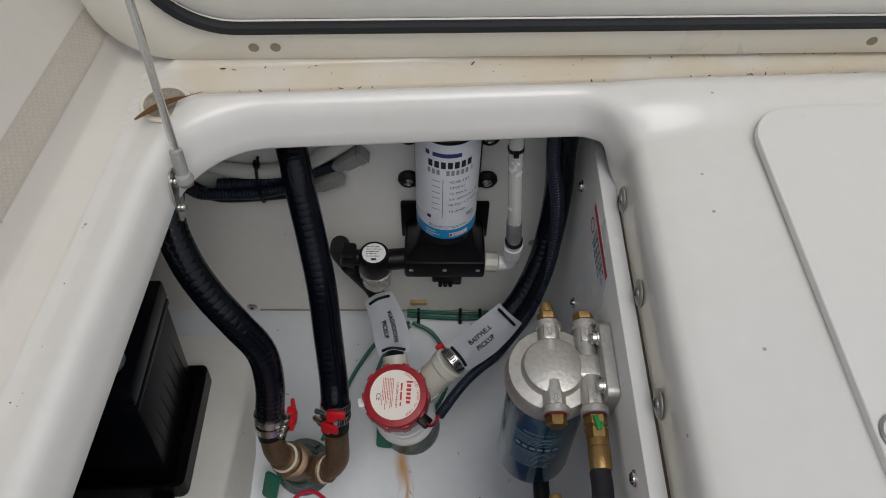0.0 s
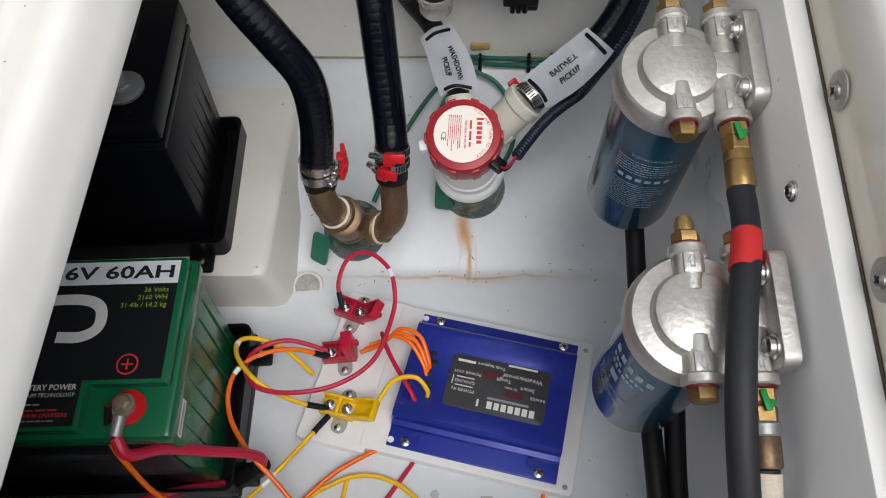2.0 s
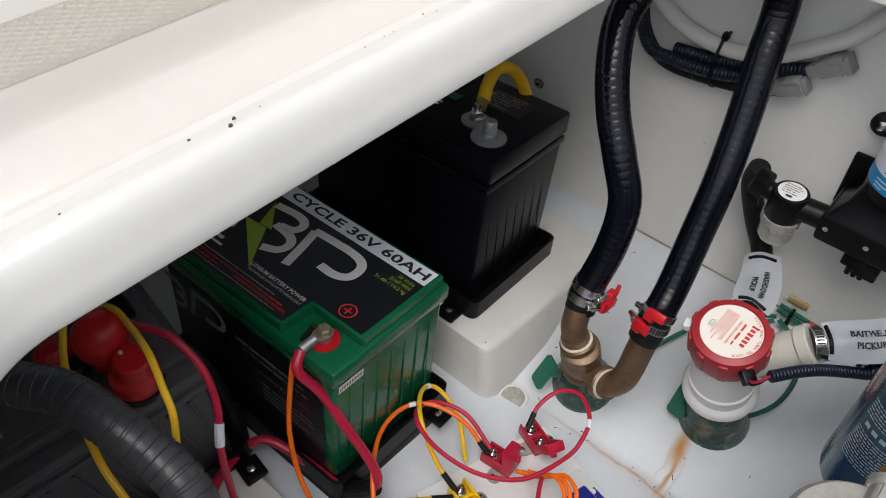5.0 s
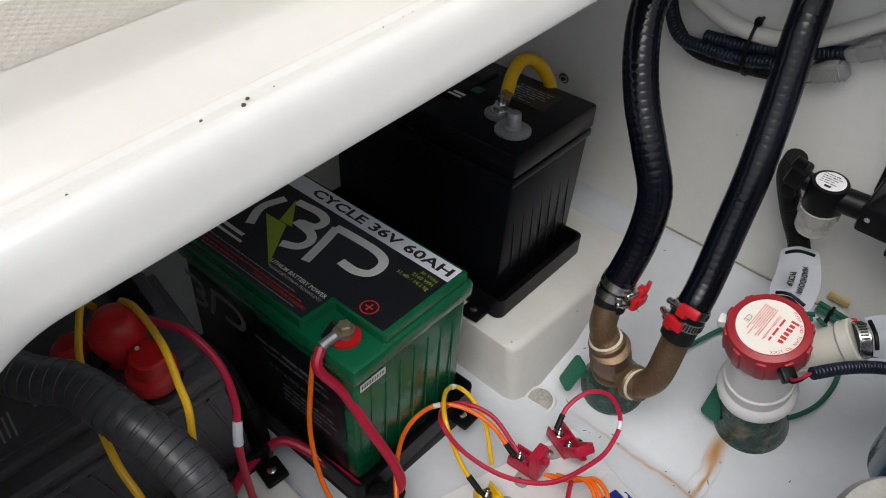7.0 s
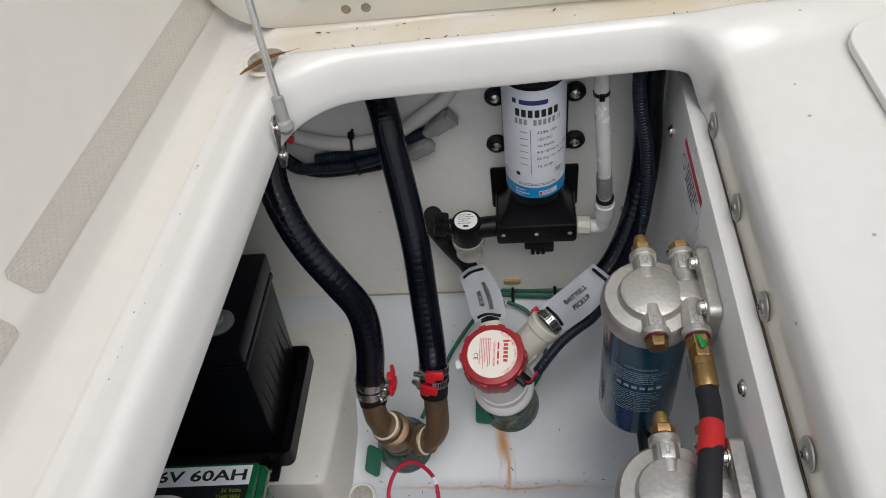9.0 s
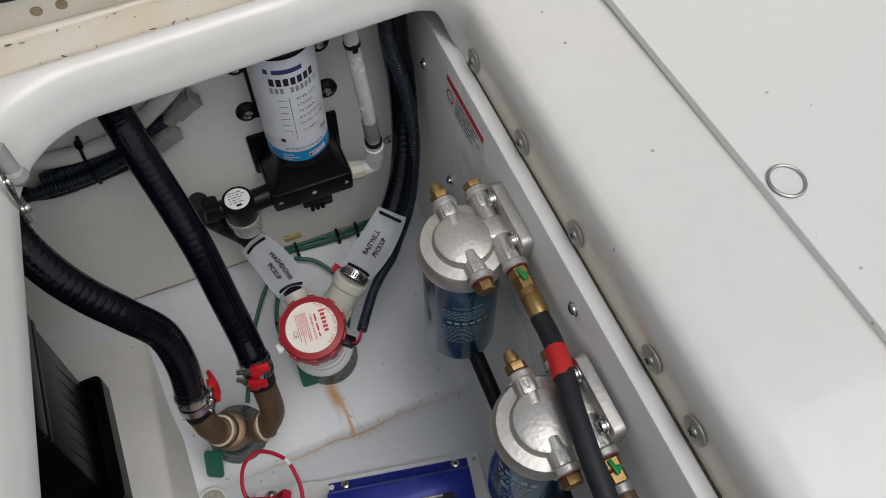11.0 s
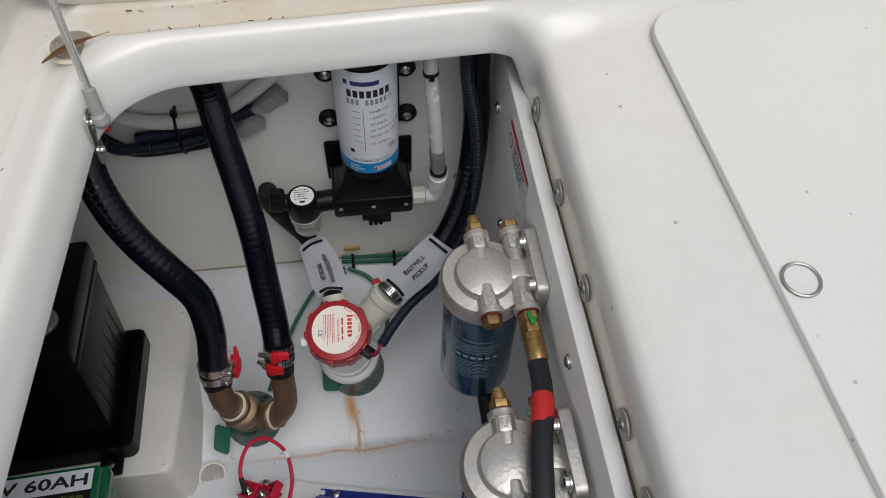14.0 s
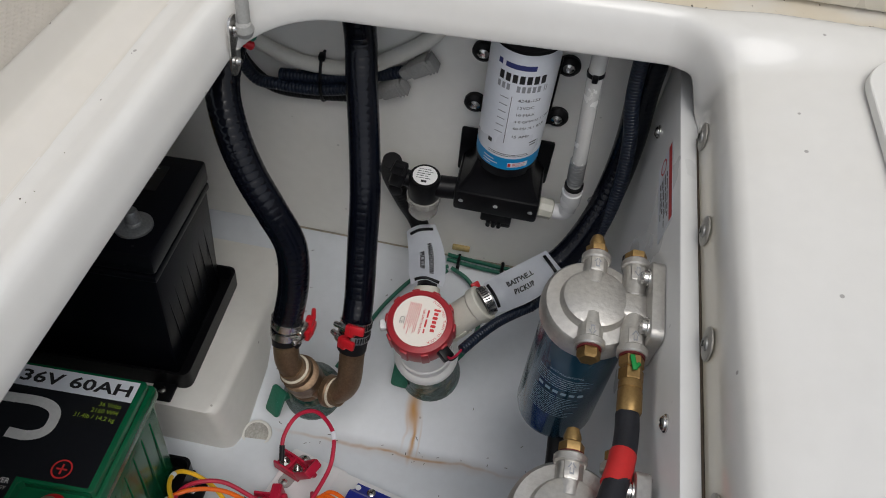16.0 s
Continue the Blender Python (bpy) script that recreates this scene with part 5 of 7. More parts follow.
# ---- fuel filters on the side panel ----
def build_filter(m, nip):
    """Cast head with four ports on a wall bracket, and a painted can below. Own frame: the head's middle at the origin."""
    e = thing("fuel_filter", m.translation, "cast aluminium filter head with a blue canister on the panel", "fuel filter", "fuel filters", m=m)
    bm = bmesh.new()
    lathe(bm, [(0.047, -0.026), (0.0525, -0.024), (0.0535, -0.016), (0.0525, -0.004), (0.049, 0.001), (0.036, 0.003), (0.0345, 0.008), (0.033, 0.0115), (0.030, 0.013), (0.001, 0.0135)], None, 48)
    part("head", bm, CAST, e)
    bm = bmesh.new()
    block(bm, (0.045, 0.032, 0.020), pose(0.040, 0.0, 0.003), 0.006, 3)
    block(bm, (0.03, 0.07, 0.012), pose(0.030, 0.0, -0.006), 0.005, 2)
    part("neck", bm, CAST, e)
    bm = bmesh.new()
    slab(bm, outline(0.092, 0.066, 0.010, 5), -0.0065, 0.0065, along((0.0565, 0.0, 0.0), (-1, 0.0, 0.0), (0, 1, 0)) @ pose(0, 0, 0, 0, 0, 90), 0.002)
    part("bracket", bm, CAST, e, "cast wall bracket")
    for y in (-0.029, 0.029):
        bm = bmesh.new()
        lathe(bm, [(0.0098, 0), (0.0098, 0.0018), (0.0075, 0.0022), (0.0075, 0.0062), (0.0055, 0.0082), (0.004, 0.0072)], along((0.050, y, 0.020), (-1, y, 0.020)), 18)
        part("bolt", bm, STEEL, e)
    bm = bmesh.new()
    k = math.tan(radians(5))
    lathe(bm, [(0.044, -0.020), (0.0465, -0.030), (0.047, -0.034), (0.047, -0.204), (0.0455, -0.212), (0.040, -0.216), (0.020, -0.214)], None, 44)
    for v in bm.verts:
        v.co.y += (v.co.z + 0.02) * k
    can = part("canister", bm, BLUECAN, e, "glossy blue painted canister")

    def on_can(a0, r=0.0473):
        def f(x, y):
            a = radians(a0) + x / r
            return Vector((r * math.sin(a), -r * math.cos(a) + (y + 0.02) * k, y))
        return f
    if nip:
        f = on_can(-12)
        letters("INSTALLATION", 0.0052, None, CANINK, can, 1.1, lambda x, y: f(x, y - 0.072))
        bars(text_rows(0, -0.080, 0.066, 6, 0.0038, 0.0012, 0.2, 11) + text_rows(0, -0.118, 0.064, 12, 0.0036, 0.0012, 0.35, 12), None, CANINK, can, f)
        bars([(-0.024 + i * 0.0095, -0.1085, 0.0062, 0.0052) for i in range(6)], None, CANINK, can, f, "pictograms")
    else:
        f = on_can(-62)
        bars([(-0.016 + 0.0105 * i, -0.062, 0.0066, 0.0105) for i in range(5)], None, CANINK, can, f, "brand_mark")
        bars([(-0.017 + 0.0056 * i, -0.0775, 0.0038, 0.0062) for i in range(8) if i != 3] + [(-0.014 + 0.0056 * i, -0.0875, 0.0038, 0.0062) for i in range(6)], None, CANINK, can, f)
        bars([(-0.006, -0.106, 0.012, 0.013)] + text_rows(-0.004, -0.13, 0.05, 6, 0.004, 0.0015, 0.4, 14), None, CANINK, can, f)
    for x, y0, y1 in ((-0.002, -0.018, -0.056), (0.040, -0.012, -0.056), (-0.002, 0.018, 0.056), (0.040, 0.012, 0.056)):
        sg = -1 if y1 < 0 else 1
        bm = bmesh.new()
        rod(bm, (x, y0, 0.002), (x, y1, 0.004), 0.0125, 20, 0.001)
        rod(bm, (x, y1 - sg * 0.009, 0.004), (x, y1, 0.004), 0.0155, 20, 0.0015)
        block(bm, (0.014, 0.020, 0.004), pose(x, (y0 + y1) / 2 + sg * 0.004, 0.0135), 0.0015)
        port = part("port", bm, CAST, e)
        bm = bmesh.new()
        d = -1 if (x < 0.02) == (sg < 0) else 1
        c = (y0 + y1) / 2 + sg * 0.004
        q = [(x - 0.004, c), (x, c + d * 0.006), (x + 0.004, c), (x + 0.002, c), (x + 0.002, c - d * 0.006), (x - 0.002, c - d * 0.006), (x - 0.002, c)]
        inner = [(x + (a - x) * 0.6, c + (b - c) * 0.68) for a, b in q]
        for i in range(7):
            a, b, g, h = q[i], q[(i + 1) % 7], inner[(i + 1) % 7], inner[i]
            bm.faces.new([bm.verts.new((*w, 0.0159)) for w in (a, b, g, h)])
        part("arrow", bm, GREYINK, port, "cast flow arrow")
    for x, y, kind in ((-0.002, -0.056, "plug"), (-0.002, 0.056, "nipple"), (0.040, 0.056, "plug")):
        sg = -1 if y < 0 else 1
        bm = bmesh.new()
        rod(bm, (x, y, 0.004), (x, y + sg * 0.002, 0.004), 0.0122, 20)
        part("washer", bm, WASHRED, e, "dark red sealing washer")
        bm = bmesh.new()
        mm = along((x, y + sg * 0.0015, 0.004), (x, y + sg, 0.004))
        lathe(bm, [(0.0112, 0), (0.0118, 0.001), (0.0118, 0.009), (0.0095, 0.011), (0.001, 0.0112)], mm, 6)
        if kind == "nipple":
            lathe(bm, [(0.0075, 0.01), (0.0085, 0.016), (0.006, 0.024), (0.001, 0.026)], mm, 12)
        part(kind, bm, BRASS, e, "brass " + kind)
    # outlet fitting
    bm = bmesh.new()
    rod(bm, (0.040, -0.056, 0.004), (0.040, -0.058, 0.004), 0.0128, 20)
    part("washer", bm, WASHRED, e)
    bm = bmesh.new()
    mm = along((0.040, -0.057, 0.004), (0.0395, -1.0, -0.03 if nip else -0.10))
    lathe(bm, [(0.0115, 0), (0.0125, 0.001), (0.0125, 0.010), (0.010, 0.012), (0.0112, 0.013), (0.0122, 0.014), (0.0122, 0.024), (0.0105, 0.026)], mm, 6)
    part("fitting", bm, BRASS, e, "brass hex fitting")
    bm = bmesh.new()
    lathe(bm, [(0.0108, 0.025), (0.0116, 0.027), (0.0116, 0.033), (0.0106, 0.034), (0.0118, 0.036), (0.0118, 0.056), (0.0108, 0.058)], mm, 24)
    part("ferrule", bm, BRASS if nip else BRONZE, e, "brass crimp ferrule" if nip else "tarnished bronze crimp ferrule")
    if not nip:
        bm = bmesh.new()
        lathe(bm, [(0.0118, 0.0245), (0.0132, 0.026), (0.0132, 0.0335), (0.0118, 0.035)], mm, 20)
        part("collar", bm, LEAD, e, "knurled grey collar")
    bm = bmesh.new()
    block(bm, (0.005, 0.016, 0.003), pose(0.039, -0.068, 0.0165, 0, 0, 12), 0.001)
    block(bm, (0.004, 0.008, 0.003), pose(0.0425, -0.071, 0.0162, 0, 0, -40), 0.001)
    part("paint_mark", bm, mat("green_paint_mark", (0.0, 0.22, 0.04), 0.5), e, "green torque paint mark")
    return e


build_filter(pose(-0.0555, 0.032, 0.540), True)
build_filter(pose(-0.0625, -0.188, 0.533), False)

# ---- fuel hoses along the panel ----
TAPE_HOSE = [(-0.0165, -0.084, 0.541), (-0.0175, -0.106, 0.545), (-0.024, -0.142, 0.556), (-0.036, -0.185, 0.565), (-0.046, -0.245, 0.566), (-0.046, -0.30, 0.549), (-0.038, -0.354, 0.518), (-0.019, -0.42, 0.458), (-0.006, -0.50, 0.37)]
FH = thing("fuel_hose", (-0.03, -0.25, 0.55), "matt black fuel hose with a band of red tape", "hose", "fuel hoses")
bm = bmesh.new()
tube(bm, TAPE_HOSE, 0.0112, 18, 8)
part("hose", bm, FUELHOSE, FH)
bm = bmesh.new()
tube(bm, [(-0.0213, -0.127, 0.5515), (-0.0252, -0.144, 0.5565), (-0.0300, -0.160, 0.5598)], 0.0121, 18, 6)
part("red_tape", bm, mat("red_tape", (0.50, 0.02, 0.02), 0.5, var=0.1), FH, "band of red tape")
H2 = [(-0.0232, -0.303, 0.528), (-0.0225, -0.325, 0.524), (-0.014, -0.362, 0.509), (-0.006, -0.400, 0.486), (-0.004, -0.45, 0.440), (-0.004, -0.55, 0.34)]
FH2 = thing("fuel_hose", (-0.02, -0.4, 0.48), "matt black fuel hose with a band of green tape", "hose", "fuel hoses")
bm = bmesh.new()
tube(bm, H2, 0.0108, 18, 8)
part("hose", bm, FUELHOSE, FH2)
bm = bmesh.new()
tube(bm, [(-0.0078, -0.388, 0.4945), (-0.006, -0.400, 0.486), (-0.0049, -0.418, 0.471)], 0.0116, 18, 6)
part("green_tape", bm, mat("green_tape", (0.0, 0.10, 0.05), 0.5, var=0.1), FH2, "band of green tape")
bm = bmesh.new()
tube(bm, [(-0.0232, -0.305, 0.5275), (-0.0236, -0.318, 0.525), (-0.0235, -0.328, 0.522)], 0.0122, 18, 5)
part("sleeve", bm, TAPE, FH2, "frayed pale end sleeve")
for pts, lab in (([(-0.062, 0.06, 0.42), (-0.052, 0.03, 0.34), (-0.042, -0.02, 0.29), (-0.040, -0.12, 0.27), (-0.040, -0.26, 0.28), (-0.035, -0.36, 0.26), (-0.028, -0.48, 0.22), (-0.02, -0.6, 0.22)], "black hose running low behind the filter cans"),
                 ([(-0.020, -0.15, 0.33), (-0.016, -0.22, 0.29), (-0.016, -0.30, 0.27), (-0.012, -0.40, 0.25), (-0.010, -0.60, 0.23)], "black hose running low along the side panel")):
    bm = bmesh.new()
    tube(bm, pts, 0.0112, 14, 8)
    single("low_hose", bm, RUBBER, lab, "hose", "low hoses")
bm = bmesh.new()
tube(bm, [(-0.055, -0.33, 0.15), (-0.045, -0.38, 0.16), (-0.02, -0.45, 0.19), (-0.01, -0.55, 0.22)], 0.0035, 10, 8)
single("ground_wire", bm, WG, "thin green wire along the foot of the panel", "cable")
e = thing("hose_clip", (0.0, -0.455, 0.50), "black rubber-lined clip screwed to the side panel", "clip")
bm = bmesh.new()
block(bm, (0.02, 0.03, 0.012), pose(-0.003, -0.462, 0.478, 20, 0, 0), 0.003)
part("strap", bm, RUBBER, e)
bm = bmesh.new()
rod(bm, (0.0085, -0.45, 0.495), (0.001, -0.45, 0.495), 0.0065, 8, 0.001)
part("screw", bm, STEEL, e)


# ---- charger, boards and fuse holders on the near hull side ----
def near(x, y, turn=0.0, h=0.0):
    """A frame lying on the near half of the hull bottom."""
    z = Vector((0, 0.24, 1)).normalized()
    xx = Vector((1, 0, 0))
    yy = z.cross(xx)
    m = Matrix((xx, yy, z)).transposed().to_4x4()
    m.translation = Vector((x, y, floor_z(min(y, 0.02)))) + z * h
    return m @ pose(0, 0, 0, 0, 0, turn)


bm = bmesh.new()
slab(bm, outline(0.276, 0.216, 0.006, 5), -0.004, 0.0135, near(-0.1990, -0.178, -13) @ pose(-0.018, 0, 0), 0.0015)
b1 = single("mounting_board", bm, WHITE_PAD, "white plastic mounting board under the charger", "board", "mounting boards")
bm = bmesh.new()
slab(bm, outline(0.094, 0.226, 0.005, 5), -0.004, 0.0125, near(-0.386, -0.137, -14), 0.002)
b2 = single("mounting_board", bm, WHITE_PAD, "narrow white mounting board under the fuse holders", "board", "mounting boards")
for x, y in ((0.110, -0.098), (0.110, 0.096)):
    bm = bmesh.new()
    m = near(-0.1990, -0.178, -13) @ pose(x, y, 0.0136)
    lathe(bm, [(0.0035, 0), (0.001, 0.0004)], m, 14)
    part("hole", bm, HOLE_SHADE, b1)

CM = near(-0.2100, -0.175, -13, 0.0135) @ Matrix.Diagonal((1.08, 1.05, 1, 1))
CH_ = thing("battery_charger", CM.translation, "blue anodised charger with a charcoal printed label", "charger", m=CM)
bm = bmesh.new()
block(bm, (0.204, 0.188, 0.004), pose(0, 0, 0.002), 0.001)
part("flange", bm, CHARGER, CH_)
bm = bmesh.new()
prof = [(-0.070, 0.003), (-0.070, 0.012), (-0.064, 0.014), (-0.064, 0.026), (-0.060, 0.030), (-0.040, 0.030), (-0.038, 0.0285), (0.040, 0.0285), (0.042, 0.030), (0.066, 0.030), (0.070, 0.026), (0.070, 0.016), (0.078, 0.012), (0.078, 0.003)]
ends = [[bm.verts.new((x, y, z)) for y, z in prof] for x in (-0.1015, -0.100, 0.100, 0.1015)]
for v in ends[0] + ends[3]:
    v.co.z = 0.003 + (v.co.z - 0.003) * 0.97
for a, b in zip(ends, ends[1:]):
    for k in range(len(prof) - 1):
        bm.faces.new((a[k], a[k + 1], b[k + 1], b[k]))
bm.faces.new(ends[0])
bm.faces.new(ends[3][::-1])
body = part("housing", bm, CHARGER, CH_)
bm = bmesh.new()
slab(bm, outline(0.122, 0.072, 0.006, 4), 0.0286, 0.0291, pose(0.0135, -0.001, 0), 0.0001)
lb = part("label", bm, CHLABEL, CH_, "charcoal label with white print")
LM = pose(0.0135, -0.001, 0.0294, 0, 0, 180)
bars([(-0.046 + 0.0085 * i, 0.0245, 0.0062, 0.0095) for i in range(7)] + [(0.0195, 0.0245, 0.0025, 0.0095)], LM, WINK, lb, name="brand_mark")
bars([(-0.016, 0.0155, 0.05, 0.003)], LM, GREYINK, lb)
for wd, x, y, sz, mt in (("Smart", -0.036, -0.006, 0.0072, WINK), ("Tough", -0.006, -0.012, 0.0072, WINK), ("Weatherproof", -0.028, -0.019, 0.0082, WINK), ("RANGE", -0.050, 0.004, 0.0055, WINK), ("36 Volts", -0.016, -0.003, 0.0048, WINK),
                         ("POWER IN", 0.040, 0.012, 0.0058, WINK), ("GROUND", 0.040, 0.0005, 0.0058, WINK), ("POWER OUT", 0.039, -0.0125, 0.0058, WINK), ("Tech Support", 0.012, -0.0275, 0.0062, WINK)):
    letters(wd, sz, LM @ pose(x, y, 0), mt, lb)
bars([(0.043, -0.0275, 0.022, 0.0035), (-0.026, -0.0335, 0.036, 0.0028), (0.040, 0.0065, 0.022, 0.0016), (0.040, -0.005, 0.022, 0.0016), (0.055, 0.0005, 0.0012, 0.012)], LM, WINK, lb)
bars([(-0.022, 0.0045, 0.022, 0.009), (0.012, -0.0155, 0.018, 0.008)], LM, mat("dim_red_lamp_window", (0.09, 0.012, 0.014), 0.4), lb, name="lamp_window")
for x, y in ((-0.078, 0.087), (0.084, 0.087), (-0.080, -0.086), (0.080, -0.086)):
    bm = bmesh.new()
    lathe(bm, [(0.0062, 0.004), (0.006, 0.006), (0.003, 0.0075)], pose(x, y, 0), 18)
    sc = part("screw", bm, STEEL, CH_)
    bm = bmesh.new()
    for a in (45, 135):
        block(bm, (0.006, 0.0013, 0.0006), pose(x, y, 0.0075, 0, 0, a))
    part("slot", bm, INK, sc)
for x, y in ((-0.070, -0.078), (0.070, -0.078), (-0.098, 0.087), (-0.098, -0.087)):
    bm = bmesh.new()
    lathe(bm, [(0.0042, 0.0042), (0.004, 0.0048), (0.001, 0.005)], pose(x, y, 0.0085 if abs(x) < 0.08 else 0), 14)
    part("rivet", bm, CHARGER if abs(x) < 0.08 else WHITEP, CH_)
for i, y in enumerate((0.026, 0.014, 0.0, -0.014)):
    bm = bmesh.new()
    lathe(bm, [(0.004, 0), (0.0042, 0.0015), (0.0025, 0.002)], pose(-0.072 + 0.004 * (i % 2), y, 0.0286), 14)
    part("grommet", bm, INK, CH_)


def fuse_holder(x, y, turn, material, lid_turn, name, words):
    m = near(x, y, turn, 0.0125)
    e = thing("fuse_holder", m.translation, words, "fuse holder", "fuse holders", m=m)
    bm = bmesh.new()
    slab(bm, outline(0.020, 0.062, 0.009, 5), 0, 0.0025)
    part("base", bm, GREYC, e, "grey metal foot")
    for yy in (-0.024, 0.024):
        bm = bmesh.new()
        lathe(bm, [(0.0048, 0.0025), (0.0045, 0.0045), (0.002, 0.0055)], pose(0, yy, 0), 16)
        part("screw", bm, STEEL, e)
    bm = bmesh.new()
    block(bm, (0.046, 0.026, 0.007), pose(-0.006, 0, 0.006), 0.0015)
    for yy in (-0.012, 0.012):
        block(bm, (0.046, 0.003, 0.012), pose(-0.006, yy, 0.014), 0.001)
    block(bm, (0.005, 0.022, 0.009), pose(-0.006, 0, 0.012), 0.001)
    part("tray", bm, material, e)
    for xx in (-0.018, 0.006):
        bm = bmesh.new()
        lathe(bm, [(0.0078, 0.0095), (0.0078, 0.0115), (0.006, 0.0118)], pose(xx, 0, 0), 20)
        lathe(bm, [(0.0062, 0.0118), (0.0062, 0.0165)], pose(xx, 0, 0), 6)
        lathe(bm, [(0.0028, 0.0165), (0.0028, 0.0235), (0.0018, 0.0245)], pose(xx, 0, 0), 14)
        part("stud", bm, STEEL, e, "stud with washer and nut")
    lm = pose(0.017, 0, 0.012) @ pose(0, 0, 0, 0, lid_turn, 0)
    bm = bmesh.new()
    block(bm, (0.034, 0.026, 0.004), lm @ pose(0.017, 0, 0), 0.0012)
    block(bm, (0.034, 0.003, 0.012), lm @ pose(0.017, 0.0125, 0.006), 0.001)
    block(bm, (0.034, 0.003, 0.012), lm @ pose(0.017, -0.0125, 0.006), 0.001)
    block(bm, (0.004, 0.026, 0.012), lm @ pose(0.034, 0, 0.006), 0.001)
    block(bm, (0.010, 0.006, 0.008), lm @ pose(0.022, 0, -0.005), 0.001)
    part("cover", bm, material, e, "open flip-up cover")
    return e


fuse_holder(-0.392, -0.058, -22, FUSERED, -48, "red", "red fuse holder with its cover flipped open")
fuse_holder(-0.404, -0.120, 6, FUSERED, -100, "red", "red fuse holder with its cover tipped up")
fuse_holder(-0.398, -0.200, -14, YEL, -26, "yellow", "yellow fuse holder with its cover flipped open")


# ---- batteries ----
def battery_tray(e, x, y, z, lx, ly, lug):
    bm = bmesh.new()
    outer, inner = outline(lx, ly, 0.012, 4), outline(lx - 0.008, ly - 0.008, 0.010, 4)
    k = len(outer)
    lv = [[bm.verts.new((x + p, y + q, zz)) for p, q in o] for o, zz in ((outer, z), (outer, z + 0.032), (inner, z + 0.032), (inner, z + 0.004))]
    for a, b in zip(lv, lv[1:]):
        for i in range(k):
            bm.faces.new((a[i], a[(i + 1) % k], b[(i + 1) % k], b[i]))
    bm.faces.new(lv[0][::-1])
    bm.faces.new(lv[-1])
    t = part("tray", bm, BLACKP, e, "black plastic battery tray")
    for px, py in lug:
        bm = bmesh.new()
        block(bm, (0.034, 0.030, 0.007), pose(px, py, z + 0.0035), 0.003)
        lg = part("lug", bm, BLACKP, t)
        bm = bmesh.new()
        lathe(bm, [(0.006, 0.007), (0.0055, 0.009), (0.002, 0.0105)], pose(px, py, z), 16)
        part("screw", bm, STEEL, lg)


# lithium battery, leaning back with the hull
def stroke(bm, pts, w, h=0.2396):
    path = smooth_path([(x, y, h) for x, y in pts], 6)
    rows = []
    for p, t, u, v in frames_of(path, (0, 0, 1)):
        rows.append((bm.verts.new(p + v * w), bm.verts.new(p - v * w)))
    for a, b in zip(rows, rows[1:]):
        bm.faces.new((a[0], a[1], b[1], b[0]))


GM = pose(-0.6978, -0.2031, 0.1095, -9.1, 0, 2.06)
GB = thing("lithium_battery", GM.translation, "green lithium battery with a black printed top label", "battery", "batteries", m=GM)
bm = bmesh.new()
block(bm, (0.316, 0.192, 0.195), pose(0, 0, 0.1045), 0.008, 3, 0.98)
case = part("case", bm, GREENB, GB, "glossy green ribbed case")
bm = bmesh.new()
block(bm, (0.326, 0.204, 0.026), pose(0, 0, 0.213), 0.006, 2)
part("lid", bm, GREENB, GB)
bm = bmesh.new()
slab(bm, [(-0.157, -0.096), (0.071, -0.096), (0.075, -0.093), (0.075, -0.053), (0.079, -0.049), (0.154, -0.049), (0.157, -0.046), (0.157, 0.093), (0.154, 0.096), (-0.154, 0.096), (-0.157, 0.093)], 0.225, 0.2385, None, 0.0015)
part("raised_top", bm, GREENB, GB)
for i in range(7):
    bm = bmesh.new()
    block(bm, (0.0016, 0.002, 0.165), pose(0.1578, -0.072 + i * 0.024, 0.100), 0.0006)
    part("rib", bm, GREENB, case)
# top label: a black film with a cut corner at the terminal
bm = bmesh.new()
q = [(-0.152, -0.092), (0.070, -0.092), (0.070, -0.045), (0.150, -0.045), (0.150, 0.092), (-0.152, 0.092)]
bm.faces.new([bm.verts.new((x, y, 0.2389)) for x, y in q])
tl = part("top_label", bm, GLABEL, GB, "black printed label")
T = pose(0, 0, 0.2393)
bars([(-0.001, 0.078, 0.302, 0.028)], T, PAPER, tl, name="white_band")
T2 = pose(0, 0, 0.2396)
letters("CYCLE 36V 60AH", 0.0215, T2 @ pose(0.146, 0.0775, 0), INK, tl, 1.5, None, "RIGHT", bold=0.025)
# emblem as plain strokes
for pts in ([(-0.020, 0.044), (0.010, 0.046), (0.052, 0.046), (0.072, 0.036), (0.074, 0.014), (0.058, 0.003), (0.032, 0.003)], [(-0.018, 0.044), (-0.008, 0.010), (0.001, -0.026)],
            [(-0.096, 0.046), (-0.056, 0.050), (-0.038, 0.042), (-0.040, 0.026), (-0.060, 0.020)], [(-0.066, 0.018), (-0.034, 0.014), (-0.022, 0.002), (-0.026, -0.014), (-0.046, -0.024)],
            [(-0.112, 0.040), (-0.120, 0.006), (-0.104, -0.026)]):
    bm = bmesh.new()
    stroke(bm, pts, 0.0062)
    part("emblem_stroke", bm, WINK, tl, "pale emblem stroke")
bm = bmesh.new()
for tri in (((-0.100, 0.048), (-0.082, 0.004), (-0.060, 0.006)), ((-0.024, -0.061), (-0.106, 0.002), (-0.068, 0.004))):
    bm.faces.new([bm.verts.new(Vector((x, y, 0.2399))) for x, y in tri])
part("bolt_emblem", bm, LIME, tl, "lime flash emblem")
for i, wd in enumerate(("36 Volts", "2160 WH", "31.4lb / 14.2 kg")):
    letters(wd, 0.0080, T2 @ pose(0.142, 0.0560 - i * 0.0090, 0), LIME, tl, 1, None, "RIGHT")
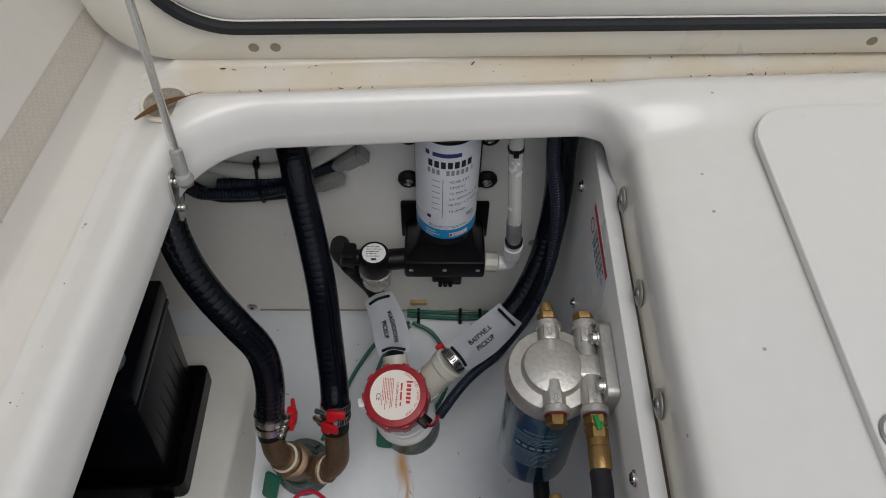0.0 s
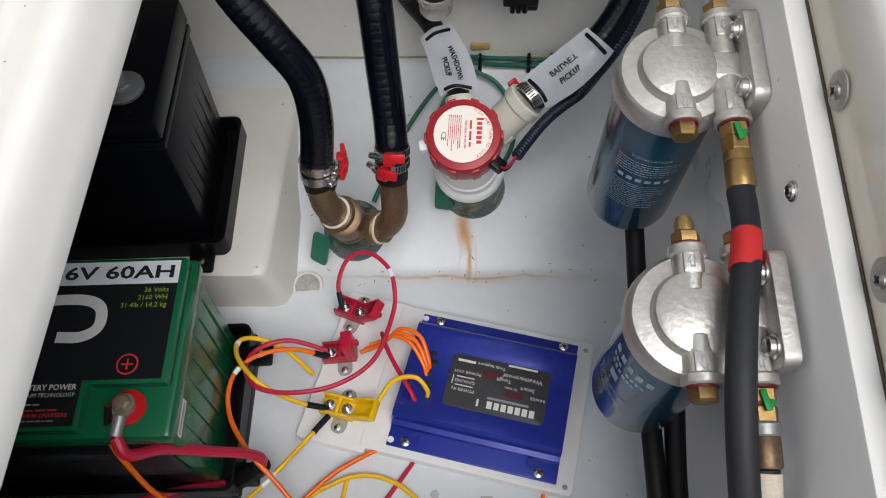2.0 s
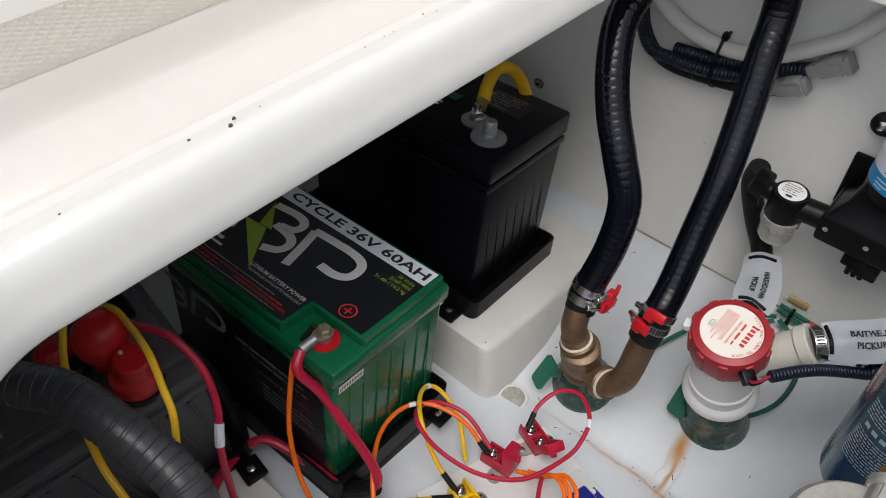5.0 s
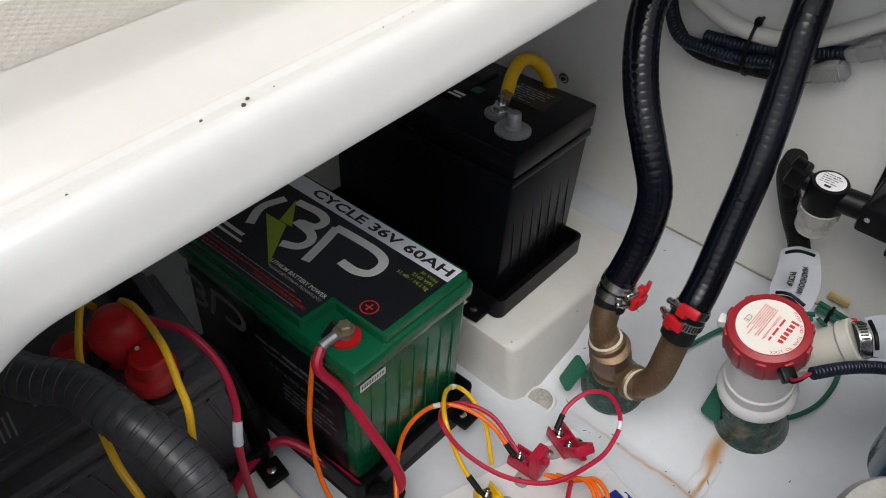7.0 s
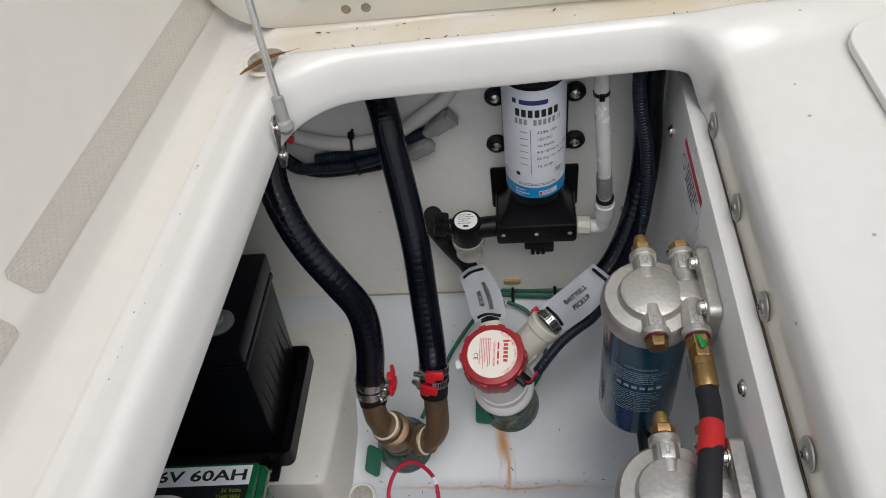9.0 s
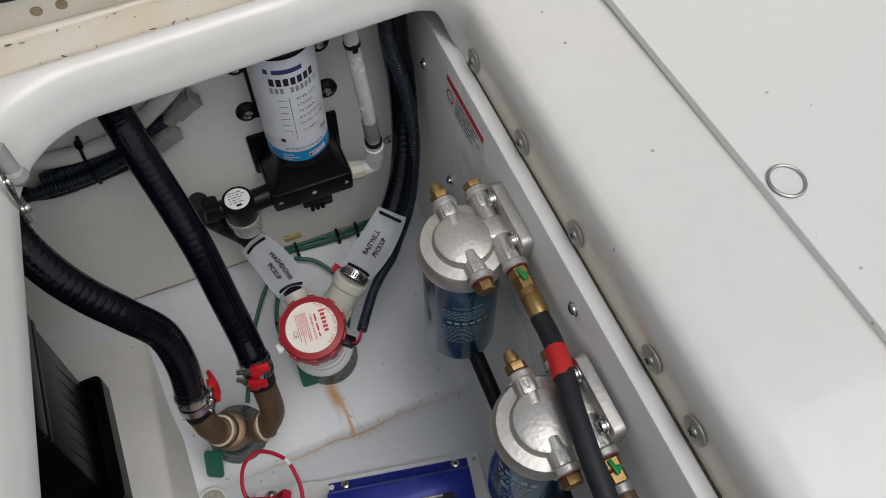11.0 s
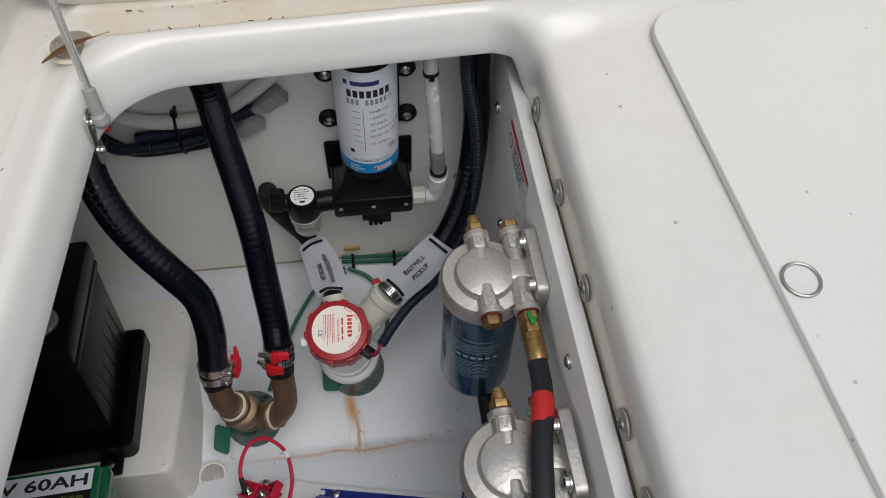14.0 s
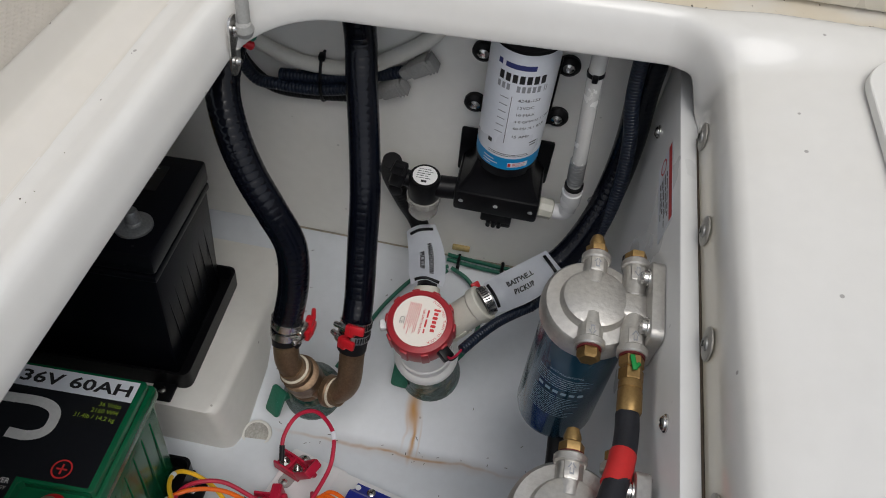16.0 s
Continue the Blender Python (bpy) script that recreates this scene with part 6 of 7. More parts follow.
letters("LITHIUM BATTERY POWER", 0.0082, T2 @ pose(0.066, -0.052, 0), WINK, tl, 0.98, None, "RIGHT", bold=0.02)
letters("ADVANCED LITHIUM TECHNOLOGY", 0.0058, T2 @ pose(0.066, -0.0600, 0), WINK, tl, 0.95, None, "RIGHT")
bars([(-0.116, -0.046, 0.050, 0.0055), (-0.112, -0.056, 0.06, 0.004)], T2, WINK, tl)
bars(text_rows(-0.04, -0.0695, 0.18, 1, 0.004, 0.0016, 0.1, 2) + text_rows(-0.03, -0.0865, 0.18, 1, 0.004, 0.0014, 0.1, 7), T2, GREYINK, tl)
bars(text_rows(-0.036, -0.0755, 0.18, 1, 0.004, 0.0018, 0.05, 51) + text_rows(-0.09, -0.0815, 0.08, 1, 0.004, 0.0024, 0.05, 52), T2, REDINK, tl)
letters("CHARGE WITH LITHIUM CHARGERS.", 0.0056, T2 @ pose(0.064, -0.0810, 0), REDINK, tl, 1, None, "RIGHT", bold=0.02)
bm = bmesh.new()
c = [(0.113 + 0.0105 * math.cos(a), -0.029 + 0.0105 * math.sin(a)) for a in (2 * math.pi * k / 16 for k in range(17))]
stroke(bm, c, 0.0009, 0.2397)
stroke(bm, [(0.107, -0.029), (0.113, -0.029), (0.119, -0.029)], 0.0010, 0.2398)
stroke(bm, [(0.113, -0.035), (0.113, -0.029), (0.113, -0.023)], 0.0010, 0.2398)
part("plus_mark", bm, REDINK, tl, "red plus sign in a ring")
# side label
bm = bmesh.new()
bm.faces.new([bm.verts.new((x, -0.0968, z)) for x, z in ((-0.150, 0.020), (0.138, 0.020), (0.138, 0.188), (-0.150, 0.188))])
sl = part("side_label", bm, GLABEL, GB, "black printed side label")
SM = pose(0, -0.0972, 0, 90, 0, 0)
for pts in ([(-0.105, 0.172), (-0.060, 0.172), (-0.042, 0.158), (-0.050, 0.140), (-0.082, 0.138)], [(-0.100, 0.172), (-0.104, 0.150), (-0.112, 0.124)], [(-0.160, 0.172), (-0.130, 0.168), (-0.124, 0.152), (-0.138, 0.149), (-0.124, 0.14), (-0.130, 0.128), (-0.15, 0.126)]):
    bm = bmesh.new()
    stroke(bm, pts, 0.0045, 0)
    bm.transform(SM)
    part("emblem_stroke", bm, GREYINK, sl)
DIMINK = mat("dim_print_ink", (0.15, 0.155, 0.16), 0.5, var=0.2)
letters("BUILT IN BMS PROTECTION", 0.0088, SM @ pose(0.060, 0.115, 0), DIMINK, sl, 1.05)
bars(text_rows(0.05, 0.150, 0.14, 1, 0.01, 0.0055, 0.05, 61) + text_rows(0.058, 0.138, 0.13, 1, 0.01, 0.0042, 0.05, 62) + text_rows(0.075, 0.095, 0.10, 4, 0.009, 0.0032, 0.3, 21), SM, DIMINK, sl)
bm = bmesh.new()
bm.faces.new([bm.verts.new((0.1585, y, z)) for y, z in ((-0.090, 0.181), (-0.050, 0.181), (-0.050, 0.193), (-0.090, 0.193))])
bc = part("serial_label", bm, WHITEP, GB, "small white serial label")
bars([(-0.0870 + 0.0026 * i, 0.187, 0.0013, 0.006) for i in range(14)], Matrix(((0, 0, 1, 0.1588), (1, 0, 0, 0), (0, 1, 0, 0), (0, 0, 0, 1))), INK, bc)
# terminal
TX, TY = 0.117, -0.071
bm = bmesh.new()
lathe(bm, [(0.0185, 0.226), (0.0185, 0.2295), (0.001, 0.230)], pose(TX, TY, 0), 28)
part("terminal_ring", bm, TERMRED, GB, "red terminal ring")
bm = bmesh.new()
lathe(bm, [(0.0088, 0.2295), (0.0088, 0.2350)], pose(TX, TY, 0), 20)
slab(bm, outline(0.018, 0.020, 0.007, 5), 0.2350, 0.2385, pose(TX - 0.002, TY - 0.004, 0, 0, 0, 20))
rod(bm, (TX - 0.002, TY - 0.010, 0.2365), (TX - 0.006, TY - 0.030, 0.230), 0.0062, 14, 0.001)
part("cable_lug", bm, LEAD, GB, "crimped grey cable lug")
bm = bmesh.new()
lathe(bm, [(0.0112, 0.2385), (0.0112, 0.2398)], pose(TX, TY, 0), 20)
lathe(bm, [(0.0085, 0.2398), (0.0085, 0.2458), (0.007, 0.2475), (0.001, 0.2478)], pose(TX, TY, 0), 6)
part("bolt", bm, BRZSCR, GB, "dull bronze terminal bolt with a washer")
battery_tray(GB, 0, 0, -0.002, 0.350, 0.222, [(0.183, -0.085), (0.184, 0.075)])
bm = bmesh.new()
block(bm, (0.350, 0.222, 0.05), pose(0, 0, -0.0275), 0.004)
part("packing", bm, BLACKP, GB, "black wedge under the tray")

# lead-acid battery on the shelf
BB = thing("lead_acid_battery", (-0.7415, 0.1006, 0.1404), "black lead-acid battery with grey posts on the shelf", "battery", "batteries", m=pose(-0.7415, 0.1006, 0.1404, -10.08, 0, 2.5))
bm = bmesh.new()
block(bm, (0.326, 0.186, 0.208), pose(0, 0, 0.108), 0.006, 2, 0.97)
bcase = part("case", bm, BLACKCASE, BB)
for i in range(7):
    bm = bmesh.new()
    block(bm, (0.0012, 0.0018, 0.15), pose(0.1612, -0.068 + i * 0.0222, 0.105, 6, 0, 0), 0.0005)
    part("rib", bm, BLACKCASE, bcase)
bm = bmesh.new()
block(bm, (0.330, 0.192, 0.012), pose(0, 0, 0.216), 0.003)
block(bm, (0.333, 0.194, 0.036), pose(0, 0, 0.243), 0.006, 2)
part("lid", bm, BLACKCASE, BB)
bm = bmesh.new()
slab(bm, outline(0.17, 0.11, 0.008, 4), 0.2585, 0.2645, pose(-0.065, 0.012, 0), 0.003)
part("vent_cover", bm, BLACKCASE, BB)
bm = bmesh.new()
block(bm, (0.080, 0.052, 0.0006), pose(0.085, 0.045, 0.2613))
lbl = part("label", bm, GLABEL, BB, "dark warning label with grey print")
bars(text_rows(0.088, 0.064, 0.060, 7, 0.0062, 0.0024, 0.5, 31) + [(0.056, 0.050, 0.012, 0.016)], pose(0, 0, 0.2619), GREYINK, lbl)
bars([(0.030, 0.000, 0.016, 0.018)], pose(0, 0, 0.2652), GREENP, lbl, name="recycling_mark")
bars([(0.018, -0.026, 0.020, 0.005), (0.016, -0.034, 0.022, 0.005)], pose(0, 0, 0.2652), WINK, lbl)
bm = bmesh.new()
for x, y, r in ((0.126, -0.050, 0.024), (0.088, -0.028, 0.020)):
    lathe(bm, [(r, 0.259), (r, 0.2645), (r * 0.86, 0.2665), (r * 0.3, 0.2668)], pose(x, y, 0), 26)
block(bm, (0.044, 0.024, 0.006), pose(0.107, -0.039, 0.2625, 0, 0, -30), 0.002)
part("post_base", bm, LEAD, BB, "corroded grey post base")
bm = bmesh.new()
lathe(bm, [(0.0115, 0.266), (0.0110, 0.270), (0.0098, 0.271), (0.0088, 0.286), (0.0075, 0.288)], pose(0.126, -0.050, 0), 18)
part("post", bm, LEAD, BB)
bm = bmesh.new()
lathe(bm, [(0.0125, 0.266), (0.0125, 0.269), (0.0105, 0.2695)], pose(0.088, -0.028, 0), 18)
lathe(bm, [(0.0095, 0.2695), (0.0095, 0.277), (0.008, 0.279)], pose(0.088, -0.028, 0), 6)
lathe(bm, [(0.0045, 0.279), (0.0045, 0.288), (0.003, 0.289)], pose(0.088, -0.028, 0), 12)
part("stud_nut", bm, STEEL, BB, "steel stud with a nut")
battery_tray(BB, 0.0, 0.0, 0.001, 0.364, 0.218, [(0.146, -0.122), (-0.146, -0.122)])
yc = [BB.matrix_basis @ Vector(v) for v in ((0.084, -0.016, 0.273), (0.079, -0.002, 0.279), (0.070, 0.020, 0.296), (0.066, 0.048, 0.306), (0.074, 0.074, 0.296), (0.086, 0.088, 0.272), (0.090, 0.096, 0.250))]
YC = thing("battery_cable", yc[0], "thick yellow battery cable bolted to the grey post", "cable")
bm = bmesh.new()
tube(bm, yc[1:], 0.0092, 14, 8)
part("insulation", bm, WY, YC)
bm = bmesh.new()
rod(bm, yc[0], yc[1].lerp(yc[2], 0.2), 0.0082, 14, 0.001)
part("lug", bm, BRASS, YC, "crimped cable lug")

# battery under the lip with red terminal boots
B3M = pose(-0.743, -0.478, 0.165, 0, 0, -8)
B3 = thing("start_battery", B3M.translation, "black start battery with red rubber terminal boots", "battery", "batteries", m=B3M)
bm = bmesh.new()
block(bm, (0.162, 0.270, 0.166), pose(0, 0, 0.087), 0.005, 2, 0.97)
c3 = part("case", bm, LIFTEDCASE, B3)
for i in range(10):
    bm = bmesh.new()
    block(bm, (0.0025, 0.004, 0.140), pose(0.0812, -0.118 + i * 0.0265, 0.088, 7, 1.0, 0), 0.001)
    part("rib", bm, LIFTEDCASE, c3)
for i in range(6):
    bm = bmesh.new()
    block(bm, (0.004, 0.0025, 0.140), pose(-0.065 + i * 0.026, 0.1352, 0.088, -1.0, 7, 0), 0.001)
    part("rib", bm, LIFTEDCASE, c3)
bm = bmesh.new()
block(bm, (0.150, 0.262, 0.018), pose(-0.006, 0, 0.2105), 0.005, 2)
lid3 = part("lid", bm, LIFTEDCASE, B3)
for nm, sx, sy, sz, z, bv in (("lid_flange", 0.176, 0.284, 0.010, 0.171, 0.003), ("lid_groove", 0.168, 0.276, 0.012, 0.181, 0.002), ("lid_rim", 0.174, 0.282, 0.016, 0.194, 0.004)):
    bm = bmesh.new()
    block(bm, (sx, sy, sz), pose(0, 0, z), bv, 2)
    part(nm, bm, LIFTEDCASE, lid3)
bm = bmesh.new()
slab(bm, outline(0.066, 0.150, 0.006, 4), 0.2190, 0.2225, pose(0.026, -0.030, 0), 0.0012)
part("vent_cover", bm, LIFTEDCASE, lid3)
bm = bmesh.new()
block(bm, (0.040, 0.052, 0.010), pose(-0.030, 0.090, 0.223), 0.003)
block(bm, (0.018, 0.030, 0.024), pose(-0.046, 0.100, 0.231), 0.003)
part("terminal_recess", bm, BLACKP, lid3, "black terminal shroud")
bars([(0.028, -0.050 - 0.006 * k, 0.034 - 0.005 * (k % 2), 0.0022) for k in range(5)] + [(0.018, -0.020, 0.012, 0.014)], pose(0, 0, 0.2229), GREYINK, lid3)
battery_tray(B3, 0, 0, 0.0, 0.190, 0.300, [(0.112, 0.136), (0.112, -0.100)])
bm = bmesh.new()
lathe(bm, [(0.020, 0.0), (0.022, 0.008), (0.0215, 0.016), (0.0262, 0.026), (0.0285, 0.039), (0.0268, 0.052), (0.0205, 0.064), (0.010, 0.0705), (0.001, 0.0715)], pose(0.018, 0.0685, 0.216, -6, 8, 0), 30)
bt = part("terminal_boot", bm, TERMRED, B3, "domed red rubber terminal boot")
bm = bmesh.new()
block(bm, (0.012, 0.018, 0.010), pose(0.020, 0.040, 0.238, 10, 0, -20), 0.002)
block(bm, (0.007, 0.030, 0.006), pose(0.030, 0.046, 0.230, 20, 0, 30), 0.002)
part("strap", bm, BLACKP, bt, "black strap on the boot")
bm = bmesh.new()
tilt = pose(0.0600, 0.0785, 0.206, -8, 8, 0)
lathe(bm, [(0.0255, 0.0), (0.0262, 0.006), (0.0258, 0.022), (0.0225, 0.025), (0.0205, 0.027), (0.0190, 0.047), (0.0165, 0.0495), (0.001, 0.050)], tilt, 30)
bt2 = part("terminal_boot", bm, TERMRED, B3, "stepped red rubber terminal cap")
bm = bmesh.new()
lathe(bm, [(0.0024, 0.0495), (0.0022, 0.0512), (0.001, 0.0516)], tilt @ pose(-0.010, -0.006, 0), 10)
part("moulding_pip", bm, WHITEP, bt2, "small white moulding mark")
bm = bmesh.new()
lathe(bm, [(0.0285, -0.004), (0.0285, 0.004), (0.026, 0.005)], tilt, 28)
part("boot_collar", bm, BLACKP, bt2)
bm = bmesh.new()
lathe(bm, [(0.022, 0.212), (0.023, 0.222), (0.021, 0.236), (0.012, 0.246), (0.001, 0.248)], pose(-0.010, 0.028, 0), 26)
part("terminal_boot", bm, TERMRED, B3, "low red rubber terminal boot")

# big ribbed drain hose in front of it
BILGE = [(-0.77, -0.540, 0.50), (-0.688, -0.512, 0.506), (-0.644, -0.496, 0.506), (-0.604, -0.473, 0.504), (-0.549, -0.460, 0.490), (-0.520, -0.453, 0.475), (-0.482, -0.451, 0.455), (-0.455, -0.464, 0.42), (-0.435, -0.50, 0.36)]
# Black hose with a paler base colour that paints in side light.
LIFTEDHOSE = mat("brightened_black_hose", (0.042, 0.043, 0.047), 0.36, var=0.3, scale=50, bump=0.25, bscale=90)
bh = thing("bilge_hose", (-0.6, -0.45, 0.5), "thick black ribbed bilge hose arching under the lip", "hose")
bm = bmesh.new()
tube(bm, BILGE, 0.0188, 26, 8)
part("hose_wall", bm, LIFTEDHOSE, bh, angle=60)
for p, t, u, v in frames_of(even(smooth_path(BILGE, 8), 0.0105)):
    bm = bmesh.new()
    lathe(bm, [(0.0187, -0.0049), (0.0196, -0.0042), (0.0199, 0.0), (0.0196, 0.0042), (0.0187, 0.0049)], along(p, p + t), 26, False)
    part("rib", bm, LIFTEDHOSE, bh)


# ---- wires ----
def wire(name, pts, r, material, label, group="wires", marks=()):
    e = thing(name, pts[0], label, "cable", group)
    bm = bmesh.new()
    tube(bm, pts, r, 10, 8)
    part("insulation", bm, material, e)
    fr = frames_of(smooth_path(pts, 8))
    for a, b, mt, k in marks:
        i, j = int(a * (len(fr) - 1)), max(int(a * (len(fr) - 1)) + 1, int(b * (len(fr) - 1)))
        bm = bmesh.new()
        tube(bm, [f[0] for f in fr[i:j + 1]], r * k, 10, 1)
        part("sleeve", bm, mt, e, "black heat-shrink sleeve" if mt is RUBBER else "white printed wire marker")
    return e


gl = GB.matrix_basis @ Vector((TX - 0.006, TY - 0.030, 0.230))
go = GB.matrix_basis @ Vector((TX - 0.014, TY - 0.002, 0.2405))
wire("red_battery_cable", [gl, gl + Vector((0.010, -0.016, -0.014)), (-0.556, -0.268, 0.300), (-0.526, -0.265, 0.250), (-0.497, -0.262, 0.200), (-0.484, -0.265, 0.172), (-0.490, -0.273, 0.150), (-0.510, -0.283, 0.134), (-0.530, -0.290, 0.118)], 0.0062, WR, "thick red cable on the lithium battery terminal", marks=((0.72, 1.0, RUBBER, 1.9),))
wire("red_battery_cable", [(-0.530, -0.290, 0.118), (-0.580, -0.300, 0.140), (-0.630, -0.318, 0.165), (-0.640, -0.345, 0.175), (-0.625, -0.39, 0.19), (-0.60, -0.44, 0.20), (-0.59, -0.52, 0.22)], 0.0062, WR, "thick red cable running round the start battery")
wire("black_battery_cable", [(-0.649, -0.348, 0.150), (-0.661, -0.338, 0.185), (-0.672, -0.333, 0.225), (-0.683, -0.332, 0.275), (-0.70, -0.335, 0.315), (-0.73, -0.35, 0.342), (-0.76, -0.375, 0.35)], 0.0078, RUBBER, "thick black sleeved cable beside the start battery", marks=((0.0, 0.35, RUBBER, 1.35),))
wire("orange_wire", [go, (-0.600, -0.262, 0.330), (-0.590, -0.288, 0.290), (-0.576, -0.312, 0.240), (-0.544, -0.332, 0.190), (-0.500, -0.338, 0.150), (-0.450, -0.318, 0.126), (-0.400, -0.275, 0.120), (-0.33, -0.235, 0.105)], 0.0031, WO, "orange wire from the battery to the charger", marks=((0.0, 0.12, RUBBER, 1.3),))
wire("orange_wire", [(-0.424, -0.124, 0.106), (-0.467, -0.122, 0.137), (-0.509, -0.136, 0.153), (-0.535, -0.163, 0.155), (-0.533, -0.208, 0.161), (-0.502, -0.255, 0.173), (-0.457, -0.302, 0.154), (-0.410, -0.36, 0.145), (-0.38, -0.42, 0.152)], 0.0031, WO, "orange wire looping from a red fuse holder", marks=((0.0, 0.06, RUBBER, 1.3), (0.33, 0.37, PAPER, 1.15)))
wire("yellow_wire", [(-0.417, -0.196, 0.118), (-0.456, -0.191, 0.145), (-0.494, -0.175, 0.185), (-0.527, -0.141, 0.170), (-0.533, -0.115, 0.150), (-0.514, -0.108, 0.137), (-0.479, -0.119, 0.125), (-0.445, -0.145, 0.088)], 0.0031, WY, "yellow wire looping from the yellow fuse holder", marks=((0.0, 0.09, RUBBER, 1.3), (0.52, 0.56, PAPER, 1.2)))
wire("yellow_wire", [(-0.415, -0.206, 0.120), (-0.447, -0.250, 0.140), (-0.480, -0.290, 0.150), (-0.524, -0.330, 0.142), (-0.545, -0.356, 0.130), (-0.520, -0.352, 0.127), (-0.460, -0.322, 0.124), (-0.385, -0.282, 0.116), (-0.330, -0.286, 0.115), (-0.285, -0.322, 0.124), (-0.262, -0.372, 0.136), (-0.26, -0.44, 0.15)], 0.0031, WY, "yellow wire curling across the hull bottom", marks=((0.0, 0.05, RUBBER, 1.3), (0.17, 0.2, PAPER, 1.15)))
wire("yellow_wire", [(-0.362, -0.205, 0.122), (-0.348, -0.184, 0.128), (-0.330, -0.163, 0.140), (-0.302, -0.160, 0.146), (-0.287, -0.174, 0.138), (-0.287, -0.182, 0.124)], 0.0031, WY, "yellow wire from the fuse holder into the charger")
wire("red_wire", [(-0.410, -0.052, 0.094), (-0.415, -0.020, 0.108), (-0.402, 0.010, 0.122), (-0.374, 0.018, 0.130), (-0.344, -0.006, 0.136), (-0.334, -0.036, 0.134), (-0.335, -0.072, 0.132), (-0.356, -0.135, 0.142), (-0.400, -0.170, 0.150), (-0.454, -0.184, 0.163), (-0.493, -0.182, 0.185), (-0.519, -0.153, 0.158), (-0.510, -0.125, 0.145), (-0.473, -0.109, 0.131), (-0.425, -0.116, 0.106)], 0.0031, WR, "red wire making a loop between two fuse holders", marks=((0.0, 0.05, RUBBER, 1.3), (0.3, 0.33, PAPER, 1.15)))
wire("red_wire", [(-0.352, -0.090, 0.100), (-0.345, -0.110, 0.116), (-0.330, -0.140, 0.128), (-0.308, -0.176, 0.132), (-0.2995, -0.196, 0.122)], 0.0031, WR, "red wire from a fuse holder into the charger")
for k, (dx, dy) in enumerate(((0, 0), (0.006, 0.004), (0.012, 0.010))):
    wire("orange_wire", [(-0.380 + dx, -0.118 + dy, 0.104), (-0.355 + dx, -0.110 + dy, 0.110), (-0.335 + dx, -0.100 + dy, 0.124), (-0.310 + dx, -0.112 + dy, 0.132), (-0.293 + dx * 0.5, -0.138 + dy, 0.126), (-0.2885 + dx * 0.3, -0.152 + dy, 0.118)], 0.0029, WO, "short orange wire from a fuse holder to the charger")
wire("red_wire", [(-0.300, -0.255, 0.100), (-0.320, -0.285, 0.112), (-0.355, -0.335, 0.124), (-0.41, -0.41, 0.142)], 0.003, WR, "red wire running out under the charger board")
wire("orange_wire", [(-0.140, -0.300, 0.112), (-0.145, -0.345, 0.126), (-0.155, -0.42, 0.144)], 0.003, WO, "orange wire running out under the charger board")
wire("yellow_wire", [(-0.387, -0.280, 0.112), (-0.392, -0.33, 0.121), (-0.385, -0.41, 0.14)], 0.003, WY, "yellow wire crossing under another on the hull bottom")
wire("red_wire", [(-0.735, -0.385, 0.415), (-0.690, -0.381, 0.430), (-0.644, -0.366, 0.435), (-0.609, -0.361, 0.408), (-0.585, -0.371, 0.370), (-0.566, -0.393, 0.330), (-0.557, -0.406, 0.250), (-0.53, -0.42, 0.19), (-0.49, -0.44, 0.16)], 0.0042, WR, "red wire arching over the start battery", marks=((0.0, 0.06, RUBBER, 1.3), (0.56, 0.615, PAPER, 1.25)))
wire("yellow_wire", [(-0.740, -0.386, 0.425), (-0.710, -0.387, 0.447), (-0.680, -0.388, 0.460), (-0.601, -0.400, 0.490), (-0.569, -0.411, 0.470), (-0.550, -0.420, 0.450), (-0.535, -0.445, 0.40), (-0.53, -0.48, 0.34)], 0.0036, WY, "yellow wire crossing the start battery")
wire("yellow_wire", [(-0.760, -0.408, 0.420), (-0.740, -0.416, 0.452), (-0.723, -0.426, 0.460), (-0.685, -0.450, 0.455), (-0.650, -0.464, 0.450), (-0.611, -0.477, 0.440), (-0.571, -0.486, 0.430), (-0.541, -0.489, 0.410), (-0.531, -0.495, 0.360)], 0.0036, WY, "yellow wire hanging over the red terminal boots")

# ---- things on the bulkhead ----
def wp(x, z, d):
    return (x, wall_y(z) - d, z)


bm = bmesh.new()
tube(bm, [wp(-0.60, 0.60, 0.012), wp(-0.545, 0.525, 0.013), wp(-0.490, 0.494, 0.013), wp(-0.435, 0.487, 0.013), wp(-0.380, 0.498, 0.013), wp(-0.333, 0.527, 0.013), wp(-0.292, 0.562, 0.013), wp(-0.255, 0.62, 0.013)], 0.0105, 16, 8)
single("white_hose", bm, WHOSE, "cream vinyl hose curving along the bulkhead", "hose")
HZ = [[(-0.566, 0.52), (-0.546, 0.468), (-0.508, 0.438), (-0.440, 0.440), (-0.375, 0.452), (-0.345, 0.47)], [(-0.562, 0.51), (-0.535, 0.458), (-0.500, 0.452), (-0.440, 0.455), (-0.385, 0.470)], [(-0.50, 0.462), (-0.44, 0.468), (-0.39, 0.482), (-0.350, 0.493), (-0.318, 0.506)]]
for k, pts in enumerate(HZ):
    bm = bmesh.new()
    tube(bm, [wp(x, z, 0.014 + 0.009 * (k % 2)) for x, z in pts], 0.0088, 12, 8, 0.001, 0.005)
    single("wire_loom", bm, LOOM if k else RUBBER, "black corrugated wiring loom along the bulkhead", "cable", "wire looms", angle=70)
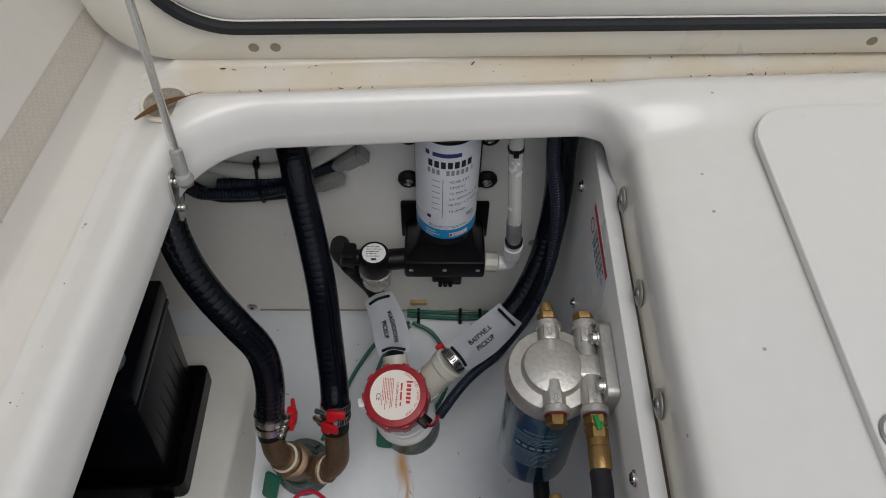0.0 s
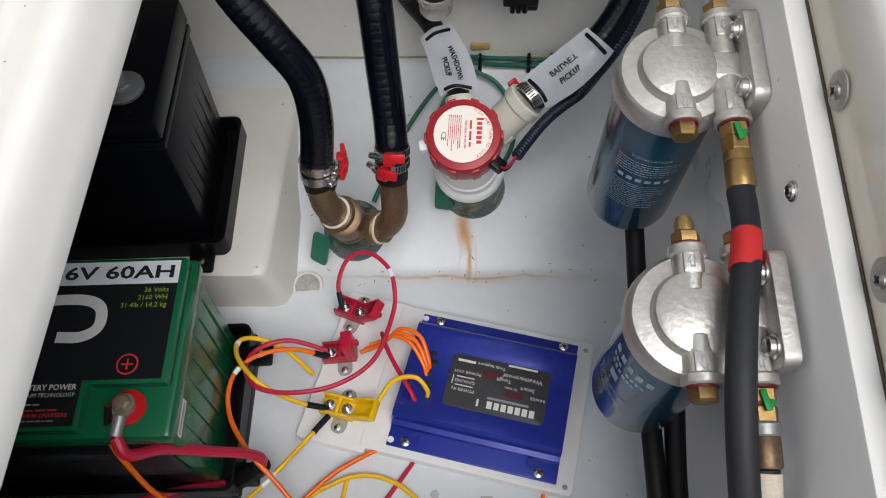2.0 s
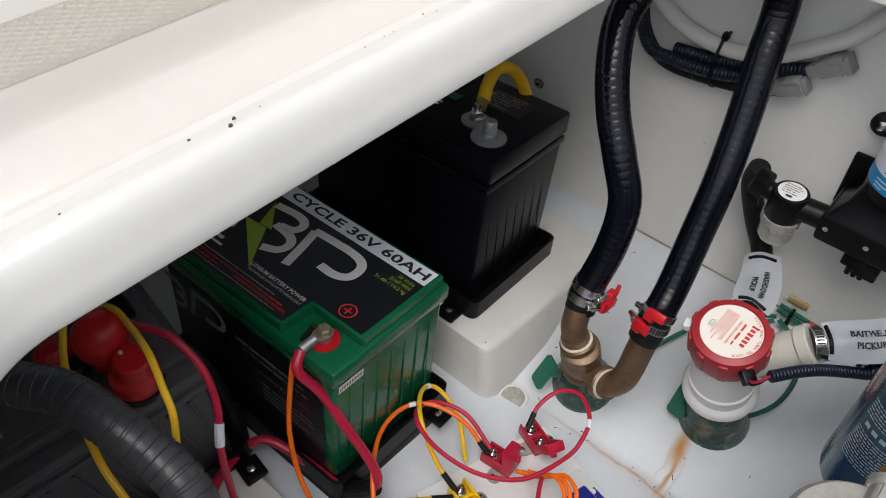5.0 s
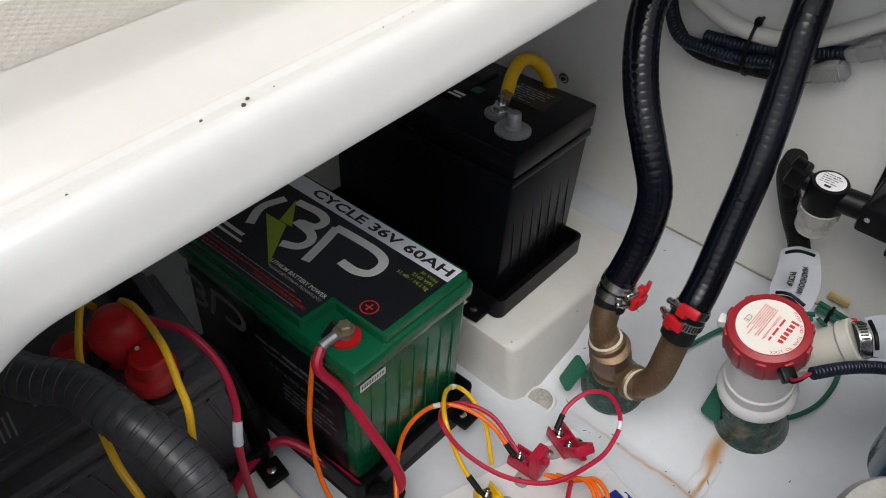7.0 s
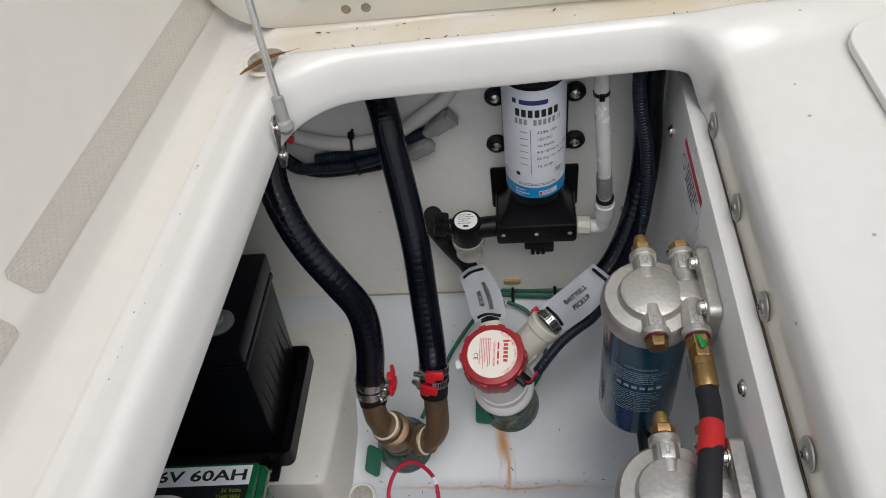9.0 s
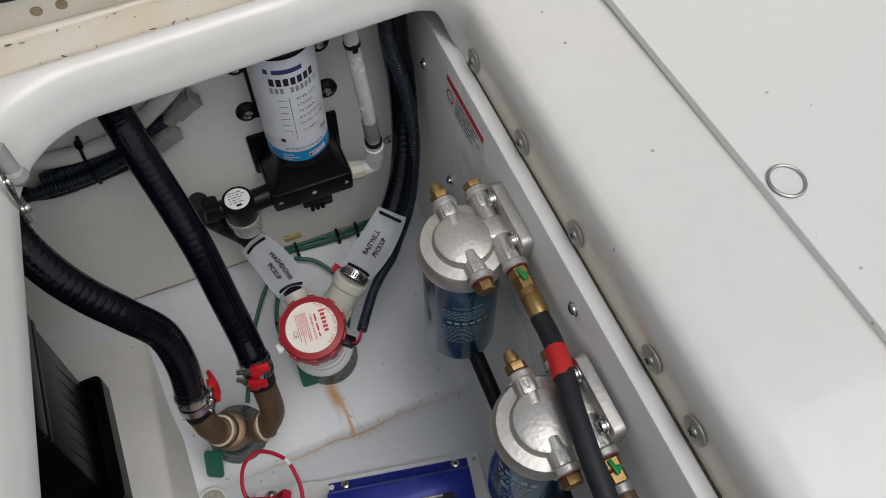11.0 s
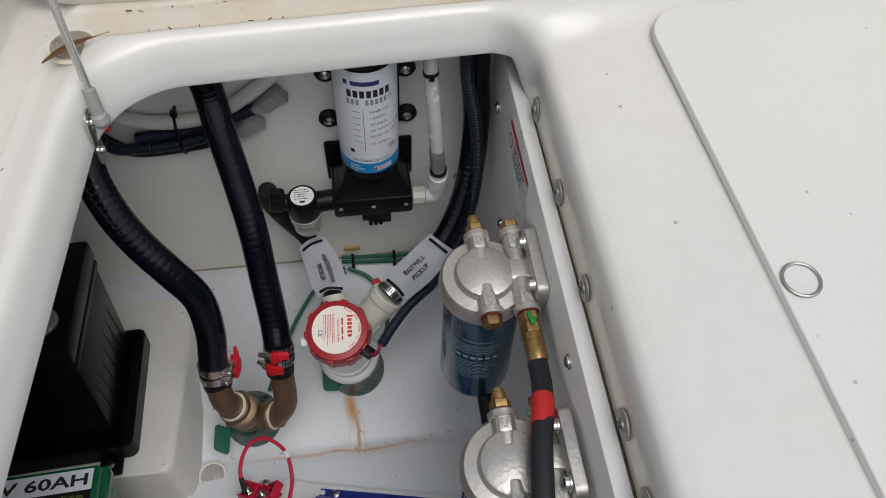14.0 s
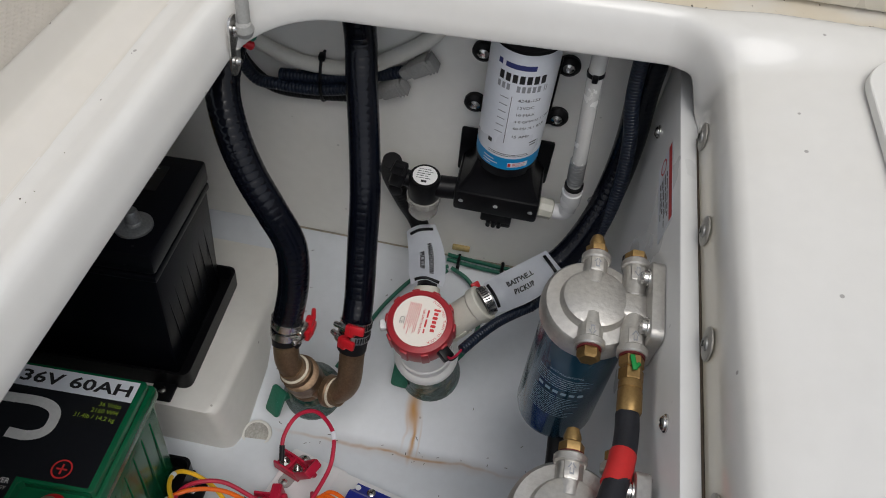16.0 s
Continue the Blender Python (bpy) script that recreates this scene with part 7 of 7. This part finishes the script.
for x, z, a in ((-0.300, 0.520, 35), (-0.338, 0.476, 30)):
    e = thing("wire_connector", wp(x, z, 0.02), "grey sealed wiring connector at the end of a loom", "connector", "wire connectors", m=Matrix.Translation(wp(x, z, 0.018)) @ pose(0, 0, 0, 0, -a, 0))
    bm = bmesh.new()
    block(bm, (0.040, 0.018, 0.022), None, 0.003)
    part("housing", bm, GREYC, e)
    bm = bmesh.new()
    block(bm, (0.020, 0.020, 0.008), pose(0.004, -0.002, 0.010), 0.002)
    part("latch", bm, GREYC, e)
    bm = bmesh.new()
    block(bm, (0.016, 0.015, 0.017), pose(-0.026, 0, 0), 0.003)
    part("nose", bm, GREYC, e)
    for k in range(3):
        bm = bmesh.new()
        block(bm, (0.002, 0.0195, 0.0235), pose(0.008 + 0.005 * k, 0, 0), 0.0008)
        part("grip_rib", bm, GREYC, e)
for x, z in ((-0.438, 0.478),):
    e = thing("cable_tie", wp(x, z, 0.02), "black cable tie round hose and loom on the bulkhead", "cable tie", "cable ties")
    bm = bmesh.new()
    tube(bm, [wp(x, 0.502, 0.0), wp(x, 0.500, 0.020), wp(x + 0.001, 0.475, 0.033), wp(x + 0.002, 0.445, 0.030), wp(x + 0.002, 0.428, 0.01)], 0.0022, 8, 6)
    block(bm, (0.009, 0.010, 0.010), Matrix.Translation(wp(x, 0.503, 0.014)), 0.002)
    part("band", bm, BLACKP, e)
# small plugs by the strut
e = thing("wire_splice", (-0.478, 0.215, 0.64), "green and red wire splices near the strut", "connector")
for mt, p, q in ((GREENP, (-0.476, 0.225, 0.640), (-0.468, 0.232, 0.632)), (RED, (-0.483, 0.232, 0.622), (-0.474, 0.236, 0.614))):
    bm = bmesh.new()
    rod(bm, p, q, 0.0055, 12, 0.002)
    part("plug", bm, mt, e)
# green bonding wires
GW = [[wp(-0.235, 0.140, 0.012), wp(-0.18, 0.135, 0.012), wp(-0.120, 0.132, 0.012), wp(-0.064, 0.146, 0.012), wp(-0.04, 0.19, 0.01)],
      [wp(-0.235, 0.135, 0.018), wp(-0.18, 0.128, 0.018), wp(-0.120, 0.126, 0.018), wp(-0.064, 0.138, 0.018), (-0.035, 0.30, 0.17)],
      [(-0.230, 0.315, 0.135), (-0.275, 0.295, 0.125), (-0.320, 0.240, 0.105), (-0.350, 0.180, 0.088), (-0.375, 0.120, 0.075)],
      [(-0.230, 0.310, 0.130), (-0.262, 0.28, 0.12), (-0.285, 0.235, 0.105), (-0.288, 0.200, 0.095), (-0.265, 0.175, 0.09), (-0.245, 0.165, 0.09)],
      [(-0.225, 0.318, 0.128), (-0.190, 0.300, 0.122), (-0.165, 0.260, 0.11), (-0.165, 0.210, 0.098), (-0.185, 0.170, 0.09), (-0.205, 0.155, 0.088)]]
for pts in GW:
    wire("bonding_wire", pts, 0.0035, WG, "dark green bonding wire along the foot of the bulkhead", "bonding wires")
for x in (-0.215, -0.140, -0.105):
    e = thing("cable_tie", wp(x, 0.13, 0.015), "black cable tie round green bonding wires", "cable tie", "cable ties")
    bm = bmesh.new()
    block(bm, (0.006, 0.018, 0.018), Matrix.Translation(wp(x, 0.133, 0.014)), 0.003)
    block(bm, (0.006, 0.006, 0.012), Matrix.Translation(wp(x, 0.120, 0.020)), 0.001)
    part("band", bm, BLACKP, e)
e = thing("cable_tie", (-0.286, 0.222, 0.103), "black cable tie round a green wire loop", "cable tie", "cable ties")
bm = bmesh.new()
block(bm, (0.012, 0.006, 0.010), pose(-0.286, 0.222, 0.102), 0.002)
part("band", bm, BLACKP, e)
e = thing("cable_mount", wp(-0.22, 0.152, 0.003), "yellowed cable mount glued to the bulkhead", "cable mount")
bm = bmesh.new()
block(bm, (0.030, 0.006, 0.012), Matrix.Translation(wp(-0.215, 0.152, 0.003)), 0.002)
part("pad", bm, mat("yellowed_plastic", (0.55, 0.42, 0.18), 0.5, var=0.2), e)

# ---- warning sticker on the side panel ----
e = thing("warning_sticker", (0.008, 0.18, 0.57), "white warning sticker with a red band on the panel", "sticker", m=Matrix(((0, 0, -1, 0.0080), (-1, 0, 0, 0.176), (0, 1, 0, 0.566), (0, 0, 0, 1))))
bm = bmesh.new()
slab(bm, outline(0.110, 0.052, 0.003, 3), 0, 0.0005)
part("sheet", bm, PAPER, e)
bars([(0, 0.0195, 0.106, 0.010)], pose(0, 0, 0.0008), REDINK, e, name="red_band")
bars(text_rows(0.012, 0.008, 0.072, 5, 0.0062, 0.0028, 0.3, 41), pose(0, 0, 0.0008), INK, e)
bm = bmesh.new()
c = [(-0.040 + 0.009 * math.cos(a), -0.004 + 0.009 * math.sin(a)) for a in (2 * math.pi * k / 16 for k in range(17))]
stroke(bm, c, 0.0012, 0.001)
part("no_entry_ring", bm, REDINK, e, "red prohibition ring")

# ---- loose flakes of paint on the hull bottom ----
FLAKE = mat("grey_paint_flake", (0.42, 0.42, 0.42), 0.6, var=0.2, scale=90, bump=0.2)
rnd = random.Random(8)
for x, y, r, tw in ((-0.275, -0.302, 0.010, 20), (-0.206, -0.309, 0.013, 70), (-0.313, -0.342, 0.006, 130)):
    bm = bmesh.new()
    pts = [(r * (0.5 + 0.6 * rnd.random()) * math.cos(a) * 0.7, r * (0.5 + 0.6 * rnd.random()) * math.sin(a)) for a in (2 * math.pi * k / 9 for k in range(9))]
    slab(bm, pts, 0.0004, 0.0014, near(x, y, tw), 0.0003)
    single("paint_flake", bm, FLAKE, "loose grey flake of paint on the hull bottom", "paint flake", "paint flakes")
